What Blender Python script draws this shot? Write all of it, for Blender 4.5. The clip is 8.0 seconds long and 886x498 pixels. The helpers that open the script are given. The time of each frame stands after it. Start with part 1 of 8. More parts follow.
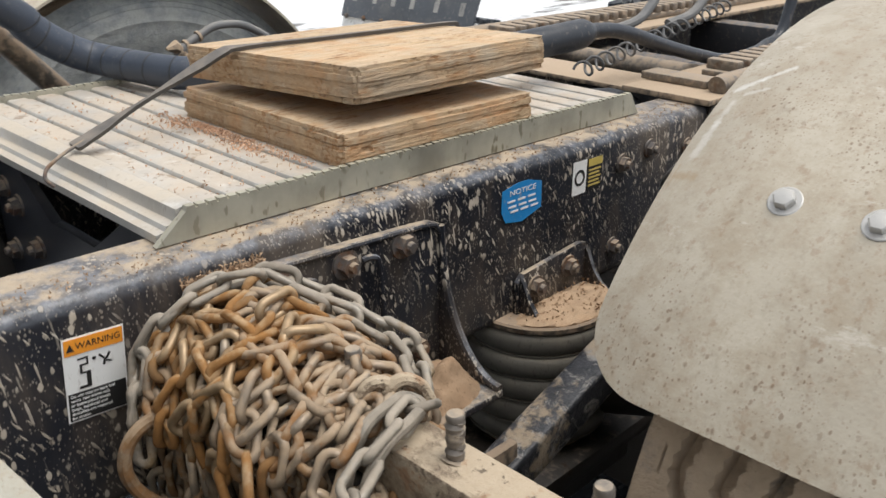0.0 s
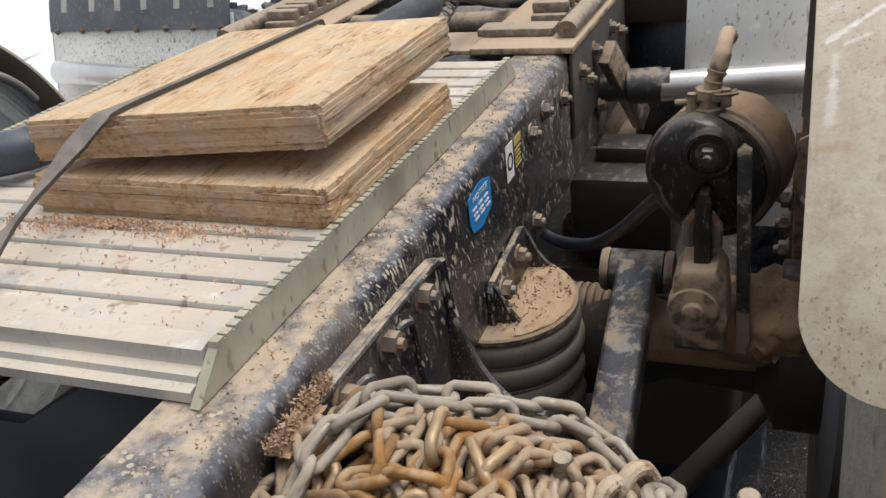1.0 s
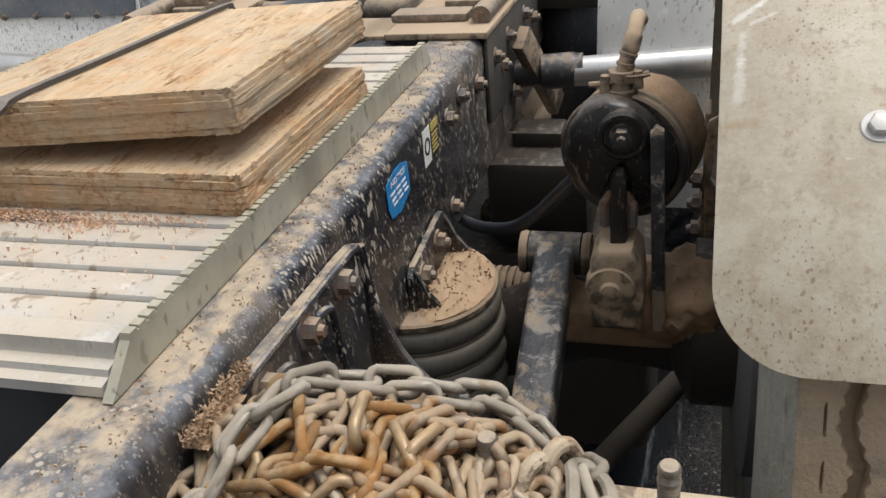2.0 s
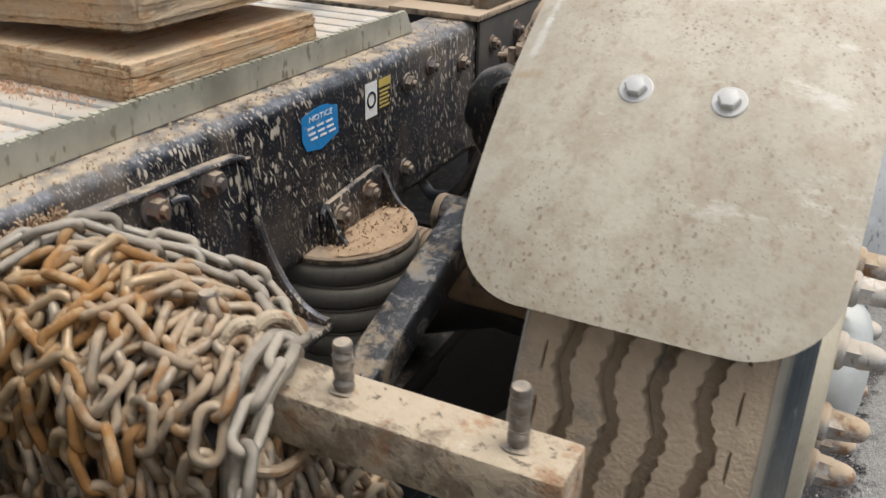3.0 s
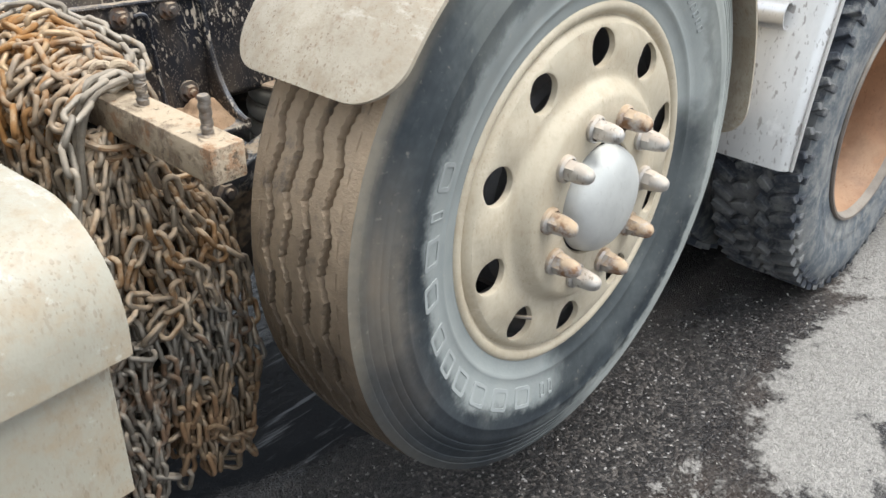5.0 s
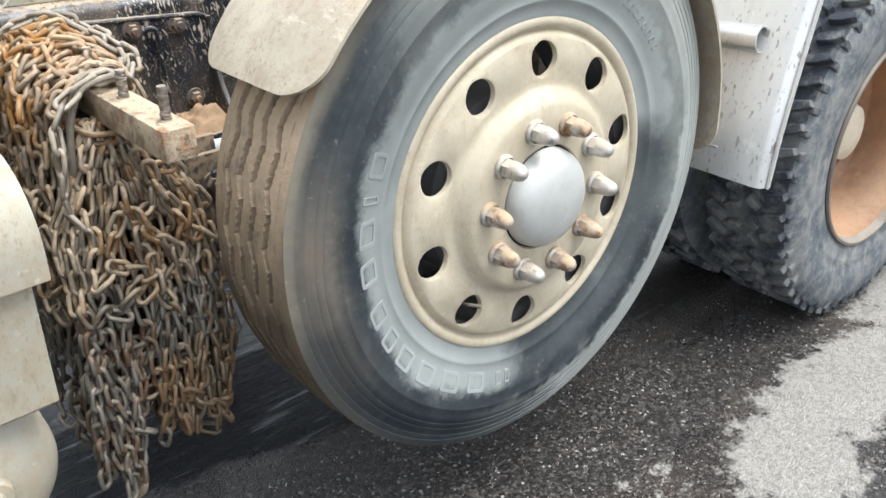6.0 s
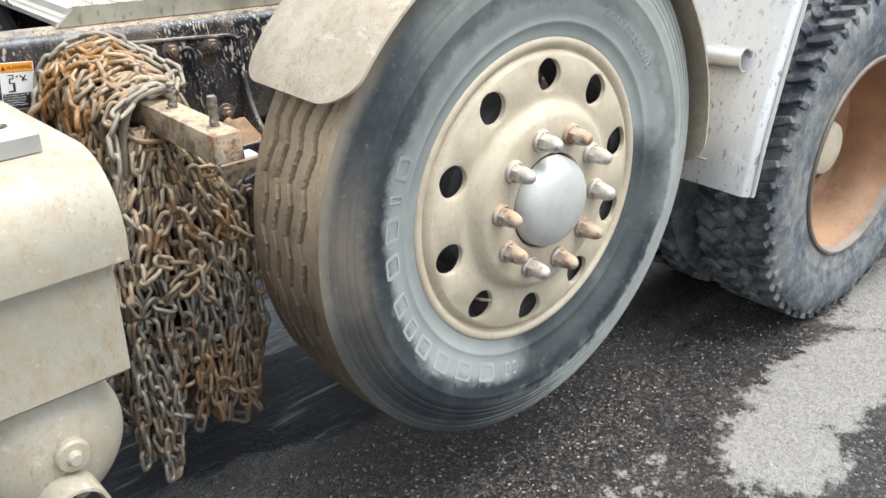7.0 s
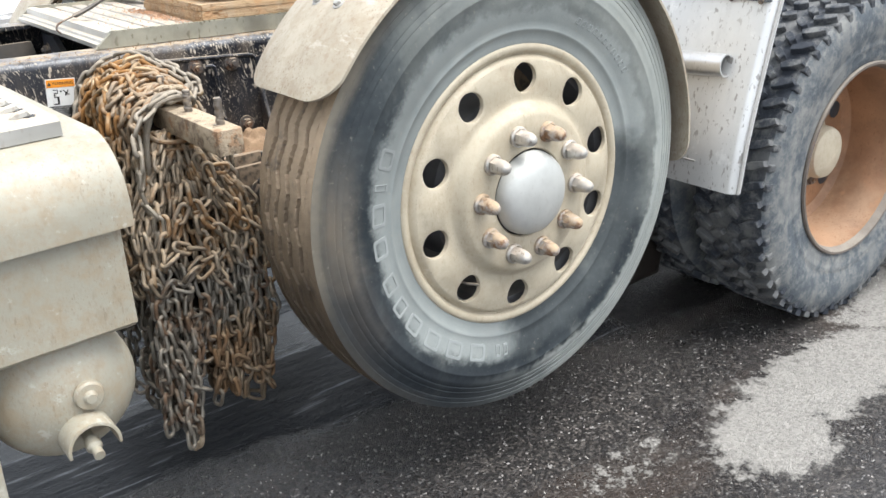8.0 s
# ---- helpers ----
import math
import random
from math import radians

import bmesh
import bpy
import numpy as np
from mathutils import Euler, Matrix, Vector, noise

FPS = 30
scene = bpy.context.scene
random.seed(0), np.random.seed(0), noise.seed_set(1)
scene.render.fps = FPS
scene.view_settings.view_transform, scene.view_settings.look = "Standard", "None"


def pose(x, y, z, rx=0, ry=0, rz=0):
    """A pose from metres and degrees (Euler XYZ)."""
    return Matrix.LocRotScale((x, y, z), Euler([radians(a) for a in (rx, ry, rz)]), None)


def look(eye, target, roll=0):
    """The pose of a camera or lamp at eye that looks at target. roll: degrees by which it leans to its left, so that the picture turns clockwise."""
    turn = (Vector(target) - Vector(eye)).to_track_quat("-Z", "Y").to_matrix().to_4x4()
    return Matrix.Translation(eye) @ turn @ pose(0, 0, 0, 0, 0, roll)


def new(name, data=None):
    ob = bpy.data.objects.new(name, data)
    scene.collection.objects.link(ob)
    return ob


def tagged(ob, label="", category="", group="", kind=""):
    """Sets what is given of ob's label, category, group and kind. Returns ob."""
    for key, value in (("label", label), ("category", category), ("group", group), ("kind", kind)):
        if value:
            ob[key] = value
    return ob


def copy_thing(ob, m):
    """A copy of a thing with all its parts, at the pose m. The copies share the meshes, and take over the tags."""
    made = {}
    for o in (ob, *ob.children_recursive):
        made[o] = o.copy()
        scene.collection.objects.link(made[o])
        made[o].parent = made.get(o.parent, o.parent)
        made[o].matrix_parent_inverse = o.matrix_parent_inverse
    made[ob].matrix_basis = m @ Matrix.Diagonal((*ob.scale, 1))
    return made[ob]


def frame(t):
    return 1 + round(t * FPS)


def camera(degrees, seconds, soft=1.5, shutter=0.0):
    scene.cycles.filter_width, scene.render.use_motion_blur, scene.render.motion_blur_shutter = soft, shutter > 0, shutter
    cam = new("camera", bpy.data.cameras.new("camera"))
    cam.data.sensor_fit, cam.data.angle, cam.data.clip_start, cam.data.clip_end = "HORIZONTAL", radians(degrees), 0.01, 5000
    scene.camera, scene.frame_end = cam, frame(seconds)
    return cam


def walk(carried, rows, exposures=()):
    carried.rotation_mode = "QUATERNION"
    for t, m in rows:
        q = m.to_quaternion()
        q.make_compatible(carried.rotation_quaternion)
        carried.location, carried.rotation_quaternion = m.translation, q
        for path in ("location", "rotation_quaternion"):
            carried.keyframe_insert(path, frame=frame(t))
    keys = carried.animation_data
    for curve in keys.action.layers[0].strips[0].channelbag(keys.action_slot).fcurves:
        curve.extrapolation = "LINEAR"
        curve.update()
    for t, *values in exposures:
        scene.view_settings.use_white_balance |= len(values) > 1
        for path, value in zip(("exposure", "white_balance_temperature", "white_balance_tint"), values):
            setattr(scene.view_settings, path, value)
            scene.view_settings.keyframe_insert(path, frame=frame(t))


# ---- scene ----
cam = camera(52.0, 8.0, shutter=0.12)
PATH = [
    (0, (-1.091, -0.042, 1.472), (0.203, 1.261, 0.680), -0.7),
    (0.2, (-1.113, 0.072, 1.473), (0.294, 1.246, 0.673), -2.9),
    (0.5, (-1.122, 0.249, 1.490), (0.415, 1.262, 0.708), -6.3),
    (0.7, (-1.130, 0.326, 1.497), (0.453, 1.202, 0.646), -7.1),
    (0.8, (-1.133, 0.351, 1.503), (0.472, 1.155, 0.626), -7.2),
    (1, (-1.138, 0.402, 1.515), (0.488, 1.104, 0.586), -7.5),
    (1.2, (-1.141, 0.420, 1.525), (0.498, 1.066, 0.577), -7.4),
    (1.5, (-1.148, 0.426, 1.519), (0.525, 0.979, 0.572), -6.5),
    (1.7, (-1.144, 0.422, 1.515), (0.521, 0.935, 0.533), -6.3),
    (2.8, (-1.125, 0.186, 1.451), (0.513, 0.910, 0.561), -1.8),
    (3, (-1.136, 0.072, 1.432), (0.461, 0.866, 0.527), 0.6),
    (3.2, (-1.135, -0.040, 1.421), (0.387, 0.844, 0.473), 2.1),
    (3.5, (-1.154, -0.153, 1.441), (0.299, 0.806, 0.458), 1.8),
    (3.8, (-1.139, -0.279, 1.444), (0.194, 0.780, 0.394), 0.3),
    (4, (-1.139, -0.367, 1.447), (0.116, 0.677, 0.292), 3.2),
    (4.2, (-1.155, -0.441, 1.463), (0.092, 0.645, 0.338), 2.5),
    (4.5, (-1.189, -0.539, 1.467), (0.103, 0.581, 0.429), 0.9),
    (4.7, (-1.238, -0.592, 1.456), (0.071, 0.540, 0.454), 1.1),
    (5.8, (-1.160, -0.977, 1.450), (-0.011, 0.331, 0.465), -0.6),
    (6, (-1.164, -1.006, 1.447), (-0.007, 0.343, 0.531), -0.5),
    (6.2, (-1.154, -1.024, 1.462), (0.030, 0.331, 0.588), -0.2),
    (6.5, (-1.187, -1.049, 1.464), (-0.024, 0.358, 0.646), -0.3),
    (6.8, (-1.250, -1.071, 1.483), (-0.077, 0.302, 0.621), 0.3),
    (7, (-1.313, -1.101, 1.465), (-0.119, 0.255, 0.606), -0.3),
    (7.2, (-1.363, -1.123, 1.485), (-0.198, 0.217, 0.564), -1.9),
    (7.5, (-1.395, -1.189, 1.491), (-0.266, 0.176, 0.562), -2.2),
    (7.8, (-1.354, -1.308, 1.473), (-0.252, 0.134, 0.633), -3.0),
    (8, (-1.325, -1.379, 1.437), (-0.222, 0.099, 0.662), -2.8),
]
walk(cam, [(t, look(eye, target, roll)) for t, eye, target, roll in PATH], [(0, 0.25, 6500, 9), (1.7, 0.27, 6550, 9), (3.5, 0.42, 6450, 9), (4.7, 0.72, 6350, 8), (5.8, 1.15, 6300, 7), (7.0, 1.07, 6350, 7), (8, 1.06, 6350, 8)])

# ---- light ----
world = bpy.data.worlds.new("overcast_sky")
scene.world = world
world.use_nodes = True
wn = world.node_tree.nodes
sky = wn.new("ShaderNodeTexSky")
sky.sky_type, sky.sun_disc = "NISHITA", False
sky.sun_elevation, sky.sun_rotation = radians(69), radians(148)
sky.air_density, sky.dust_density, sky.ozone_density = 1.0, 4.0, 1.0
soft_sky = wn.new("ShaderNodeMix")
soft_sky.data_type = "RGBA"
soft_sky.inputs[0].default_value = 0.75
soft_sky.inputs[7].default_value = (9.0, 9.3, 9.8, 1)
world.node_tree.links.new(sky.outputs[0], soft_sky.inputs[6])
world.node_tree.links.new(soft_sky.outputs[2], wn["Background"].inputs[0])
wn["Background"].inputs[1].default_value = 0.10

sun = new("sun", bpy.data.lights.new("sun", "SUN"))
sun.data.energy, sun.data.angle, sun.data.color = 2.3, radians(40), (1.0, 0.975, 0.94)
sun.matrix_world = look((1.0, -1.6, 5.0), (0, 0, 0))


# ---- materials ----
class Nodes:
    """A short way to write node trees."""

    def __init__(self, name):
        self.mat = bpy.data.materials.new(name)
        self.mat.use_nodes = True
        self.nt = self.mat.node_tree
        self.bsdf = self.nt.nodes["Principled BSDF"]
        self.co = self.nt.nodes.new("ShaderNodeTexCoord")
        self.geo = self.nt.nodes.new("ShaderNodeNewGeometry")
        self.pos = self.geo.outputs["Position"]

    def link(self, a, b):
        if hasattr(a, "is_output"):
            self.nt.links.new(a, b)
        else:
            b.default_value = a

    def scaled(self, v, s=(1, 1, 1), rot=(0, 0, 0), at=(0, 0, 0)):
        n = self.nt.nodes.new("ShaderNodeMapping")
        self.link(v, n.inputs[0])
        n.inputs[1].default_value, n.inputs[2].default_value, n.inputs[3].default_value = at, [radians(a) for a in rot], s
        return n.outputs[0]

    def noise(self, v, scale, detail=4.0, rough=0.55, distort=0.0):
        n = self.nt.nodes.new("ShaderNodeTexNoise")
        self.link(v, n.inputs["Vector"])
        n.inputs["Scale"].default_value, n.inputs["Detail"].default_value = scale, detail
        n.inputs["Roughness"].default_value, n.inputs["Distortion"].default_value = rough, distort
        return n.outputs[0]

    def cells(self, v, scale, feature="F1", out=0, random=1.0):
        n = self.nt.nodes.new("ShaderNodeTexVoronoi")
        n.feature = feature
        self.link(v, n.inputs["Vector"])
        n.inputs["Scale"].default_value, n.inputs["Randomness"].default_value = scale, random
        return n.outputs[out]

    def step(self, v, lo, hi, a=0.0, b=1.0):
        n = self.nt.nodes.new("ShaderNodeMapRange")
        n.interpolation_type = "SMOOTHSTEP"
        self.link(v, n.inputs[0])
        n.inputs[1].default_value, n.inputs[2].default_value, n.inputs[3].default_value, n.inputs[4].default_value = lo, hi, a, b
        return n.outputs[0]

    def math(self, op, a, b=0.0, c=0.0):
        n = self.nt.nodes.new("ShaderNodeMath")
        n.operation = op
        for k, x in enumerate((a, b, c)):
            self.link(x, n.inputs[k])
        return n.outputs[0]

    def mix(self, f, a, b):
        n = self.nt.nodes.new("ShaderNodeMix")
        n.data_type = "RGBA"
        self.link(f, n.inputs[0])
        for x, k in ((a, 6), (b, 7)):
            self.link((*x, 1) if isinstance(x, tuple) else x, n.inputs[k])
        return n.outputs[2]

    def split(self, v):
        n = self.nt.nodes.new("ShaderNodeSeparateXYZ")
        self.link(v, n.inputs[0])
        return n.outputs

    def up(self):
        return self.split(self.geo.outputs["Normal"])[2]

    def rand(self):
        n = self.nt.nodes.new("ShaderNodeObjectInfo")
        return n.outputs["Random"]

    def island(self):
        return self.geo.outputs["Random Per Island"]

    def done(self, colour, rough=0.7, metal=0.0, bump=None, depth=0.002, strength=0.6, spec=0.5, coat=0.0):
        b = self.bsdf
        self.link((*colour, 1) if isinstance(colour, tuple) else colour, b.inputs["Base Color"])
        self.link(rough, b.inputs["Roughness"])
        self.link(metal, b.inputs["Metallic"])
        self.link(spec, b.inputs["Specular IOR Level"])
        b.inputs["Coat Weight"].default_value = coat
        if bump is not None:
            n = self.nt.nodes.new("ShaderNodeBump")
            n.inputs["Strength"].default_value, n.inputs["Distance"].default_value = strength, depth
            self.link(bump, n.inputs["Height"])
            self.nt.links.new(n.outputs[0], b.inputs["Normal"])
        return self.mat


DUST = (0.42, 0.33, 0.235)


def spatter(m, v, scale, lo, hi, stretch=(1, 1, 0.35)):
    """Drops of dried mud: round cells of unequal size, drawn out along the way they ran."""
    s = m.scaled(v, stretch)
    d = m.cells(s, scale)
    size = m.noise(v, scale * 0.21, 2)
    n = m.math("ADD", d, m.math("MULTIPLY", m.noise(s, scale * 2.2, 4, 0.65), 0.5))
    return m.step(m.math("SUBTRACT", n, m.math("MULTIPLY", size, 0.70)), lo, hi, 1.0, 0.0)


def black_paint():
    m = Nodes("black_frame_paint")
    big = m.noise(m.pos, 3.1, 5)
    film = m.step(m.math("ADD", m.noise(m.scaled(m.pos, (1, 1, 0.3)), 14, 6, 0.65), m.math("MULTIPLY", m.math("SUBTRACT", m.noise(m.scaled(m.pos, at=(0.4, 0, 3)), 2.6, 3), 0.5), 0.9)), 0.40, 0.75)
    c = m.mix(m.step(big, 0.35, 0.7), (0.010, 0.012, 0.018), (0.032, 0.033, 0.04))
    c = m.mix(m.math("MULTIPLY", film, 0.62), c, (0.175, 0.135, 0.098))
    s1 = spatter(m, m.pos, 85, 0.05, 0.17, (1, 1, 0.55))
    s2 = spatter(m, m.scaled(m.pos, rot=(0, 32, 0)), 170, 0.02, 0.12, (1, 1, 0.16))
    s3 = spatter(m, m.pos, 260, 0.07, 0.2, (1, 1, 0.6))
    s4 = m.math("MULTIPLY", spatter(m, m.scaled(m.pos, rot=(0, 8, 0), at=(5, 0, 2)), 150, 0.01, 0.13, (1, 1, 0.09)), m.step(m.noise(m.scaled(m.pos, at=(2, 0, 7)), 5, 3), 0.42, 0.56))
    s1 = m.math("MAXIMUM", s1, s4)
    patch = m.step(m.noise(m.pos, 7, 3), 0.34, 0.52)
    drops = m.math("MAXIMUM", m.math("MULTIPLY", m.math("MAXIMUM", s1, s2), patch), m.math("MULTIPLY", s3, 0.42))
    c = m.mix(drops, c, m.mix(m.noise(m.pos, 40), (0.50, 0.46, 0.40), (0.36, 0.29, 0.21)))
    top = m.step(m.math("ADD", m.up(), m.math("MULTIPLY", m.noise(m.pos, 55, 5), 0.55)), 1.10, 1.32)
    top = m.math("MULTIPLY", top, m.step(m.math("ADD", m.noise(m.pos, 17, 6, 0.68), m.math("MULTIPLY", m.math("SUBTRACT", m.noise(m.scaled(m.pos, at=(3, 3, 0)), 4, 3), 0.5), 0.6)), 0.38, 0.56, 0.12, 1.0))
    scuff = m.math("MULTIPLY", m.step(m.up(), 0.12, 0.7), m.step(m.noise(m.pos, 35, 6, 0.7), 0.35, 0.7))
    c = m.mix(m.math("MULTIPLY", scuff, 0.75), c, (0.20, 0.21, 0.235))
    c = m.mix(top, c, m.mix(m.noise(m.pos, 90, 6, 0.7), (0.33, 0.255, 0.175), (0.47, 0.39, 0.295)))
    rough = m.math("MAXIMUM", m.math("MULTIPLY", m.math("MAXIMUM", drops, top), 0.9), m.step(film, 0, 1, 0.32, 0.65))
    h = m.math("ADD", m.math("MULTIPLY", drops, 0.7), m.math("MULTIPLY", m.noise(m.pos, 160, 4), 0.3))
    return m.done(c, rough, 0, h, 0.0016)


def dusty(name, base, rough, metal=0.0, dust=0.6, dust_col=DUST, scale=18, spots=0.0, spot_col=(0.12, 0.09, 0.06), var=0.18, grain=220, depth=0.0008, fleck=62):
    m = Nodes(name)
    big = m.noise(m.pos, scale * 0.35, 5, 0.6)
    fine = m.noise(m.pos, grain, 4, 0.7)
    dark = tuple(x * (1 - var) for x in base)
    lite = tuple(min(1, x * (1 + var)) for x in base)
    c = m.mix(m.step(big, 0.3, 0.7), dark, lite)
    cover = m.step(m.math("ADD", m.math("MULTIPLY", m.noise(m.pos, scale, 6, 0.62), 0.7), m.math("MULTIPLY", m.up(), 0.3)), 0.62 - 0.45 * dust, 0.95 - 0.35 * dust)
    cover = m.math("MULTIPLY", cover, min(1, 0.35 + dust * 0.65))
    c = m.mix(cover, c, m.mix(fine, dust_col, tuple(x * 1.25 for x in dust_col)))
    if spots:
        v = m.scaled(m.pos, (1, 1, 0.42))
        few = m.step(m.noise(m.pos, 6, 4), 0.22, 0.55)
        s1 = m.step(m.noise(v, fleck * 2.0, 2, 0.5), 0.63, 0.70)
        s2 = m.step(m.noise(m.scaled(v, at=(3, 1, 2)), fleck * 3.6, 2, 0.5), 0.63, 0.70, 0, 0.8)
        s3 = m.step(m.noise(m.scaled(v, at=(7, 4, 2)), fleck * 0.8, 4, 0.7), 0.70, 0.76, 0, 0.4)
        s = m.math("MULTIPLY", m.math("MAXIMUM", m.math("MAXIMUM", s1, s2), s3), few)
        c = m.mix(m.math("MULTIPLY", s, spots), c, spot_col)
        pale = m.step(m.noise(m.scaled(m.pos, at=(2, 8, 5)), 17, 5, 0.65), 0.60, 0.70, 0, 0.45)
        c = m.mix(pale, c, tuple(min(1, x * 1.35) for x in base))
        streak = m.step(m.noise(m.scaled(m.pos, (1, 1, 0.22)), 26, 5, 0.65), 0.52, 0.72)
        c = m.mix(m.math("MULTIPLY", streak, spots * 0.45), c, tuple(x * 0.72 for x in base))
    r = m.step(cover, 0, 1, rough, 0.9)
    mt = m.math("MULTIPLY", m.step(cover, 0, 1, 1, 0), metal)
    h = m.math("ADD", m.math("MULTIPLY", fine, 0.5), m.math("MULTIPLY", m.noise(m.pos, scale * 3, 4), 0.5))
    return m.done(c, r, mt, h, depth)


def speckled(name, low, high, stain, speck, scuff, rough=0.6, amount=0.8, stains=0.5, sizes=1.0, marks=()):
    """Pale weathered surface: cloudy dirt, fine specks that ran down, and pale scuffs."""
    m = Nodes(name)
    big = m.noise(m.pos, 5, 6, 0.6)
    c = m.mix(m.step(big, 0.3, 0.7), low, high)
    c = m.mix(m.step(m.noise(m.pos, 26, 7, 0.72), 0.40, 0.68, 0, stains), c, stain)
    c = m.mix(m.step(m.noise(m.scaled(m.pos, (1, 1, 0.35), at=(4, 1, 7)), 55, 6, 0.7), 0.52, 0.72, 0, stains * 0.7), c, tuple(0.75 * x for x in stain))
    specks = None
    for scale, stretch, size, at in ((120, 0.30, 0.34, (0, 0, 0)), (150, 0.34, 0.38, (3, 7, 1)), (230, 0.4, 0.40, (5, 2, 8)), (340, 0.45, 0.42, (1, 3, 4))):
        v = m.scaled(m.pos, (1, 1, stretch), (0, 12, 0), at)
        d = m.cells(v, scale)
        d = m.math("ADD", d, m.math("MULTIPLY", m.math("SUBTRACT", m.noise(v, scale * 2.4, 3, 0.6), 0.5), 0.55))
        pick = m.split(m.cells(v, scale, out=1))
        lim = m.math("MULTIPLY", pick[0], size * sizes)
        one = m.step(m.math("SUBTRACT", d, lim), -0.03, 0.05, 1.0, 0.0)
        one = m.math("MULTIPLY", one, m.step(pick[1], 0.1, 0.9, 0.2, 0.9))
        specks = one if specks is None else m.math("MAXIMUM", specks, one)
    specks = m.math("MULTIPLY", specks, m.step(m.noise(m.pos, 9, 5, 0.6), 0.38, 0.62, 0.12, 1.0))
    c = m.mix(m.math("MULTIPLY", specks, amount), c, m.mix(m.noise(m.pos, 40, 2), speck, tuple(0.8 * x for x in speck)))
    blot = m.step(m.noise(m.scaled(m.pos, (1, 1, 0.6), at=(9, 3, 1)), 75, 6, 0.72), 0.55, 0.66, 0, 0.5)
    c = m.mix(m.math("MULTIPLY", blot, amount), c, tuple(1.35 * x for x in speck))
    worn = m.step(m.noise(m.scaled(m.pos, (1, 0.35, 1), (20, 0, 0)), 20, 7, 0.72), 0.58, 0.68, 0, 0.6)
    c = m.mix(worn, c, scuff)
    # single scrapes and stains, each a ragged stroke from one point of the plan to another
    p = m.split(m.pos)
    ragged = m.math("MULTIPLY", m.math("SUBTRACT", m.noise(m.pos, 90, 6, 0.75), 0.5), 3.2)
    for x0, y0, x1, y1, wide, tint, cover in marks:
        size = math.hypot(x1 - x0, y1 - y0)
        ux, uy = (x1 - x0) / size, (y1 - y0) / size
        dx, dy = m.math("SUBTRACT", p[0], x0), m.math("SUBTRACT", p[1], y0)
        along = m.math("ADD", m.math("MULTIPLY", dx, ux), m.math("MULTIPLY", dy, uy))
        over = m.math("SUBTRACT", along, m.math("MAXIMUM", 0.0, m.math("MINIMUM", along, size)))
        across = m.math("SUBTRACT", m.math("MULTIPLY", dy, ux), m.math("MULTIPLY", dx, uy))
        away = m.math("SQRT", m.math("ADD", m.math("MULTIPLY", over, over), m.math("MULTIPLY", across, across)))
        c = m.mix(m.step(m.math("ADD", m.math("DIVIDE", away, wide), ragged), 0.1, 1.25, cover * 0.8, 0.0), c, tint)
    return m.done(c, rough, 0, m.math("ADD", m.noise(m.pos, 190, 4), m.math("MULTIPLY", specks, 0.6)), 0.0007, spec=0.4)


def rust_steel(name, rust=0.5, dust=0.5, base=(0.17, 0.16, 0.15), orange=(0.27, 0.105, 0.03), use_random=False, island=False, soil=(0.40, 0.30, 0.20), gloss=0.46):
    m = Nodes(name)
    n = m.noise(m.pos, 34, 6, 0.65)
    c = m.mix(m.noise(m.pos, 150, 4), base, tuple(min(1, x * 1.8) for x in base))
    shift = 0.5
    if use_random:
        shift = m.rand()
    if island:
        shift = m.island()
    if use_random or island:
        n = m.math("ADD", n, m.math("MULTIPLY", m.math("SUBTRACT", m.noise(m.scaled(m.pos, at=(2, 6, 1)), 8, 2), 0.5), 1.1))
    r = m.step(m.math("ADD", n, m.math("MULTIPLY", m.math("SUBTRACT", shift, 0.5), 0.45)), 0.72 - 0.42 * rust, 0.92 - 0.42 * rust)
    c = m.mix(r, c, m.mix(m.noise(m.pos, 90, 5), orange, tuple(x * 0.45 for x in orange)))
    d = m.step(m.math("ADD", m.noise(m.pos, 60, 5), m.math("MULTIPLY", m.up(), 0.22)), 0.72 - 0.4 * dust, 0.98 - 0.4 * dust)
    c = m.mix(m.math("MULTIPLY", d, 0.9), c, m.mix(m.noise(m.pos, 200), soil, tuple(min(1, 1.25 * x + 0.03) for x in soil)))
    if use_random or island:
        # each link has its own share of dark grime
        grime = m.math("MULTIPLY", m.step(m.math("FRACT", m.math("MULTIPLY", shift, 7.31)), 0.35, 1.0, 0.0, 0.6), m.step(m.noise(m.pos, 45, 4), 0.3, 0.6, 0.3, 1.0))
        c = m.mix(grime, c, tuple(0.42 * x for x in soil))
    rough = m.math("MAXIMUM", m.step(r, 0, 1, gloss, 0.5 + 0.9 * gloss), m.math("MULTIPLY", d, 0.9))
    metal = m.math("MULTIPLY", m.math("MULTIPLY", m.step(r, 0, 1, 1, 0), m.step(d, 0, 1, 1, 0)), 0.38)
    return m.done(c, rough, metal, m.noise(m.pos, 260, 4), 0.0007)


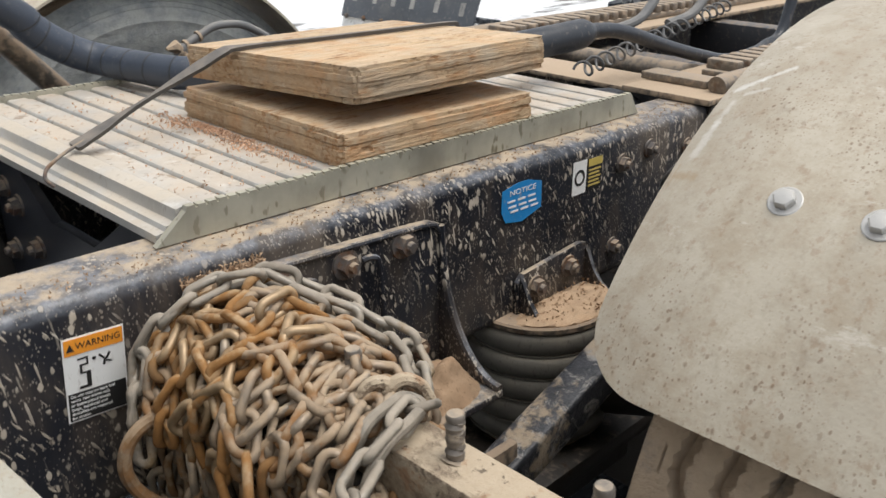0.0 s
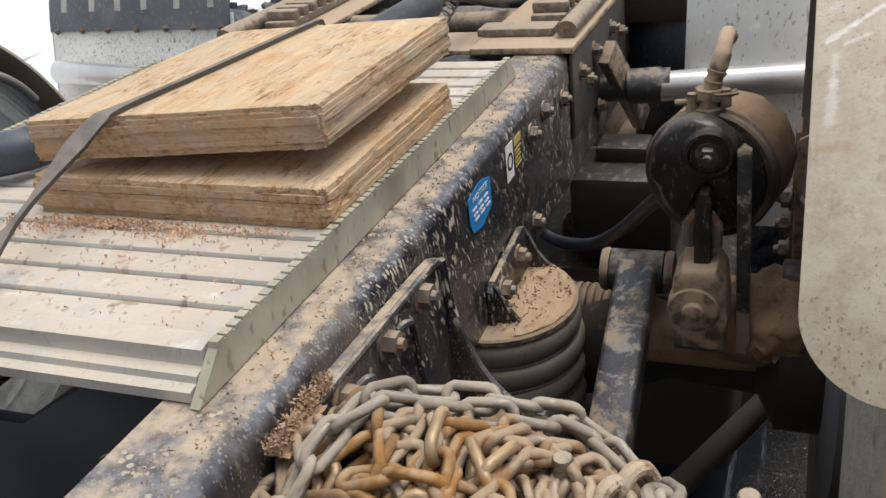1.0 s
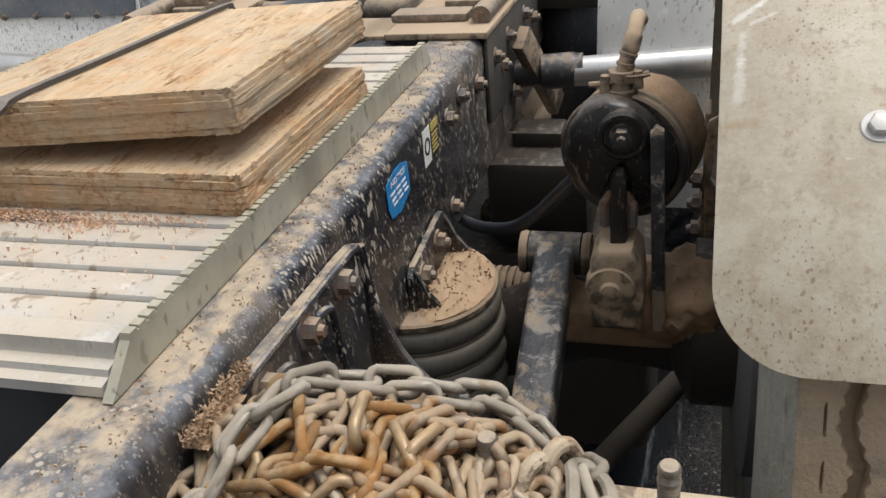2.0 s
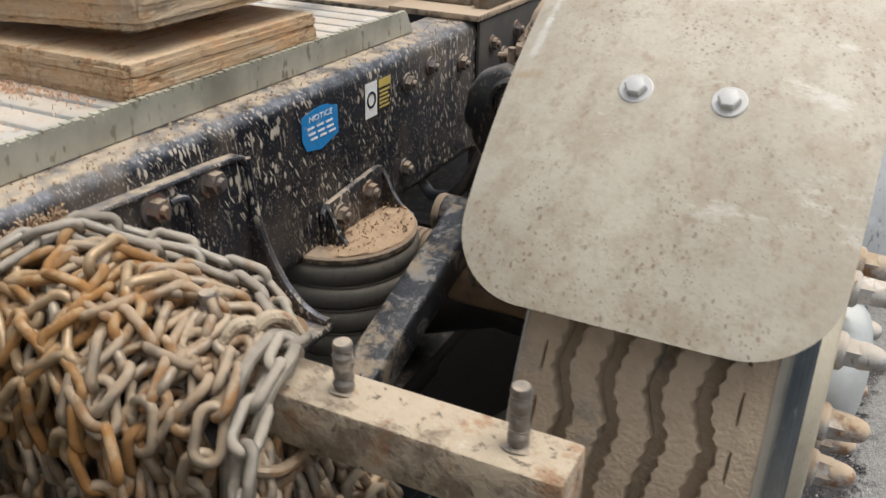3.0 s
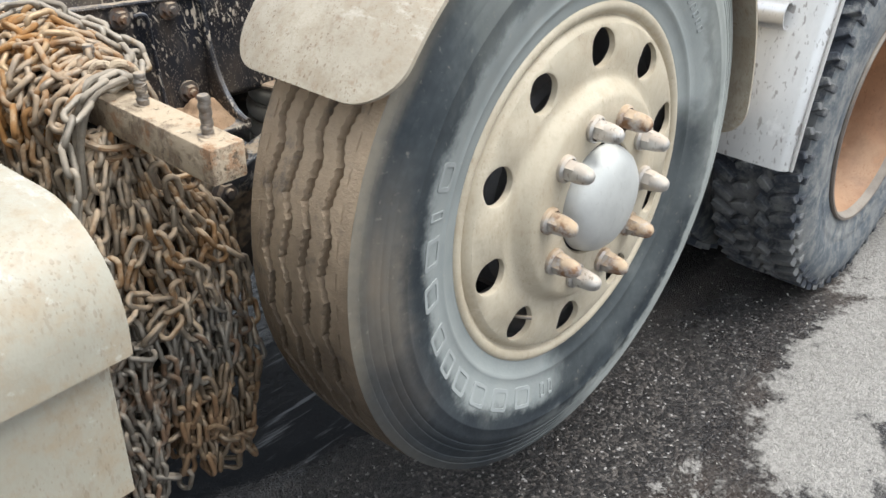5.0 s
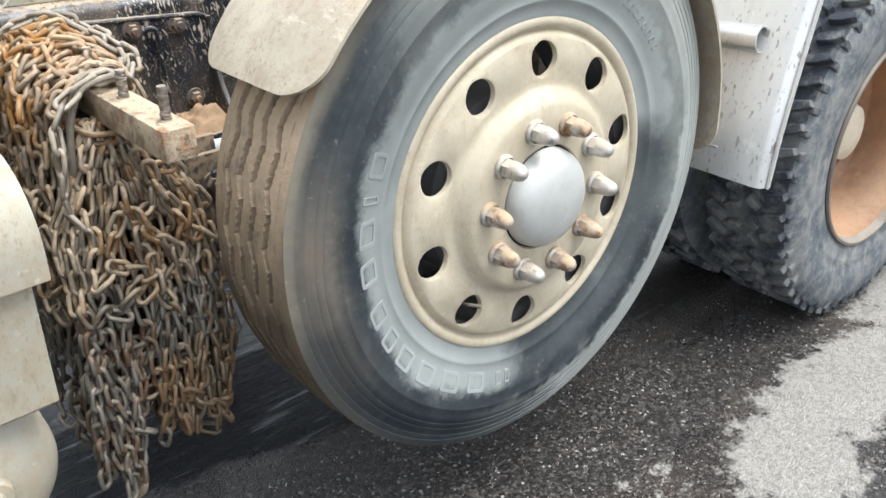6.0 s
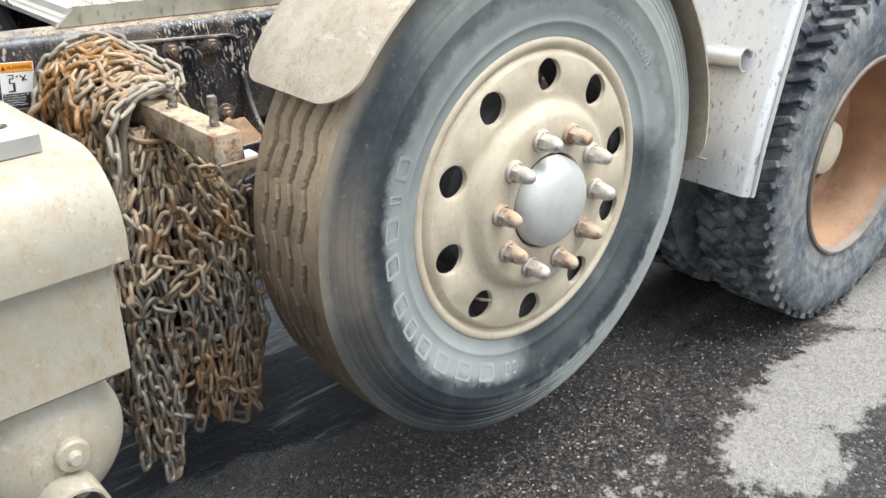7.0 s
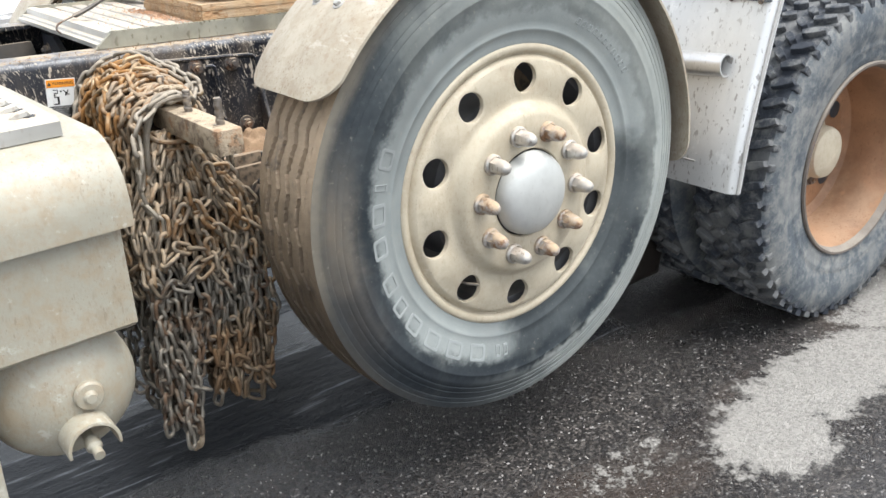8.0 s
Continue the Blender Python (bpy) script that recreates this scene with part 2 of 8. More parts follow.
def mud_bar():
    """Steel under uneven layers of dried mud: tan crust, brown wet mud, pale scrapes and rust."""
    m = Nodes("muddy_steel_bar")
    c = m.mix(m.noise(m.pos, 120, 5), (0.17, 0.125, 0.085), (0.27, 0.20, 0.14))
    crust = m.step(m.math("ADD", m.noise(m.pos, 24, 7, 0.68), m.math("MULTIPLY", m.up(), 0.10)), 0.40, 0.56)
    c = m.mix(m.math("MULTIPLY", crust, 0.9), c, m.mix(m.noise(m.pos, 90, 5, 0.7), (0.40, 0.315, 0.215), (0.52, 0.43, 0.32)))
    rust = m.step(m.noise(m.scaled(m.pos, at=(4, 2, 6)), 20, 6, 0.7), 0.54, 0.64)
    c = m.mix(m.math("MULTIPLY", rust, 0.65), c, m.mix(m.noise(m.pos, 60, 4), (0.36, 0.185, 0.085), (0.24, 0.12, 0.06)))
    pits = m.step(m.noise(m.scaled(m.pos, at=(1, 7, 3)), 85, 4, 0.65), 0.60, 0.68)
    c = m.mix(m.math("MULTIPLY", pits, 0.75), c, (0.09, 0.068, 0.05))
    pale = m.step(m.noise(m.scaled(m.pos, at=(9, 1, 2)), 45, 6, 0.72), 0.60, 0.70)
    c = m.mix(m.math("MULTIPLY", pale, 0.6), c, (0.60, 0.54, 0.46))
    h = m.math("ADD", m.math("MULTIPLY", crust, 0.8), m.math("SUBTRACT", m.noise(m.pos, 70, 6, 0.7), m.math("MULTIPLY", pits, 0.4)))
    return m.done(c, m.step(crust, 0, 1, 0.55, 0.9), 0, h, 0.004, 0.8, spec=0.35)


def timber(name, tint=1.0, edge=False):
    m = Nodes(name)
    along = m.scaled(m.pos, (7, 90, 220) if edge else (9, 75, 60), (0, 0, -8))
    n = m.noise(along, 1.0, 6, 0.6, 0.6)
    big = m.noise(m.pos, 9, 4)
    a = (0.43 * tint, 0.285 * tint, 0.165 * tint) if edge else (0.50 * tint, 0.345 * tint, 0.195 * tint)
    b = (0.58 * tint, 0.43 * tint, 0.275 * tint) if edge else (0.64 * tint, 0.485 * tint, 0.33 * tint)
    c = m.mix(m.step(n, 0.2, 0.8), a, b)
    c = m.mix(m.step(m.rand(), 0, 1, 0.0, 0.30), c, (0.34, 0.215, 0.115))
    fibre = m.noise(m.scaled(m.pos, (5, 26, 26), (0, 0, -8)), 2.0, 7, 0.7, 1.2)
    c = m.mix(m.step(fibre, 0.52, 0.70, 0, 0.6), c, tuple(x * 0.70 for x in a))
    c = m.mix(m.step(m.noise(m.pos, 16, 5, 0.6), 0.5, 0.66, 0, 0.45), c, (0.56, 0.30, 0.14))
    c = m.mix(m.step(big, 0.56, 0.72, 0, 0.5), c, (0.50, 0.30, 0.15))
    c = m.mix(m.step(m.noise(m.scaled(m.pos, (22, 14, 230) if edge else (5, 60, 60)), 1.5 if edge else 2.4, 5), 0.64, 0.70, 0, 0.85), c, (0.11, 0.07, 0.04))
    c = m.mix(m.step(m.noise(m.scaled(m.pos, at=(1, 5, 2)), 70, 4, 0.6), 0.60, 0.68, 0, 0.65), c, (0.30, 0.17, 0.09))
    c = m.mix(m.step(m.noise(m.pos, 23, 5), 0.5, 0.72, 0, 0.55), c, (0.52, 0.43, 0.32))
    # grey weathering, and splintered patches with torn brown fibres
    c = m.mix(m.step(m.noise(m.scaled(m.pos, (1, 2, 2), at=(8, 2, 3)), 6, 5, 0.6), 0.46, 0.64, 0, 0.45), c, (0.40, 0.335, 0.255))
    torn = m.math("MULTIPLY", m.step(m.noise(m.scaled(m.pos, at=(3, 9, 4)), 11, 4, 0.6), 0.50, 0.62), m.step(m.noise(m.scaled(m.pos, (26, 90, 90), (0, 0, -14)), 1.6, 5, 0.7), 0.50, 0.58))
    c = m.mix(m.math("MULTIPLY", torn, 0.75), c, m.mix(m.noise(m.pos, 45, 3), (0.16, 0.085, 0.04), (0.46, 0.23, 0.095)))
    return m.done(c, 0.9, 0, m.math("ADD", m.math("ADD", m.math("MULTIPLY", n, 0.6), fibre), m.math("MULTIPLY", m.noise(m.pos, 180, 5), 0.4)), 0.005, 0.9, spec=0.25)


def rubber_side():
    """Sidewall: black rubber in grey-blue washes, pale dust round the bead, brushed marks, darker lower left."""
    m = Nodes("sidewall_rubber")
    p = m.split(m.scaled(m.pos, at=(0, 0, -0.748)))
    r = m.math("SQRT", m.math("ADD", m.math("MULTIPLY", p[0], p[0]), m.math("MULTIPLY", p[2], p[2])))
    wob = m.math("MULTIPLY", m.math("SUBTRACT", m.noise(m.pos, 7, 6, 0.7), 0.5), 0.11)
    n = m.noise(m.pos, 4, 5, 0.6)
    swirl = m.noise(m.scaled(m.pos, (1, 1, 1), at=(1.7, 0, 0.4)), 2.3, 3, 0.5)
    c = m.mix(m.step(n, 0.35, 0.68), (0.016, 0.022, 0.027), (0.046, 0.055, 0.060))
    teeth = m.math("MULTIPLY", m.math("SUBTRACT", m.noise(m.pos, 42, 4, 0.7), 0.5), 0.03)
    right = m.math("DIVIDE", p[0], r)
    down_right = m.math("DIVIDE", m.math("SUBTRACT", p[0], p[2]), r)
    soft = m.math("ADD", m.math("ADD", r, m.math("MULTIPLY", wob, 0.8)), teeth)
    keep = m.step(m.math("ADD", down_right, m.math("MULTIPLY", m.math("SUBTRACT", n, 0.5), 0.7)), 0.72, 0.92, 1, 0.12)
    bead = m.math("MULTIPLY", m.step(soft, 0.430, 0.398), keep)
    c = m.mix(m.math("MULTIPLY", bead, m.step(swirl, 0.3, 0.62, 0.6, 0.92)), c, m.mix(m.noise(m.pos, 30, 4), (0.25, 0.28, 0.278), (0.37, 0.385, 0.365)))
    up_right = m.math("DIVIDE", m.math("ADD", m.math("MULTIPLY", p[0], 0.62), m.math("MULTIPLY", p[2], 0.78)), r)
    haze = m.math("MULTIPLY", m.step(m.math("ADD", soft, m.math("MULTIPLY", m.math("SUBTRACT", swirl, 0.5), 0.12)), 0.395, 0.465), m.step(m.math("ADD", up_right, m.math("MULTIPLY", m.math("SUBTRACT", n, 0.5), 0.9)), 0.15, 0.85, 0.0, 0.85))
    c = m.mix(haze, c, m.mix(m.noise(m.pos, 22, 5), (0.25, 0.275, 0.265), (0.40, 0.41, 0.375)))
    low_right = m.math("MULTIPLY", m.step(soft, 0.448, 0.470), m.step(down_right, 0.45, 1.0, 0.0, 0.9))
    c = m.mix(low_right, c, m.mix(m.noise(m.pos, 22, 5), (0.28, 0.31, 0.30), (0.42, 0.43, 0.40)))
    smear = m.math("MULTIPLY", m.step(m.noise(m.scaled(m.pos, (1, 1, 0.5), (0, 30, 0), (6, 0, 2)), 5.5, 6, 0.65), 0.50, 0.66), m.step(soft, 0.40, 0.43))
    c = m.mix(m.math("MULTIPLY", smear, 0.38), c, (0.20, 0.21, 0.195))
    rim_dust = m.step(m.math("ADD", r, m.math("MULTIPLY", wob, 0.3)), 0.508, 0.541, 0, 0.85)
    rim_dust = m.math("MULTIPLY", rim_dust, m.step(m.math("ADD", right, m.math("MULTIPLY", m.math("SUBTRACT", n, 0.5), 0.6)), -0.45, -0.85, 0.12, 1.0))
    c = m.mix(rim_dust, c, m.mix(m.noise(m.pos, 40, 5), (0.16, 0.145, 0.12), (0.27, 0.235, 0.18)))
    left = m.math("MULTIPLY", m.step(m.math("ADD", right, m.math("MULTIPLY", m.math("SUBTRACT", n, 0.5), 0.8)), -0.55, -0.9), m.math("MULTIPLY", m.math("MULTIPLY", m.step(soft, 0.43, 0.49), m.step(r, 0.53, 0.505)), m.math("MULTIPLY", m.step(m.math("DIVIDE", p[2], r), 0.5, 0.05), m.step(m.math("DIVIDE", p[2], r), -0.75, -0.35))))
    c = m.mix(m.math("MULTIPLY", left, 0.8), c, m.mix(m.noise(m.scaled(m.pos, (1, 1, 0.4)), 24, 5), (0.25, 0.20, 0.145), (0.11, 0.11, 0.105)))
    cloud = m.step(m.noise(m.scaled(m.pos, at=(3.3, 0, 1)), 6.5, 5), 0.55, 0.70)
    c = m.mix(m.math("MULTIPLY", cloud, 0.18), c, (0.33, 0.34, 0.31))
    c = m.mix(m.step(m.noise(m.pos, 95, 4), 0.62, 0.8, 0, 0.35), c, (0.4, 0.36, 0.29))
    # lower left of the wall mixed towards blue-black, in colour alone
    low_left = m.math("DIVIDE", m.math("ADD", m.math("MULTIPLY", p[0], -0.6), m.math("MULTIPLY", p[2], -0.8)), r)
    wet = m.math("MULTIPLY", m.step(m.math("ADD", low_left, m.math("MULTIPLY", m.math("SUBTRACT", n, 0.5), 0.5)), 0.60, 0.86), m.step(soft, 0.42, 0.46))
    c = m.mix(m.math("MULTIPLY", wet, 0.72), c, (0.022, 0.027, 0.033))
    rub = m.step(m.noise(m.scaled(m.pos, (1, 1, 1)), 60, 2), 0.4, 0.8, 0.0, 0.08)
    c = m.mix(rub, c, (0.16, 0.18, 0.19))
    return m.done(c, m.step(n, 0.3, 0.7, 0.6, 0.8), 0, m.noise(m.pos, 130, 5), 0.0008, spec=0.28)


def rubber_tread(name, base=(0.085, 0.08, 0.075), dust=0.8, dust_col=(0.31, 0.25, 0.187), washed=False):
    m = Nodes(name)
    n = m.noise(m.pos, 22, 6, 0.7)
    c = m.mix(m.noise(m.pos, 130, 4), base, tuple(x * 1.8 for x in base))
    c = m.mix(m.step(m.noise(m.scaled(m.pos, at=(5, 2, 2)), 9, 5, 0.65), 0.45, 0.62, 0, 0.6), c, tuple(0.9 * (x + 0.06) for x in dust_col))
    d = m.step(m.math("ADD", n, m.math("MULTIPLY", m.noise(m.pos, 5, 3), 0.35)), 0.78 - 0.45 * dust, 1.02 - 0.4 * dust)
    c = m.mix(m.math("MULTIPLY", d, 0.9), c, m.mix(m.noise(m.pos, 70, 5), dust_col, tuple(x * 1.5 for x in dust_col)))
    rough = 0.85
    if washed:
        # towards the ground: wet gloss from spray, and shade put into the colour
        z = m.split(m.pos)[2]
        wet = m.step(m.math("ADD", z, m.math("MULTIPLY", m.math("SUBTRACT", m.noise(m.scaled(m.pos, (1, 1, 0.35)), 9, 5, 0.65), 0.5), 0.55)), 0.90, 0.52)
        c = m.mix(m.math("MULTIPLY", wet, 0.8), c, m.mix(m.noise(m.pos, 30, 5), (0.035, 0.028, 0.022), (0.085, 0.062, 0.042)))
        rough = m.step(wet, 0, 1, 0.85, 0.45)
    return m.done(c, rough, 0, m.math("ADD", m.noise(m.pos, 240, 5), m.noise(m.pos, 60, 4)), 0.003, spec=0.25)


def asphalt():
    m = Nodes("wet_asphalt")
    p = m.split(m.pos)
    stones = m.cells(m.pos, 140, out=1)
    sc = m.split(stones)
    edge = m.cells(m.pos, 140, "DISTANCE_TO_EDGE")
    tone = m.math("POWER", sc[0], 2.6)
    c = m.mix(tone, (0.012, 0.0105, 0.010), (0.15, 0.132, 0.118))
    c = m.mix(m.step(sc[1], 0.95, 0.99), c, (0.38, 0.36, 0.34))
    c = m.mix(m.step(edge, 0.0, 0.06, 1, 0), c, (0.012, 0.011, 0.011))
    wetness = m.noise(m.pos, 1.7, 5, 0.6)
    c = m.mix(m.step(wetness, 0.4, 0.6, 0.0, 0.45), c, (0.03, 0.027, 0.027))
    brown = m.step(m.noise(m.scaled(m.pos, (0.5, 1.2, 1)), 2.2, 4), 0.5, 0.65, 0, 0.35)
    c = m.mix(brown, c, (0.085, 0.06, 0.045))
    # dry, pale crust away from the wheels: a few broken patches
    wob = m.math("ADD", m.math("MULTIPLY", m.math("SUBTRACT", m.noise(m.pos, 13, 8, 0.7), 0.5), 1.7), m.math("MULTIPLY", m.math("SUBTRACT", m.noise(m.pos, 38, 5, 0.7), 0.5), 1.0))
    crust = None
    for bx, by, rx, ry in ((0.98, -0.20, 0.50, 0.155), (0.56, -0.27, 0.19, 0.15), (1.75, -0.10, 0.5, 0.18), (0.20, -0.10, 0.16, 0.07), (-0.1, -0.27, 0.14, 0.07), (1.9, -0.9, 0.9, 0.3), (0.6, -1.1, 0.5, 0.25), (3.4, -0.5, 1.0, 0.5)):
        q = m.split(m.scaled(m.pos, (1 / rx, 1 / ry, 0), (0, 0, 0), (-bx / rx, -by / ry, 0)))
        d = m.math("SQRT", m.math("ADD", m.math("MULTIPLY", q[0], q[0]), m.math("MULTIPLY", q[1], q[1])))
        one = m.step(m.math("ADD", d, wob), 1.12, 0.82)
        if rx < 0.18:
            one = m.math("MULTIPLY", one, m.step(m.noise(m.scaled(m.pos, at=(bx, 5, 0)), 21, 7, 0.75), 0.50, 0.56))
        crust = one if crust is None else m.math("MAXIMUM", crust, one)
    damp = m.step(m.math("ADD", m.math("MULTIPLY", p[1], -1.0), m.math("MULTIPLY", wob, 0.5)), 0.28, 0.6, 0, 0.15)
    c = m.mix(damp, c, m.mix(m.noise(m.pos, 40, 5), (0.10, 0.10, 0.11), (0.20, 0.195, 0.20)))
    pale = m.mix(m.noise(m.pos, 60, 6, 0.7), (0.26, 0.25, 0.232), (0.44, 0.42, 0.39))
    pale = m.mix(m.step(sc[0], 0.1, 0.5, 0.45, 0.0), pale, (0.16, 0.15, 0.14))
    c = m.mix(m.math("MULTIPLY", crust, 0.92), c, pale)
    # snow and bright dry ground behind the truck
    far = m.step(m.math("ADD", p[1], m.math("MULTIPLY", m.noise(m.pos, 0.8, 3), 0.8)), 3.0, 3.25)
    bare = m.step(m.noise(m.scaled(m.pos, (0.5, 1.3, 1)), 0.55, 6, 0.62), 0.54, 0.60)
    snow = m.mix(bare, m.mix(m.noise(m.pos, 6, 4), (0.80, 0.81, 0.82), (0.9, 0.9, 0.9)), (0.2, 0.19, 0.18))
    c = m.mix(far, c, snow)
    wetr = m.step(wetness, 0.35, 0.65, 0.55, 0.16)
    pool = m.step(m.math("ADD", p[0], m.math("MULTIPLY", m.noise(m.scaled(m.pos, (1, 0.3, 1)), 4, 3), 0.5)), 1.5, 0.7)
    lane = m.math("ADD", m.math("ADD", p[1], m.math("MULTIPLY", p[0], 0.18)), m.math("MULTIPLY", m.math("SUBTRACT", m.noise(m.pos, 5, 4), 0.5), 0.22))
    # ground below the truck darkened by half: its shade put into the colour
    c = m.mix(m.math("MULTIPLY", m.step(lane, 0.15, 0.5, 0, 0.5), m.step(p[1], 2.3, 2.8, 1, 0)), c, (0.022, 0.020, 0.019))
    # wet pool under the truck; its near-black also carries the shade there
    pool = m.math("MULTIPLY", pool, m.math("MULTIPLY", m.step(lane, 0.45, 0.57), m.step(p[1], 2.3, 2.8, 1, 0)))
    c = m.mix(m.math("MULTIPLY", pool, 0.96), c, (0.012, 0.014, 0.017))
    rough = m.math("MAXIMUM", m.math("MULTIPLY", m.math("MAXIMUM", crust, far), 0.9), m.math("MULTIPLY", wetr, m.step(pool, 0, 1, 1, 0.5)))
    h = m.math("ADD", m.math("MULTIPLY", m.step(edge, 0, 0.25), 0.6), m.math("MULTIPLY", sc[2], 0.5))
    ripples = m.noise(m.scaled(m.pos, (3, 16, 1), (0, 0, 24)), 1.6, 4, 0.6)
    # light reflected in the pool, painted as pale streaks
    glint_streaks = m.step(m.noise(m.scaled(m.pos, (2.2, 26, 1), (0, 0, 24), (1, 3, 0)), 1.5, 5, 0.6), 0.56, 0.68, 0, 0.6)
    c = m.mix(m.math("MULTIPLY", glint_streaks, pool), c, (0.24, 0.25, 0.27))
    h = m.math("ADD", m.math("MULTIPLY", h, m.step(pool, 0, 1, 1, 0.12)), m.math("MULTIPLY", m.math("MULTIPLY", ripples, pool), 0.9))
    h = m.math("ADD", h, m.math("MULTIPLY", crust, 0.8))
    return m.done(c, rough, 0, h, 0.006, 0.8, spec=m.step(pool, 0, 1, 0.45, 0.12))


# scrapes on the near fender: x, y at both ends, half width, colour, cover
SCRAPES = (
    (-0.266, 0.377, -0.256, 0.356, 0.0042, (0.66, 0.64, 0.59), 0.85),
    (-0.256, 0.356, -0.240, 0.333, 0.0036, (0.66, 0.64, 0.59), 0.80),
    (-0.275, 0.362, -0.270, 0.342, 0.0028, (0.66, 0.64, 0.59), 0.50),
    (-0.284, 0.370, -0.313, 0.371, 0.0045, (0.66, 0.64, 0.59), 0.50),
    (-0.313, 0.371, -0.343, 0.372, 0.0060, (0.66, 0.64, 0.59), 0.55),
    (-0.362, 0.380, -0.367, 0.358, 0.0045, (0.33, 0.24, 0.14), 0.70),
    (-0.352, 0.382, -0.371, 0.382, 0.0020, (0.33, 0.24, 0.14), 0.50),
)

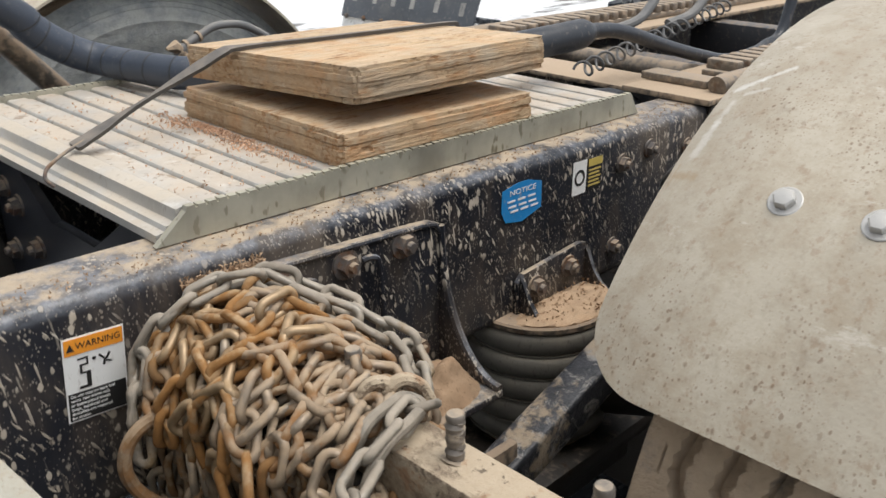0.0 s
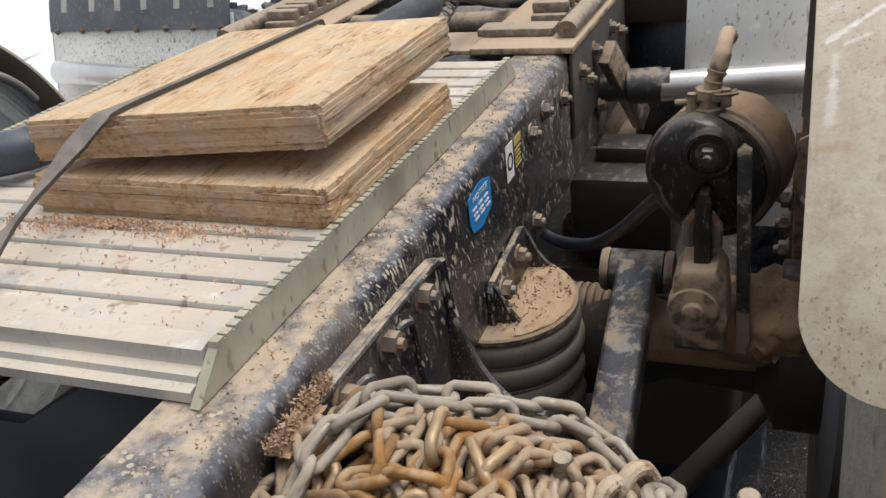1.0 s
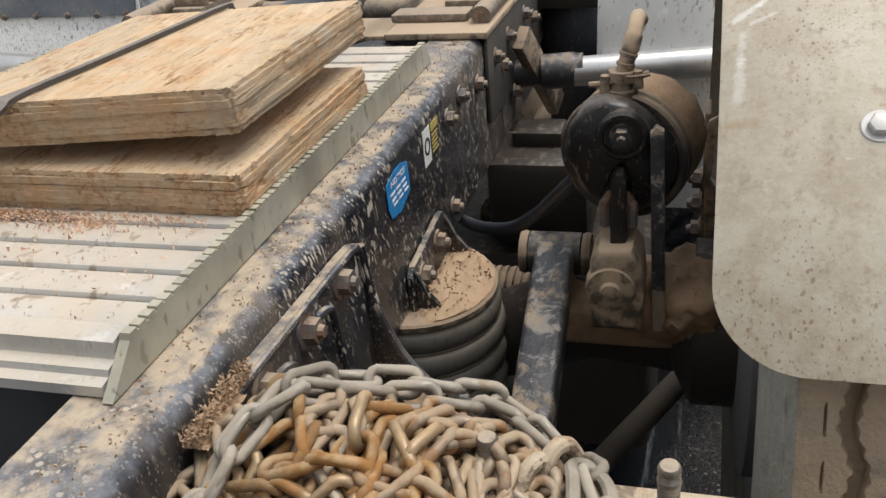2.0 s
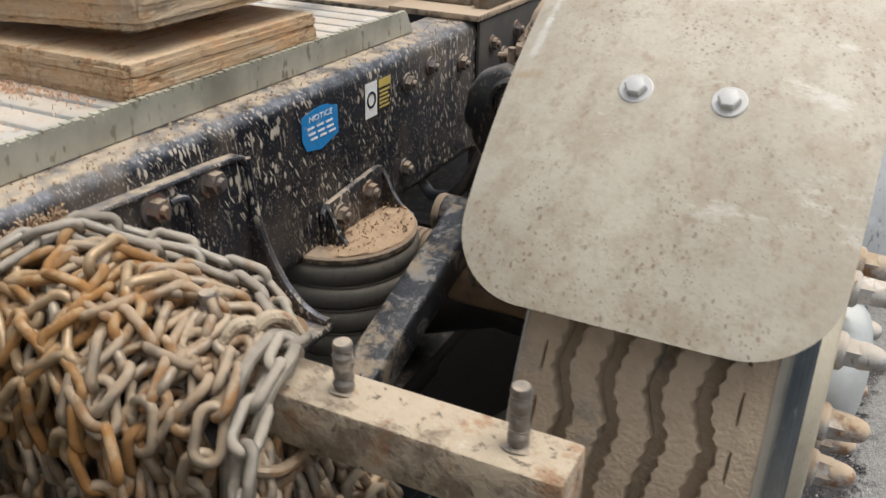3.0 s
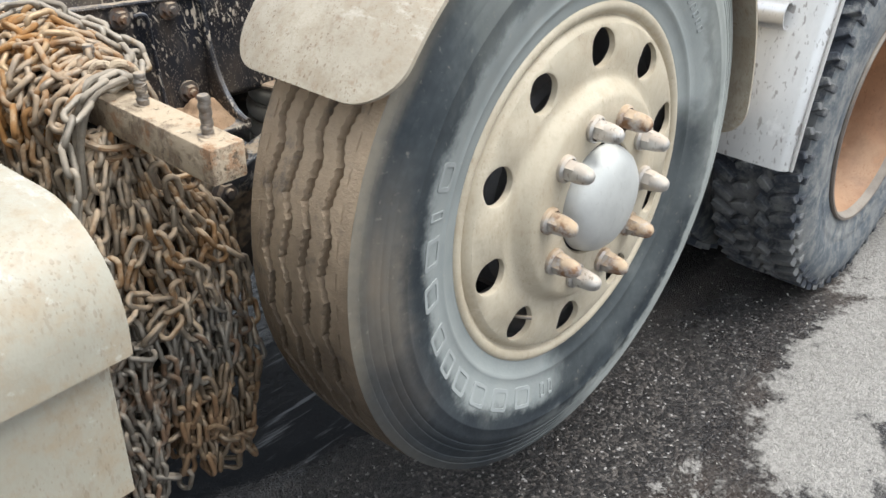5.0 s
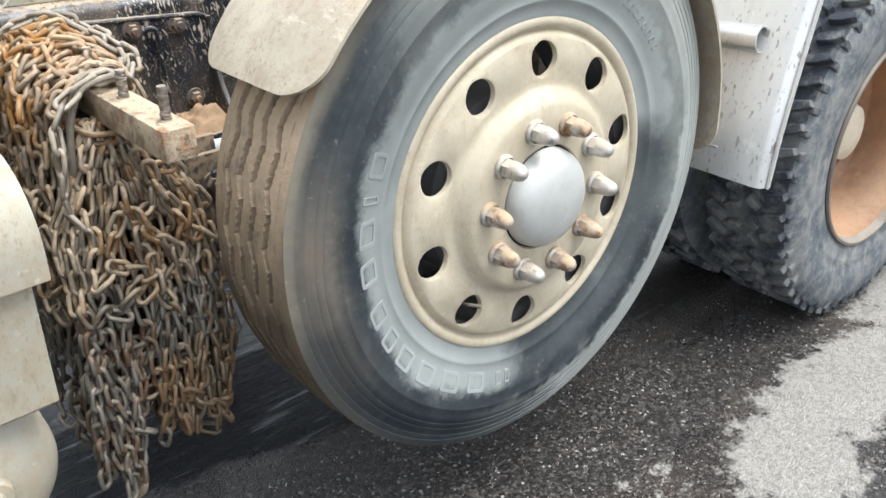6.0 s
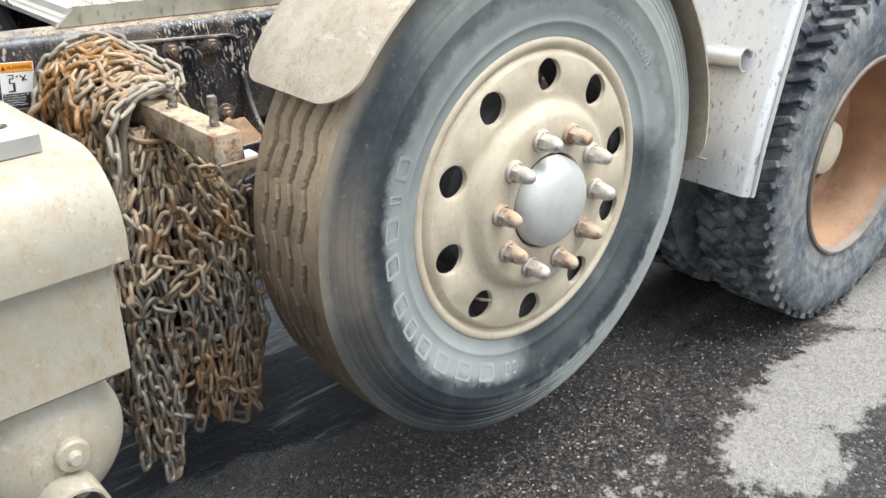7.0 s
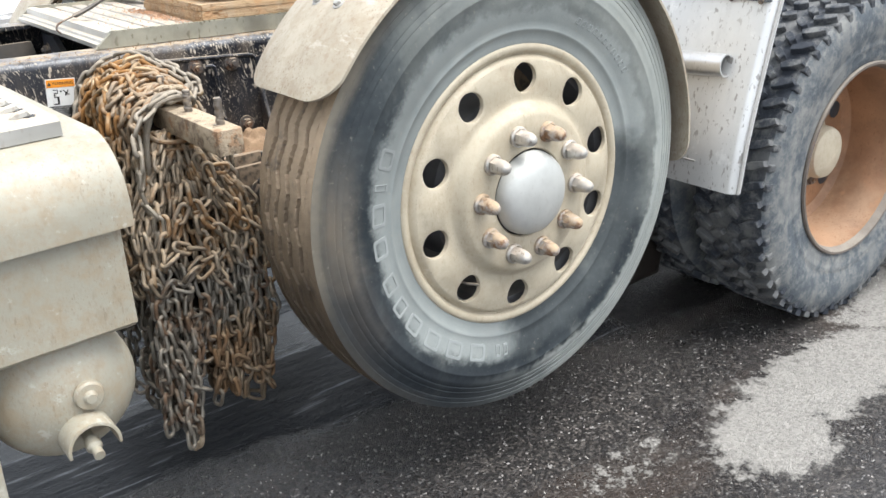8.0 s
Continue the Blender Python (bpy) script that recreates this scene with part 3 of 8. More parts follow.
MAT = {
    "frame": black_paint(),
    "fender": speckled("dusty_grey_plastic", (0.375, 0.33, 0.26), (0.475, 0.425, 0.34), (0.33, 0.265, 0.185), (0.19, 0.12, 0.07), (0.60, 0.56, 0.49), 0.55, 0.75, 0.62, 0.70, SCRAPES),
    "strap": dusty("dark_rubber_strap", (0.075, 0.07, 0.065), 0.6, 0, 0.45, (0.26, 0.22, 0.18), 30),
    "chips": dusty("orange_wood_crumbs", (0.52, 0.32, 0.205), 0.9, 0, 0.6, (0.56, 0.40, 0.28), 60, 0.3, (0.4, 0.22, 0.12), 0.3),
    "cream": speckled("dusty_cream_paint", (0.43, 0.378, 0.285), (0.53, 0.470, 0.362), (0.36, 0.285, 0.195), (0.27, 0.19, 0.12), (0.55, 0.49, 0.385), 0.55, 0.35, 0.4, 0.7),
    "box": speckled("dusty_beige_paint", (0.325, 0.307, 0.247), (0.385, 0.362, 0.298), (0.34, 0.265, 0.175), (0.22, 0.15, 0.095), (0.53, 0.52, 0.47), 0.42, 0.42, 0.62, 0.75),
    "plate": dusty("dull_aluminium_sheet", (0.49, 0.48, 0.46), 0.45, 0.35, 0.4, (0.50, 0.46, 0.40), 9, 0.22, (0.3, 0.26, 0.22), 0.1),
    "deck": dusty("dusty_aluminium_deck", (0.55, 0.54, 0.51), 0.40, 0.5, 0.54, (0.44, 0.345, 0.245), 11, 0.7, (0.27, 0.19, 0.125), 0.24, fleck=22),
    "nosing": dusty("scraped_aluminium_edge", (0.52, 0.505, 0.475), 0.40, 0.45, 0.55, (0.43, 0.355, 0.26), 13, 0.4, (0.3, 0.24, 0.17), 0.15),
    "trim": dusty("dusty_aluminium_trim", (0.38, 0.365, 0.30), 0.45, 0.45, 0.45, (0.35, 0.31, 0.22), 16, 0.85, (0.15, 0.135, 0.085), 0.34, fleck=22),
    "chrome": dusty("chromed_metal", (0.55, 0.53, 0.50), 0.46, 0.8, 0.72, (0.42, 0.345, 0.27), 45, 0.6),
    "silver": dusty("brushed_silver_cap", (0.53, 0.535, 0.515), 0.55, 0.5, 0.34, (0.47, 0.46, 0.42), 40, 0.25, (0.35, 0.33, 0.3), 0.08),
    "nut_rust": rust_steel("rusty_nut_cover", 0.72, 0.66, (0.3, 0.28, 0.26), (0.27, 0.14, 0.07)),
    "link": rust_steel("chain_steel", 0.55, 0.56, (0.19, 0.15, 0.11), (0.34, 0.175, 0.07), use_random=True, soil=(0.30, 0.218, 0.138)),
    "link_grey": rust_steel("newer_grey_chain_steel", 0.20, 0.66, (0.20, 0.18, 0.15), (0.3, 0.2, 0.1), use_random=True, soil=(0.295, 0.25, 0.195)),
    "link_orange": rust_steel("orange_rusted_chain_steel", 0.95, 0.34, (0.24, 0.17, 0.10), (0.37, 0.175, 0.05), use_random=True, soil=(0.34, 0.228, 0.118), gloss=0.42),
    # near-black steel that carries the shade between links and under the chassis
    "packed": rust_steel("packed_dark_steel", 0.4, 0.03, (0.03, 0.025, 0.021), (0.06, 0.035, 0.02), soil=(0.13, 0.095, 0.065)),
    "stud": rust_steel("dusty_threaded_steel", 0.5, 0.50, (0.13, 0.115, 0.10), (0.20, 0.12, 0.065), soil=(0.31, 0.245, 0.175)),
    "link_low": rust_steel("wet_chain_steel", 0.38, 0.40, (0.13, 0.118, 0.10), (0.16, 0.095, 0.055), island=True, soil=(0.225, 0.185, 0.14)),
    "link_tail": rust_steel("brown_rusted_chain_ends", 0.85, 0.42, (0.13, 0.10, 0.07), (0.195, 0.112, 0.055), island=True, soil=(0.26, 0.185, 0.11)),
    "link_rest": rust_steel("chain_steel_mass", 0.50, 0.58, (0.185, 0.155, 0.12), (0.30, 0.165, 0.07), island=True, soil=(0.36, 0.27, 0.178)),
    "bar": mud_bar(),
    "bolt": rust_steel("rusty_bolt", 0.6, 0.5, (0.10, 0.09, 0.085), (0.20, 0.10, 0.05), soil=(0.27, 0.205, 0.14)),
    "inner_paint": dusty("shaded_black_paint", (0.028, 0.032, 0.042), 0.45, 0, 0.30, (0.15, 0.135, 0.12), 8),
    "chamber": dusty("dusty_black_casting", (0.03, 0.028, 0.027), 0.5, 0, 0.8, (0.23, 0.172, 0.12), 12, 0.5, (0.30, 0.23, 0.16), 0.3),
    "steel": rust_steel("muddy_black_steel", 0.15, 0.35, (0.035, 0.035, 0.038), (0.13, 0.07, 0.04), soil=(0.21, 0.165, 0.12)),
    "mud": rust_steel("mud_caked_steel", 0.4, 0.85, (0.08, 0.066, 0.052), (0.17, 0.10, 0.055), soil=(0.275, 0.20, 0.135)),
    "dusted": rust_steel("dust_covered_steel", 0.4, 0.95, (0.11, 0.09, 0.07), (0.20, 0.115, 0.06), soil=(0.37, 0.275, 0.185)),
    "panel": dusty("washed_aluminium_panel", (0.70, 0.70, 0.69), 0.40, 0.62, 0.22, (0.58, 0.56, 0.52), 9, 0.6, (0.16, 0.13, 0.105), 0.1, fleck=34),
    "drum": dusty("dusty_grey_drum", (0.13, 0.13, 0.135), 0.75, 0, 0.5, (0.24, 0.22, 0.19), 14),
    "lip": dusty("dusty_rim_edge", (0.15, 0.125, 0.105), 0.7, 0, 0.6, (0.26, 0.235, 0.20), 14, 0.4, (0.2, 0.1, 0.05)),
    "rack": rust_steel("brown_dusty_rack_steel", 0.45, 0.62, (0.13, 0.11, 0.09), (0.20, 0.12, 0.07), soil=(0.285, 0.22, 0.155)),
    "bright_plate": speckled("spattered_bright_aluminium", (0.68, 0.68, 0.66), (0.80, 0.80, 0.78), (0.66, 0.64, 0.60), (0.14, 0.12, 0.10), (0.82, 0.82, 0.80), 0.5, 0.85, 0.3, 0.9),
    "orange_rim": dusty("rusty_orange_rim", (0.28, 0.145, 0.075), 0.55, 0, 0.5, (0.38, 0.25, 0.16), 11, 0.6, (0.18, 0.08, 0.035), 0.35),
    "ply": timber("weathered_plywood_face"),
    "ply_edge": timber("weathered_plywood_edge", 1.0, True),
    "sidewall": rubber_side(),
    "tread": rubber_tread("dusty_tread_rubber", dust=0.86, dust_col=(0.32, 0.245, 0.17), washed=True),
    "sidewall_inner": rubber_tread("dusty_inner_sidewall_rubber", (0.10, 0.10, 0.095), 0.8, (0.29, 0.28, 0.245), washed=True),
    "drive_rubber": rubber_tread("drive_tyre_rubber", (0.03, 0.034, 0.042), 0.36, (0.155, 0.155, 0.15)),
    "drive_side": rubber_tread("drive_sidewall_rubber", (0.065, 0.075, 0.086), 0.42, (0.20, 0.20, 0.19)),
    "hose": dusty("black_rubber_hose", (0.022, 0.026, 0.034), 0.42, 0, 0.16, (0.20, 0.18, 0.155), 15, 0.2, (0.35, 0.3, 0.24)),
    "duct": dusty("blue_black_rubber_duct", (0.036, 0.046, 0.066), 0.5, 0, 0.14, (0.17, 0.165, 0.16), 15, 0.12, (0.35, 0.3, 0.24)),
    "grey_hose": dusty("grey_rubber_hose", (0.14, 0.14, 0.14), 0.6, 0, 0.4, (0.3, 0.27, 0.23), 15),
    "bellows": dusty("air_spring_rubber", (0.13, 0.12, 0.10), 0.6, 0, 0.6, (0.24, 0.20, 0.15), 14, 0.5, (0.07, 0.06, 0.05)),
    "black": dusty("black_rubber_sheet", (0.025, 0.026, 0.03), 0.6, 0, 0.2, (0.2, 0.18, 0.15), 12),
    "soil": dusty("brown_soil", (0.25, 0.16, 0.095), 0.95, 0, 0.5, (0.33, 0.225, 0.14), 30, 0.5, (0.13, 0.08, 0.045), 0.35, 300, 0.004),
    "sand": dusty("dry_sand", (0.35, 0.23, 0.14), 0.95, 0, 0.55, (0.41, 0.29, 0.185), 40, 0.4, (0.25, 0.18, 0.12), 0.2, 400, 0.003),
    "grit": dusty("pale_grey_grit", (0.34, 0.325, 0.30), 0.8, 0, 0.4, (0.42, 0.39, 0.35), 60, 0.3, (0.12, 0.11, 0.1), 0.45),
    "white": dusty("white_vinyl", (0.78, 0.78, 0.76), 0.45, 0, 0.12, (0.5, 0.45, 0.36), 40, 0.3, (0.3, 0.25, 0.2), 0.03),
    "orange": dusty("orange_vinyl", (0.80, 0.30, 0.03), 0.45, 0, 0.1, (0.5, 0.4, 0.3), 40, 0.2, (0.3, 0.2, 0.1), 0.05),
    "flap": dusty("dusty_black_rubber_strip", (0.085, 0.095, 0.11), 0.6, 0, 0.45, (0.22, 0.21, 0.195), 12, 0.4, (0.3, 0.28, 0.25)),
    "plate_dark": dusty("dusty_dark_steel_plate", (0.055, 0.05, 0.045), 0.65, 0, 0.72, (0.165, 0.133, 0.10), 7, 0.35, (0.09, 0.06, 0.04), 0.25),
    "ink": dusty("black_print", (0.02, 0.02, 0.02), 0.5, 0, 0.1, (0.3, 0.26, 0.2), 40),
    "blue": dusty("blue_vinyl", (0.02, 0.235, 0.56), 0.4, 0, 0.12, (0.4, 0.4, 0.38), 40, 0.35, (0.4, 0.35, 0.28), 0.06),
    "yellow": dusty("yellow_vinyl", (0.52, 0.40, 0.10), 0.45, 0, 0.5, (0.4, 0.33, 0.24), 40, 0.3, (0.2, 0.15, 0.1), 0.06),
    "pale_print": dusty("pale_worn_print", (0.36, 0.35, 0.33), 0.6, 0, 0.5, (0.26, 0.25, 0.23), 40, 0.6, (0.1, 0.1, 0.1)),
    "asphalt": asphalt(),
}


def chipped():
    m = Nodes("chipped_black_paint")
    n = m.noise(m.scaled(m.pos, (1, 1, 1)), 26, 7, 0.7, 0.8)
    c = m.mix(m.step(m.noise(m.pos, 70, 4), 0.3, 0.7), (0.02, 0.021, 0.025), (0.05, 0.05, 0.055))
    c = m.mix(m.step(n, 0.50, 0.58, 0, 0.85), c, m.mix(m.noise(m.pos, 90, 4), (0.36, 0.35, 0.33), (0.22, 0.19, 0.16)))
    d = m.step(m.noise(m.pos, 13, 6, 0.7), 0.51, 0.62, 0, 0.85)
    c = m.mix(d, c, m.mix(m.noise(m.pos, 50), (0.36, 0.27, 0.175), (0.42, 0.34, 0.25)))
    return m.done(c, m.step(d, 0, 0.85, 0.4, 0.9), 0, m.math("ADD", n, m.noise(m.pos, 200, 3)), 0.002)


MAT["arm"] = chipped()
# grey of the unseen wall, set for how much light it returns
MAT["cab"] = dusty("dusty_grey_cab_paint", (0.34, 0.335, 0.32), 0.4, 0, 0.4, (0.33, 0.30, 0.25), 6, 0.3)


# ---- building tools ----
def part(name, bm, material, parent=None, label="", smooth=35):
    """Links a bmesh as one mesh object, under a thing or a part."""
    bmesh.ops.recalc_face_normals(bm, faces=bm.faces)
    me = bpy.data.meshes.new(name)
    bm.to_mesh(me)
    bm.free()
    me.materials.append(MAT[material] if isinstance(material, str) else material)
    if smooth:
        me.shade_smooth()
        me.set_sharp_from_angle(angle=radians(smooth))
    ob = new(name, me)
    ob.parent = parent
    if label:
        ob["label"] = label
    return ob


def share(name, me, parent, m):
    ob = new(name, me)
    ob.parent = parent
    ob.matrix_basis = m
    return ob


def thing(name, label, category, group="", kind="", at=(0, 0, 0)):
    ob = new(name)
    ob.empty_display_size = 0.05
    ob.location = at
    return tagged(ob, label, category, group, kind)


def mesh_in(bm, verts, faces):
    vs = [bm.verts.new(v) for v in verts]
    out = []
    for f in faces:
        try:
            out.append(bm.faces.new([vs[i] for i in f]))
        except ValueError:
            pass
    return vs, out


def block(bm, x0, x1, y0, y1, z0, z1, bevel=0.0, m=None, seg=2):
    vs, fs = mesh_in(bm, [(x, y, z) for x in (x0, x1) for y in (y0, y1) for z in (z0, z1)],
                     [(0, 1, 3, 2), (4, 6, 7, 5), (0, 4, 5, 1), (2, 3, 7, 6), (0, 2, 6, 4), (1, 5, 7, 3)])
    if m is not None:
        bmesh.ops.transform(bm, matrix=m, verts=vs)
    if bevel:
        edges = list({e for f in fs for e in f.edges})
        bmesh.ops.bevel(bm, geom=edges, offset=bevel, segments=seg, affect="EDGES", profile=0.5)
    return bm


def prism(bm, poly, axis, a0, a1, bevel=0.0, seg=2):
    """A flat outline, drawn out along an axis. Outlines: axis x takes (y, z), y takes (x, z), z takes (x, y)."""
    def put(p, a):
        return {"x": (a, p[0], p[1]), "y": (p[0], a, p[1]), "z": (p[0], p[1], a)}[axis]
    n = len(poly)
    vs, fs = mesh_in(bm, [put(p, a0) for p in poly] + [put(p, a1) for p in poly],
                     [tuple(range(n))[::-1], tuple(range(n, 2 * n))] + [(k, (k + 1) % n, n + (k + 1) % n, n + k) for k in range(n)])
    if bevel:
        edges = list({e for f in fs[:2] for e in f.edges})
        bmesh.ops.bevel(bm, geom=edges, offset=bevel, segments=seg, affect="EDGES", profile=0.5)
    return bm


def lathe(bm, prof, centre, axis="y", n=64, arc=(0, 360), close=False):
    """prof: (radius, place along the axis) turned round the axis through centre."""
    cx, cy, cz = centre
    full = abs(arc[1] - arc[0]) >= 359.9
    cols = n if full else n + 1
    verts = []
    for k in range(cols):
        a = radians(arc[0] + (arc[1] - arc[0]) * k / n)
        c, s = math.cos(a), math.sin(a)
        for r, d in prof:
            verts.append({"y": (cx + r * c, cy + d, cz + r * s), "x": (cx + d, cy + r * c, cz + r * s), "z": (cx + r * c, cy + r * s, cz + d)}[axis])
    p = len(prof)
    faces = []
    for k in range(n):
        a, b = k * p, ((k + 1) % cols) * p
        for j in range(p if close else p - 1):
            faces.append((a + j, a + (j + 1) % p, b + (j + 1) % p, b + j))
    vs, fs = mesh_in(bm, verts, faces)
    bmesh.ops.remove_doubles(bm, verts=vs, dist=1e-6)
    return bm


def tube(bm, pts, r, n=10, closed=False, caps=True):
    """A round rod along points; r may be a list."""
    pts = [Vector(p) for p in pts]
    k = len(pts)
    rad = r if isinstance(r, (list, tuple)) else [r] * k
    side = None
    verts = []
    for i, p in enumerate(pts):
        a = pts[i - 1] if (i or closed) else p
        b = pts[(i + 1) % k] if (i < k - 1 or closed) else p
        t = (b - a).normalized()
        if side is None:
            side = t.orthogonal().normalized()
        side = (side - t * side.dot(t)).normalized()
        other = t.cross(side)
        for j in range(n):
            w = 2 * math.pi * j / n
            verts.append(p + (side * math.cos(w) + other * math.sin(w)) * rad[i])
    faces = [(i * n + j, i * n + (j + 1) % n, ((i + 1) % k) * n + (j + 1) % n, ((i + 1) % k) * n + j) for i in range(k if closed else k - 1) for j in range(n)]
    if caps and not closed:
        faces += [tuple(range(n))[::-1], tuple(range((k - 1) * n, k * n))]
    mesh_in(bm, verts, faces)
    return bm


def bend(pts, n=8):
    """A smooth line through points."""
    pts = [Vector(p) for p in pts]
    out = []
    for i in range(len(pts) - 1):
        p0, p1, p2, p3 = pts[max(i - 1, 0)], pts[i], pts[i + 1], pts[min(i + 2, len(pts) - 1)]
        for j in range(n):
            t = j / n
            out.append(0.5 * ((2 * p1) + (p2 - p0) * t + (2 * p0 - 5 * p1 + 4 * p2 - p3) * t * t + (3 * p1 - p0 - 3 * p2 + p3) * t ** 3))
    return out + [pts[-1]]


def hexbolt(bm, m, r=0.014, h=0.011, washer=0.019):
    """A hex head on a washer, its axis along m's z."""
    start = len(bm.verts)
    for rr, z0, z1, n in ((washer, 0, 0.003, 20), (r, 0.003, h, 6)):
        ring = [(rr * math.cos(2 * math.pi * k / n), rr * math.sin(2 * math.pi * k / n)) for k in range(n)]
        mesh_in(bm, [(x, y, z0) for x, y in ring] + [(x * 0.96, y * 0.96, z1) for x, y in ring],
                [tuple(range(n, 2 * n))] + [(k, (k + 1) % n, n + (k + 1) % n, n + k) for k in range(n)])
    n = 10
    rr = r * 0.55
    ring = [(rr * math.cos(2 * math.pi * k / n), rr * math.sin(2 * math.pi * k / n)) for k in range(n)]
    mesh_in(bm, [(x, y, h) for x, y in ring] + [(x * 0.8, y * 0.8, h + 0.006) for x, y in ring],
            [tuple(range(n, 2 * n))] + [(k, (k + 1) % n, n + (k + 1) % n, n + k) for k in range(n)])
    bm.verts.ensure_lookup_table()
    bmesh.ops.transform(bm, matrix=m, verts=bm.verts[start:])
    return bm


def cap_bolt(bm, m, r, h, washer):
    """A low hex head with a domed top on a thin washer, its axis along m's z."""
    start = len(bm.verts)
    lathe(bm, [(0.0, 0.0), (washer, 0.0), (washer, 0.0016), (washer * 0.94, 0.0022), (r * 0.9, 0.0022)], (0, 0, 0), "z", 24)
    rings = [[(q * math.cos(math.pi * k / 3), q * math.sin(math.pi * k / 3), z) for k in range(6)] for q, z in ((r, 0.002), (r, h * 0.78), (r * 0.86, h * 0.94), (r * 0.5, h))]
    mesh_in(bm, [p for ring in rings for p in ring], [(a * 6 + k, a * 6 + (k + 1) % 6, a * 6 + 6 + (k + 1) % 6, a * 6 + 6 + k) for a in range(3) for k in range(6)] + [tuple(range(18, 24))])
    bm.verts.ensure_lookup_table()
    bmesh.ops.transform(bm, matrix=m, verts=bm.verts[start:])
    return bm


def facing(at, way):
    """A pose whose z points along way."""
    return Matrix.Translation(at) @ Vector(way).to_track_quat("Z", "Y").to_matrix().to_4x4()


def words(text, size, material, parent, m, name="lettering", align="CENTER"):
    cu = bpy.data.curves.new(name, "FONT")
    cu.body, cu.size, cu.align_x, cu.align_y, cu.extrude = text, size, align, "CENTER", 0.0002
    tmp = new(name, cu)
    bpy.context.view_layer.update()
    me = bpy.data.meshes.new_from_object(tmp.evaluated_get(bpy.context.evaluated_depsgraph_get()))
    bpy.data.objects.remove(tmp)
    me.name = name
    me.materials.clear()
    me.materials.append(MAT[material])
    return share(name, me, parent, m)


def rnd(a, b):
    return random.uniform(a, b)


def rnd_int(a, b):
    return random.randint(a, b)


MID = 1.17          # the frame's middle plane, y
MID_AXLE = 1.21     # the lift axle's middle, y
PITCH = 0.031       # the frame falls this much a metre towards the rear
HUB = (0.0, 0.748)  # the lift axle's x, z


def lift(x):
    """How far the pitched frame stands above its level drawing, at x."""
    return 0.009 - PITCH * (x + 0.65)


def pitched():
    return Matrix.Translation((-0.65, 0, 1.075)) @ pose(0, 0, 0, 0, math.degrees(PITCH), 0) @ Matrix.Translation((0.65, 0, -1.066))


# ---- ground ----
def build_ground():
    bm = bmesh.new()
    xs = [-900, -60, -8, 8, 60, 900]
    ys = [(-900, 0), (-60, 0), (-8, 0), (1.0, 0), (1.42, -0.07), (8, -0.07), (60, -0.07), (900, -0.07)]
    verts = [(x, y, z) for x in xs for y, z in ys]
    m, n = len(xs), len(ys)
    mesh_in(bm, verts, [(i * n + j, (i + 1) * n + j, (i + 1) * n + j + 1, i * n + j + 1) for i in range(m - 1) for j in range(n - 1)])
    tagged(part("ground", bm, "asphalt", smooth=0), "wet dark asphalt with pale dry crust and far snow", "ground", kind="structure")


build_ground()


# ---- frame ----
def rail_outline(flip):
    """C section: web outside, flanges inward, rounded corners."""
    o, i, t, zb, zt, r = 0.79, 0.885, 0.010, 0.80, 1.064, 0.022
    pts = [(i, zb)]
    pts += [(o + r - r * math.sin(radians(a)), zb + r - r * math.cos(radians(a))) for a in range(0, 91, 15)]
    pts += [(o + r - r * math.cos(radians(a)), zt - r + r * math.sin(radians(a))) for a in range(0, 91, 15)]
    pts += [(i, zt), (i, zt - t)]
    q = r - t
    pts += [(o + r - q * math.sin(radians(a)), zt - r + q * math.cos(radians(a))) for a in range(0, 91, 30)]
    pts += [(o + r - q * math.cos(radians(a)), zb + r - q * math.sin(radians(a))) for a in range(0, 91, 30)]
    pts += [(i, zb + t)]
    return [((2 * MID - y) if flip else y, z) for y, z in pts]


def build_rail(flip):
    rail = thing("frame_rail", "black painted steel truck frame rail spattered with pale mud" if not flip else "black steel frame rail behind the deck plate", "frame rail", "frame rails")
    bm = bmesh.new()
    prism(bm, rail_outline(flip), "x", -3.2, 3.4)
    part("channel", bm, "frame", rail)
    rail.matrix_basis = pitched()
    return rail


near_rail = build_rail(False)
far_rail = build_rail(True)


def rail_bolts():
    spots = [(0.167, 0.991), (0.25, 0.999), (0.378, 0.974), (0.158, 0.843), (0.50, 0.985), (0.56, 0.95), (0.62, 0.99), (0.70, 0.955), (0.66, 0.86), (0.80, 0.985), (0.90, 0.95), (1.0, 0.985)]
    first = None
    for x, z in spots:
        y = 0.789 if x < 0.45 else 0.781
        m = facing((x, y, z - lift(x)), (0, -1, 0)) @ pose(0, 0, 0, 0, 0, rnd(0, 60))
        if first is None:
            bm = bmesh.new()
            hexbolt(bm, Matrix(), 0.013, 0.013, 0.017)
            first = part("bolt", bm, "bolt", near_rail, "rusty hex bolt", smooth=30)
            first.matrix_basis = m
        else:
            share("bolt", first.data, near_rail, m)
    return first.data


BOLT = rail_bolts()


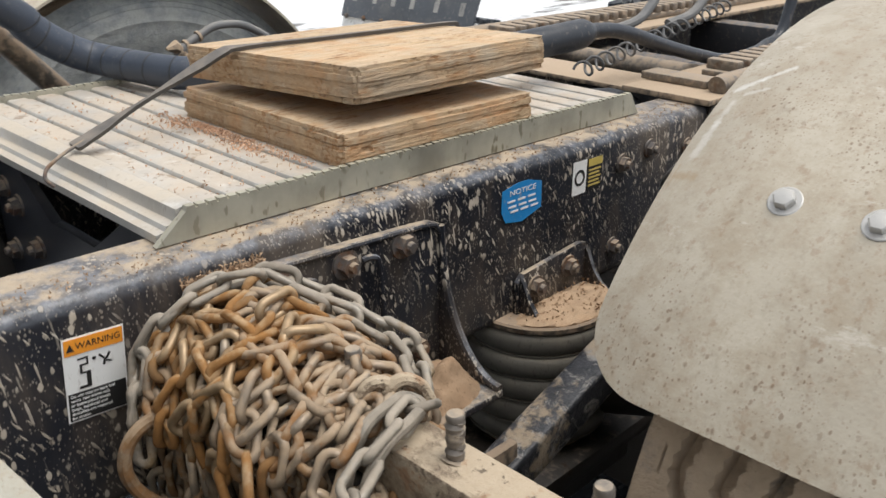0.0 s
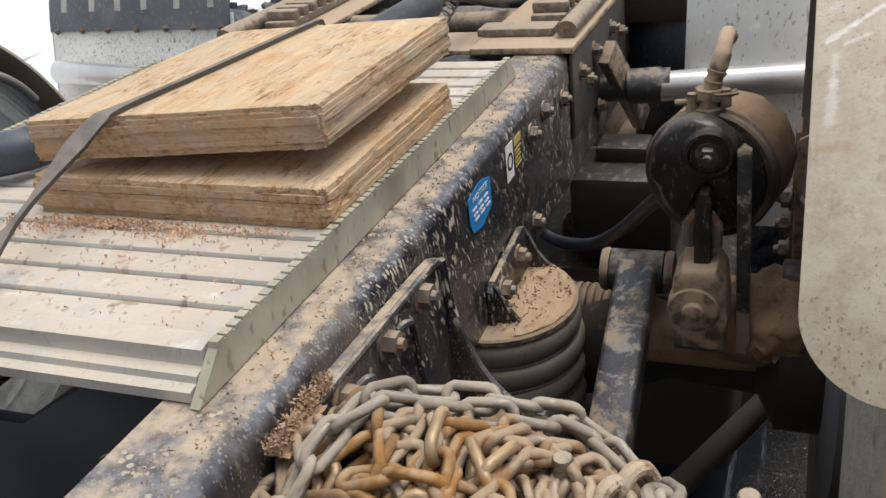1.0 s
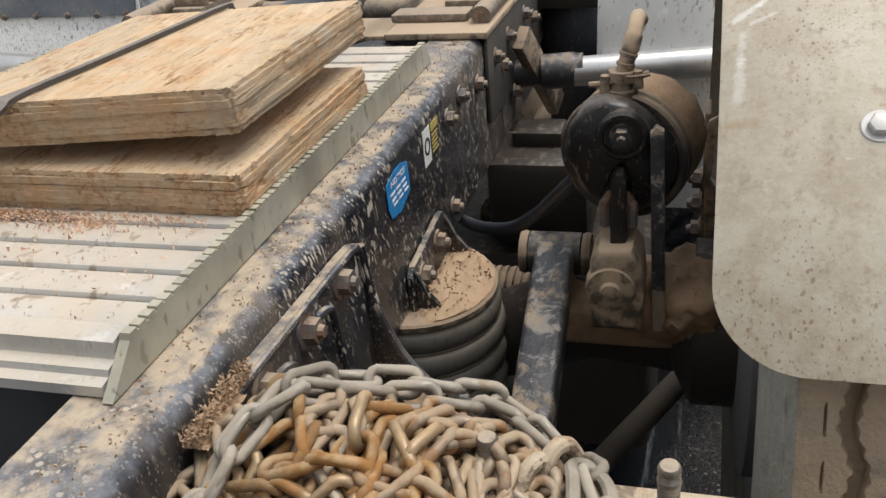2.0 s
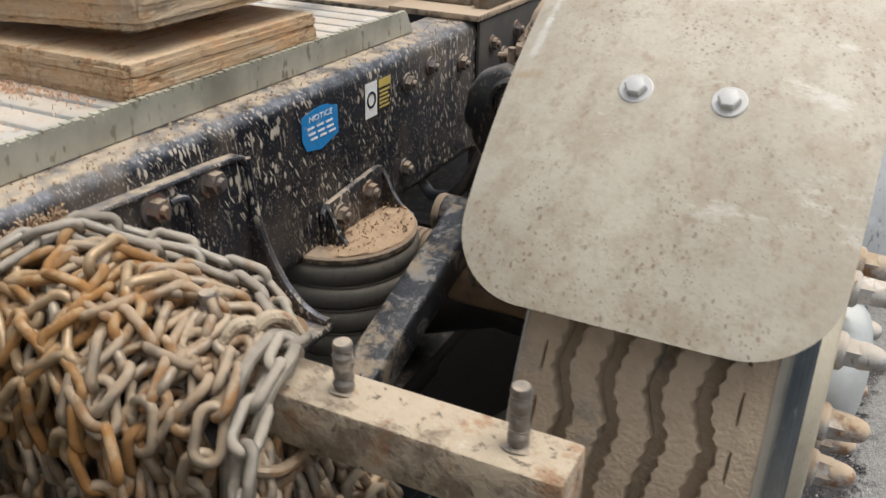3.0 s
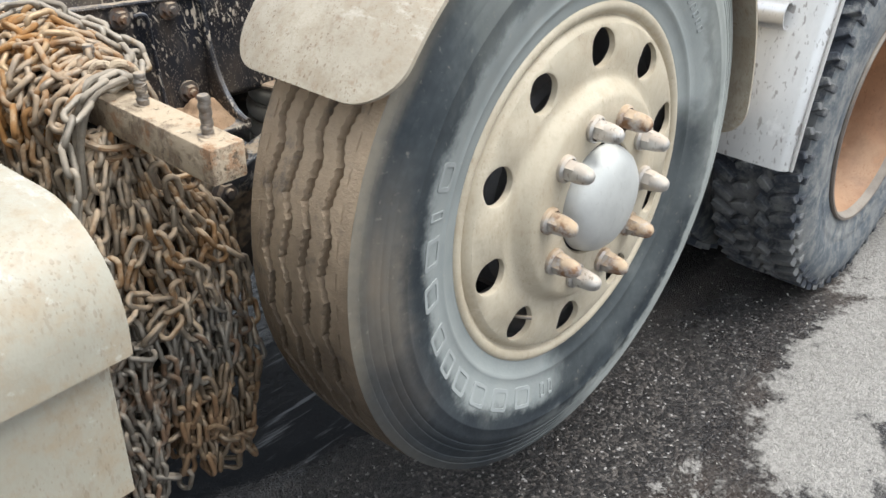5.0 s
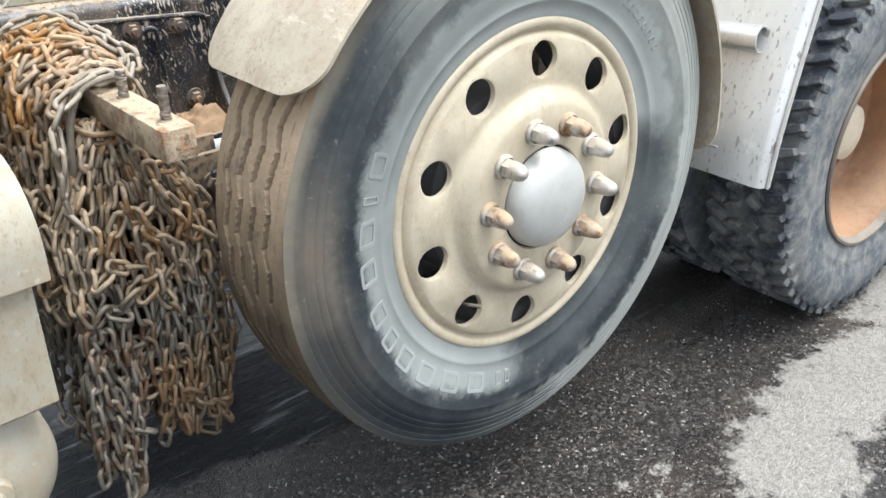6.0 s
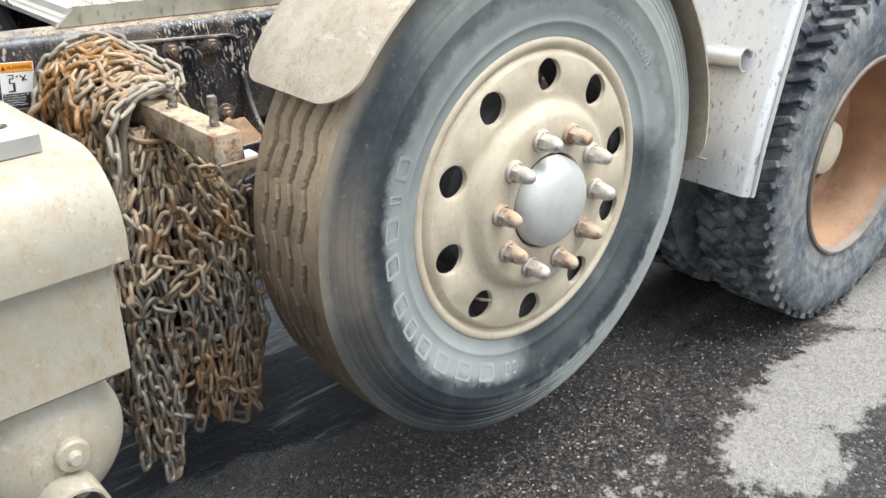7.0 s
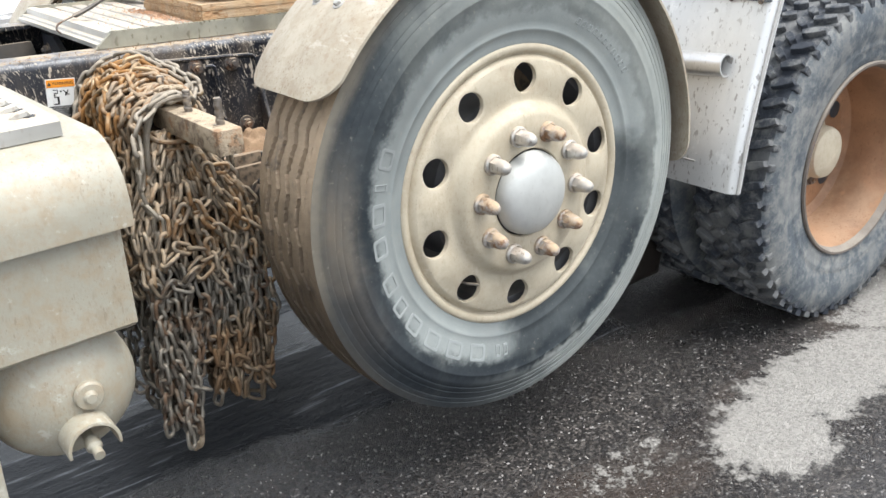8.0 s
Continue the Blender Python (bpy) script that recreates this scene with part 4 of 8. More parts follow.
def build_fishplate():
    """Outer splice plate, the rounded slide bar on it and the toothed rack."""
    for flip in (False, True):
        def fy(y):
            return 2 * MID - y if flip else y
        plate = thing("fifth_wheel_mount", "muddy steel mounting angle with toothed rack on the frame rail", "mounting rail", "fifth wheel mounts")
        bm = bmesh.new()
        block(bm, 0.44, 3.3, min(fy(0.781), fy(0.7885)), max(fy(0.781), fy(0.7885)), 0.90, 1.062, 0.002)
        part("side_plate", bm, "plate_dark", plate)
        bm = bmesh.new()
        block(bm, 0.42, 3.3, min(fy(0.776), fy(0.97)), max(fy(0.776), fy(0.97)), 1.066, 1.078, 0.002)
        part("base_plate", bm, "dusted", plate, "flat steel plate under red dust")
        bm = bmesh.new()
        tube(bm, [(0.485, fy(0.80), 1.092), (0.50, fy(0.80), 1.094), (3.3, fy(0.80), 1.094)], 0.019, 14)
        part("slide_bar", bm, "rack", plate)
        bm = bmesh.new()
        block(bm, 0.60, 3.3, min(fy(0.83), fy(0.90)), max(fy(0.83), fy(0.90)), 1.079, 1.096, 0.003)
        part("rack_base", bm, "rack", plate)
        tooth = None
        for k in range(52):
            m = Matrix.Translation((0.63 + k * 0.044, fy(0.865), 1.106))
            if tooth is None:
                bm = bmesh.new()
                block(bm, -0.013, 0.013, -0.036, 0.036, -0.011, 0.011, 0.004)
                tooth = part("tooth", bm, "rack", plate)
                tooth.matrix_basis = m
            else:
                share("tooth", tooth.data, plate, m)
        plate.matrix_basis = pitched()


build_fishplate()


def build_crossmembers():
    """Dusty flat bars and a tube between the rails, behind the deck."""
    bar = thing("crossmember", "dusty flat steel crossmember between the frame rails", "crossmember", "crossmembers")
    bm = bmesh.new()
    block(bm, 0.455, 0.60, 0.98, 1.46, 1.056, 1.066, 0.002)
    part("flat_plate", bm, "dusted", bar)
    bm = bmesh.new()
    block(bm, 0.50, 0.56, 0.83, 0.98, 1.0785, 1.094, 0.003)
    part("stop_block", bm, "rack", bar)
    bar.matrix_basis = pitched()
    bar2 = thing("crossmember", "rusty tube crossmember behind the flat plate", "crossmember", "crossmembers")
    bm = bmesh.new()
    tube(bm, [(0.76, 0.88, 1.012), (0.76, 1.46, 1.012)], 0.024, 16)
    part("tube", bm, "rack", bar2)
    for x in (0.9, 1.5):
        deep = thing("crossmember", "black steel channel crossmember in shade between the rails", "crossmember", "crossmembers")
        bm = bmesh.new()
        block(bm, x, x + 0.07, 0.886, 1.454, 0.82, 1.0, 0.006)
        part("channel", bm, "steel", deep)
    floor = thing("crossmember", "black bolted steel crossmember under the deck's front edge", "crossmember", "crossmembers")
    bm = bmesh.new()
    prism(bm, [(0.890, 0.80), (1.450, 0.80), (1.450, 1.050), (1.33, 1.050), (1.24, 0.985), (1.10, 0.985), (1.01, 1.050), (0.890, 1.050)], "x", -0.625, -0.610, 0.004)
    part("web", bm, "inner_paint", floor)
    for z0, z1 in ((0.792, 0.804), (1.036, 1.048)):
        bm = bmesh.new()
        block(bm, -0.612, -0.52, 0.890, 1.008, z0, z1, 0.003)
        block(bm, -0.612, -0.52, 1.332, 1.450, z0, z1, 0.003)
        part("flange", bm, "inner_paint", floor)
    for y, z in ((1.40, 1.005), (1.355, 0.985), (1.30, 0.93), (1.24, 0.905), (1.40, 0.90), (1.00, 0.95), (0.93, 1.0)):
        share("bolt", BOLT, floor, facing((-0.625, y, z), (-1, 0, 0)) @ Matrix.Scale(1.1, 4))
    drive = thing("drive_shaft", "dark muddy drive shaft low between the frame rails", "drive shaft")
    bm = bmesh.new()
    tube(bm, [(-3, MID, 0.72), (-0.6, MID, 0.70), (1.2, MID, 0.60)], 0.055, 18)
    part("shaft", bm, "steel", drive)


build_crossmembers()


def build_inner_side_bolts():
    """The far rail's inner face, seen past the deck's front edge."""
    rest = thing("gusset_plate", "dark bolted gusset plate inside the far frame rail", "gusset")
    bm = bmesh.new()
    prism(bm, [(-1.0, 0.83), (-0.62, 0.83), (-0.66, 1.03), (-0.95, 1.03)], "y", 1.435, 1.45, 0.002)
    part("plate", bm, "plate_dark", rest)
    for x, z in ((-0.93, 0.98), (-0.86, 0.97), (-0.77, 0.93), (-0.70, 0.90)):
        share("bolt", BOLT, rest, facing((x, 1.434, z), (0, -1, 0)))


build_inner_side_bolts()


# ---- deck plate ----
def build_deck():
    deck = thing("deck_plate", "dusty ribbed aluminium deck plate across the truck frame", "deck plate")
    y0, y1 = 0.853, 1.545
    zt = 1.098
    slat = None
    n = 18
    w = 0.878 / n
    for k in range(n):
        x = -0.600 + k * w
        m = Matrix.Translation((x + w / 2, 0, 0))
        if slat is None:
            bm = bmesh.new()
            h = w / 2 - 0.0018
            prism(bm, [(-h, 1.066), (h, 1.066), (h, zt - 0.006), (h - 0.003, zt - 0.003), (h - 0.010, zt - 0.003), (h - 0.013, zt), (-h + 0.006, zt), (-h + 0.002, zt - 0.002), (-h, zt - 0.006)], "y", y0, y1)
            slat = part("slat", bm, "deck", deck)
            slat.matrix_basis = m
        else:
            share("slat", slat.data, deck, m)
    bm = bmesh.new()
    prism(bm, [(-0.655, 1.066), (-0.602, 1.066), (-0.602, zt + 0.004), (-0.614, zt + 0.006), (-0.628, zt + 0.003), (-0.630, zt - 0.012), (-0.642, zt - 0.014), (-0.644, 1.078), (-0.655, 1.076)], "y", y0 + 0.001, y1)
    part("front_nosing", bm, "nosing", deck, "stepped aluminium front edge")
    # side trims with a notched upper edge
    for y, name in ((y0 - 0.011, "side_trim"), (y1 + 0.001, "far_trim")):
        bm = bmesh.new()
        top = []
        x = 0.262
        k = 0
        while x > -0.612:
            up = zt + (0.0075 if k % 2 else 0.0045) + rnd(-0.0006, 0.0006)
            step = 0.0105 if k % 2 else 0.0035
            top += [(x, up), (x - step, up)]
            x -= step
            k += 1
        outline = [(-0.662, 1.066), (0.285, 1.066), (0.270, 1.088)] + top + [(-0.622, zt + 0.002)]
        prism(bm, outline, "y", y, y + 0.010)
        part(name, bm, "trim", deck, "notched aluminium edge trim", smooth=20)
    deck.matrix_basis = pitched()
    return deck


build_deck()


def slab(name, label, corners, bottom, plies, tilt):
    """A block of old plywood: plies with uneven edges, one part each. corners: near, then round."""
    ob = thing(name, label, "plywood block", "plywood blocks")
    ox, oy = corners[0]
    cs = [(x - ox, y - oy) for x, y in corners]
    z = 0.0
    n = len(plies)
    for k, t in enumerate(plies):
        inset = rnd(-0.0008, 0.0018) + (0.003 if k in (0, n - 1) else 0)
        soft = []
        for j, c in enumerate(cs):
            for o in (cs[j - 1], cs[(j + 1) % 4]):
                d = Vector((o[0] - c[0], o[1] - c[1])).normalized() * 0.007 * rnd(0.6, 1.4)
                soft.append((c[0] + d.x, c[1] + d.y))
        out = []
        for j in range(8):
            p, q = soft[j], soft[(j + 1) % 8]
            d = Vector((q[0] - p[0], q[1] - p[1], 0))
            nrm = Vector((-d.y, d.x, 0)).normalized()
            count = 70 if j % 2 else 4
            for i in range(count):
                u = i / count
                e = inset + 0.0022 * noise.noise((u * 4 + j * 4.1, j * 3, k * 0.25)) + 0.0013 * noise.noise((u * 19 + k * 7.3, k * 0.6, j)) + 0.0006 * noise.noise((u * 60, k * 3.1, j))
                bite = noise.noise((u * 17 + 3 * j, k * 2.7, 5))
                e += 0.016 * max(0, bite - 0.40)
                out.append((p[0] + d.x * u + nrm.x * e, p[1] + d.y * u + nrm.y * e))
        bm = bmesh.new()
        prism(bm, out, "z", z, z + t - (0.0 if k % 3 else rnd(0.0003, 0.0012)), 0.0007 if 0 < k < n - 1 else 0.0032, 1 if k < n - 1 else 2)
        part("ply", bm, "ply" if k == n - 1 else "ply_edge", ob, smooth=25)
        z += t
    ob.matrix_basis = Matrix.Translation((ox, oy, bottom)) @ tilt
    return ob


slab("plywood_block", "lower weathered plywood block with splintered edges on the deck plate", ((-0.388, 0.850), (-0.004, 0.848), (-0.010, 1.235), (-0.385, 1.250)), 1.0995,
     [0.0085, 0.0065, 0.0085, 0.0065, 0.0085, 0.007], pose(0, 0, 0, 0, math.degrees(PITCH), 0))
slab("plywood_block", "thin dark plywood offcut between the two larger blocks", ((-0.27, 0.96), (-0.09, 0.95), (-0.10, 1.07), (-0.28, 1.08)), 1.1425,
     [0.010, 0.010], pose(0, 0, 0, -1.2, 1.5, 0))
slab("plywood_block", "upper weathered plywood block, tilted, held by a rubber strap", ((-0.350, 0.860), (0.028, 0.850), (0.030, 1.205), (-0.376, 1.240)), 1.1755,
     [0.0085, 0.006, 0.0085, 0.006, 0.0085, 0.006, 0.0065], pose(0, 0, 0, -2.3, 1.25, 0))


def build_strap():
    s = thing("rubber_strap", "black rubber tie-down strap over the plywood with a wire hook", "strap")
    over = [(x, y, 1.2295 - 0.0402 * (y - 0.86) - 0.0218 * (x + 0.35)) for x, y in ((0.022, 1.058), (-0.10, 1.076), (-0.24, 1.096), (-0.356, 1.116))]
    line = bend([(0.050, 1.053, 1.165), (0.040, 1.055, 1.206), *over, (-0.380, 1.121, 1.216), (-0.414, 1.130, 1.200), (-0.462, 1.135, 1.180), (-0.509, 1.138, 1.161), (-0.540, 1.139, 1.149), (-0.567, 1.140, 1.137), (-0.598, 1.140, 1.125), (-0.612, 1.140, 1.120)], 8)
    bm = bmesh.new()
    verts = []
    for i, p in enumerate(line):
        t = (line[min(i + 1, len(line) - 1)] - line[max(i - 1, 0)]).normalized()
        flat = Vector((0.22, 0.97, 0.1)).normalized()
        side = (flat - t * flat.dot(t)).normalized()
        nrm = t.cross(side)
        s_ = i / (len(line) - 1)
        w = float(np.interp(s_, [0, 0.36, 0.44, 0.54, 0.66, 0.71, 0.84, 0.96, 1], [0.0036, 0.0036, 0.0125, 0.0155, 0.0035, 0.0035, 0.013, 0.0165, 0.0145]))
        for u, v in ((-1, -1), (-0.8, 1), (0.8, 1), (1, -1)):
            verts.append(p + side * w * u + nrm * 0.003 * v)
    k = len(line)
    mesh_in(bm, verts, [(i * 4 + j, i * 4 + (j + 1) % 4, (i + 1) * 4 + (j + 1) % 4, (i + 1) * 4 + j) for i in range(k - 1) for j in range(4)] + [(0, 1, 2, 3), tuple(range(4 * k - 4, 4 * k))])
    part("band", bm, "strap", s)
    bm = bmesh.new()
    tube(bm, bend([(-0.598, 1.139, 1.126), (-0.622, 1.136, 1.119), (-0.645, 1.124, 1.114), (-0.664, 1.112, 1.108), (-0.670, 1.106, 1.097), (-0.662, 1.102, 1.086)], 6), 0.0026, 8)
    part("hook", bm, "bolt", s, "bent rusty wire hook")


build_strap()


def scatter(name, label, category, count, place, size, material, flat=0.5):
    """Loose bits, joined: nobody could count them."""
    bm = bmesh.new()
    for _ in range(count):
        at = place()
        s = size * rnd(0.4, 1.5)
        m = Matrix.Translation(at) @ Euler((rnd(0, 6), rnd(0, 6), rnd(0, 6))).to_matrix().to_4x4() @ Matrix.Diagonal((s * rnd(0.7, 2.2), s * rnd(0.6, 1.1), s * flat, 1))
        mesh_in(bm, [m @ Vector(v) for v in ((1, 0, -0.4), (-0.5, 0.9, -0.4), (-0.5, -0.9, -0.4), (0.2, 0.1, 0.9))], [(0, 1, 2), (0, 3, 1), (1, 3, 2), (2, 3, 0)])
    return tagged(part(name, bm, material, smooth=0), label, category, kind="stuff")


def chips():
    u = random.random()
    if u < 0.86:
        y = min(1.27, max(0.87, random.gauss(1.12, 0.075) if u < 0.6 else rnd(0.88, 1.24)))
        thick = 0.008 + 0.030 * abs(noise.noise((y * 11, 1.3, 0)))
        x = -0.400 - abs(random.gauss(0, thick))
        return (x, y, 1.1015 + lift(x) + 0.5 * max(0, 0.010 * (1 - (-0.392 - x) / 0.03)) * random.random())
    x = rnd(-0.60, -0.39)
    return (x, rnd(0.87, 1.45), 1.1005 + lift(x))


scatter("wood_chips", "orange wood crumbs heaped along the plywood on the deck", "wood chips", 1900, chips, 0.0017, "chips", 0.35)


def rail_grit():
    x = rnd(-1.1, 0.42)
    return (x, rnd(0.80, 0.85), 1.0645 + lift(x))


scatter("grit", "pale grit on the rail's upper flange", "grit", 700, rail_grit, 0.0016, "sand", 0.6)


# ---- hanger bracket and chain bar ----
def build_hanger():
    h = thing("hanger_bracket", "black cast suspension hanger bracket bolted to the rail, mud spattered", "hanger bracket")
    # back plate
    bm = bmesh.new()
    prism(bm, [(-0.655, 0.80), (-0.275, 0.80), (-0.275, 0.99), (-0.283, 1.014), (-0.30, 1.022), (-0.33, 1.024), (-0.60, 1.044), (-0.655, 1.044)], "y", 0.776, 0.7885, 0.003)
    part("back_plate", bm, "frame", h)
    # curved end fins with a rolled rim
    for x in (-0.283, -0.648):
        bm = bmesh.new()
        curve = [(0.777 - 0.112 * (1 - math.cos(radians(a))), 1.012 - 0.212 * math.sin(radians(a))) for a in range(0, 91, 9)]
        prism(bm, [(0.777, 0.797)] + [(y, z) for y, z in curve][::-1], "x", x - 0.006, x + 0.006, 0.002)
        part("fin", bm, "frame", h)
        bm = bmesh.new()
        tube(bm, [(x, y - 0.001, z) for y, z in curve], 0.0062, 8)
        part("fin_rim", bm, "frame", h, "worn pale rim of the fin")
    bm = bmesh.new()
    tube(bm, [(-0.655, 0.776, 1.040), (-0.60, 0.775, 1.040), (-0.32, 0.775, 1.021), (-0.295, 0.775, 1.016), (-0.283, 0.775, 1.0)], 0.0042, 8)
    part("top_rim", bm, "frame", h)
    bm = bmesh.new()
    block(bm, -0.655, -0.277, 0.662, 0.775, 0.785, 0.797, 0.003)
    part("foot_plate", bm, "frame", h)
    for x in (-0.405, -0.503):
        bm = bmesh.new()
        tube(bm, bend([(x - 0.018, 0.774, 1.005), (x - 0.008, 0.768, 1.008), (x, 0.765, 0.998), (x + 0.002, 0.764, 0.95), (x + 0.006, 0.757, 0.86), (x + 0.008, 0.745, 0.80)], 5), [0.0045] * 26, 8)
        part("rib", bm, "frame", h)
    for x, z in ((-0.451, 1.008), (-0.354, 1.006), (-0.549, 1.012), (-0.335, 0.845)):
        bm = bmesh.new()
        hexbolt(bm, facing((x, 0.776, z), (0, -1, 0)), 0.0145, 0.016, 0.021)
        part("bolt", bm, "bolt", h, "large rusty bolt and washer", smooth=30)
    return h


build_hanger()


def mound(name, label, centre, rx, ry, h, material, seed, cut=None):
    bm = bmesh.new()
    n = 26
    verts, faces = [], []
    for i in range(n + 1):
        for j in range(n + 1):
            u, v = i / n * 2 - 1, j / n * 2 - 1
            d = math.hypot(u, v)
            z = h * max(0, 1 - d * d) * (0.8 + 0.5 * noise.noise((u * 3 + seed, v * 3, 0))) + 0.0025 * noise.noise((u * 11, v * 11, seed)) + 0.0018 * noise.noise((u * 27, v * 27, seed)) - (0.002 if d > 0.95 else 0)
            x, y = centre[0] + u * rx, centre[1] + v * ry
            if cut:
                x, y = cut(x, y)
            verts.append((x, y, centre[2] + z))
    for i in range(n):
        for j in range(n):
            a = i * (n + 1) + j
            faces.append((a, a + 1, a + n + 2, a + n + 1))
    mesh_in(bm, verts, faces)
    return tagged(part(name, bm, material, smooth=60), label, "soil", kind="stuff")


mound("soil_heap", "brown soil heaped on the hanger bracket's foot", (-0.352, 0.730, 0.7965), 0.078, 0.062, 0.050, "soil", 2.2, lambda x, y: (min(x, -0.292), min(y, 0.773)))
mound("soil_heap", "pale soil caked on the rail above the hanger", (-0.63, 0.776, 1.043), 0.035, 0.012, 0.012, "sand", 5.1)
scatter("soil_crumbs", "crumbs of dry soil caked along the hanger's upper edge", "soil", 700, lambda: (rnd(-0.67, -0.57), 0.778 + rnd(-0.012, 0.006), 1.040 + lift(-0.62) + abs(random.gauss(0, 0.005))), 0.0017, "sand", 0.9)


def build_chain_bar():
    b = thing("chain_hanger_bar", "mud-caked square steel bar with upright studs that carries chains", "hanger bar")
    bm = bmesh.new()
    block(bm, -0.656, -0.602, 0.215, 0.774, 0.943, 0.994, 0.0035)
    bm.verts.ensure_lookup_table()
    part("bar", bm, "bar", b)
    for y, h in ((0.261, 0.056), (0.414, 0.048), (0.548, 0.058)):
        bm = bmesh.new()
        x = -0.626
        pts, rr = [], []
        k = 34
        for j in range(k + 1):
            pts.append((x + 0.0008 * math.sin(j * 0.7), y, 0.992 + h * j / k))
            rr.append((0.0080 + 0.0009 * noise.noise((j * 0.4, y * 20, 0)) + (0.0007 if j % 3 == 1 else 0) + (0.006 if j == 0 else 0)) * (0.8 if j == k else 1))
        tube(bm, pts, rr, 12)
        part("stud", bm, "stud", b, "worn threaded stud")
    return b


build_chain_bar()


# ---- chains ----
def link_mesh(length, width, wire, twist, material, n=16, ring=7):
    bm = bmesh.new()
    pts = []
    half = length / 2 - width / 2
    for k in range(n):
        a = 2 * math.pi * k / n
        x = (width / 2 - wire) * math.cos(a)
        y = (width / 2 - wire) * math.sin(a) + (half if math.sin(a) >= 0 else -half)
        w = twist * y
        pts.append((x * math.cos(w), y, x * math.sin(w)))
    tube(bm, pts, wire, ring, closed=True)
    ob = part("chain_link", bm, material, smooth=80)
    me = ob.data
    bpy.data.objects.remove(ob)
    return me


LINKS = [link_mesh(0.054, 0.0315, 0.0050, 0.0, "link"), link_mesh(0.054, 0.0315, 0.0050, 7.0, "link"), link_mesh(0.054, 0.030, 0.0048, 0.0, "link_grey"), link_mesh(0.054, 0.0315, 0.0050, 0.0, "link_orange"), link_mesh(0.054, 0.0315, 0.0050, 7.0, "link_orange")]


def link_line(path, pitch=0.0365):
    """Poses of links along a line, each turned a quarter against the last."""
    out = []
    carry = 0.0
    roll = rnd(0, 180)
    for i in range(len(path) - 1):
        a, b = path[i], path[i + 1]
        d = b - a
        length = d.length
        s = carry
        while s < length:
            t = d.normalized()
            q = t.to_track_quat("Y", "Z").to_matrix().to_4x4()
            out.append(Matrix.Translation(a + t * s) @ q @ pose(0, 0, 0, 0, roll, 0) @ pose(0, 0, 0, rnd(-9, 9), rnd(-20, 20), rnd(-12, 12)))
            roll += 90
            s += pitch
        carry = s - length
    return out


def heap_top(y):
    """Height of the heap's crest along the bar."""
    return 1.0 + 0.062 * math.exp(-((y - 0.66) / 0.105) ** 2)


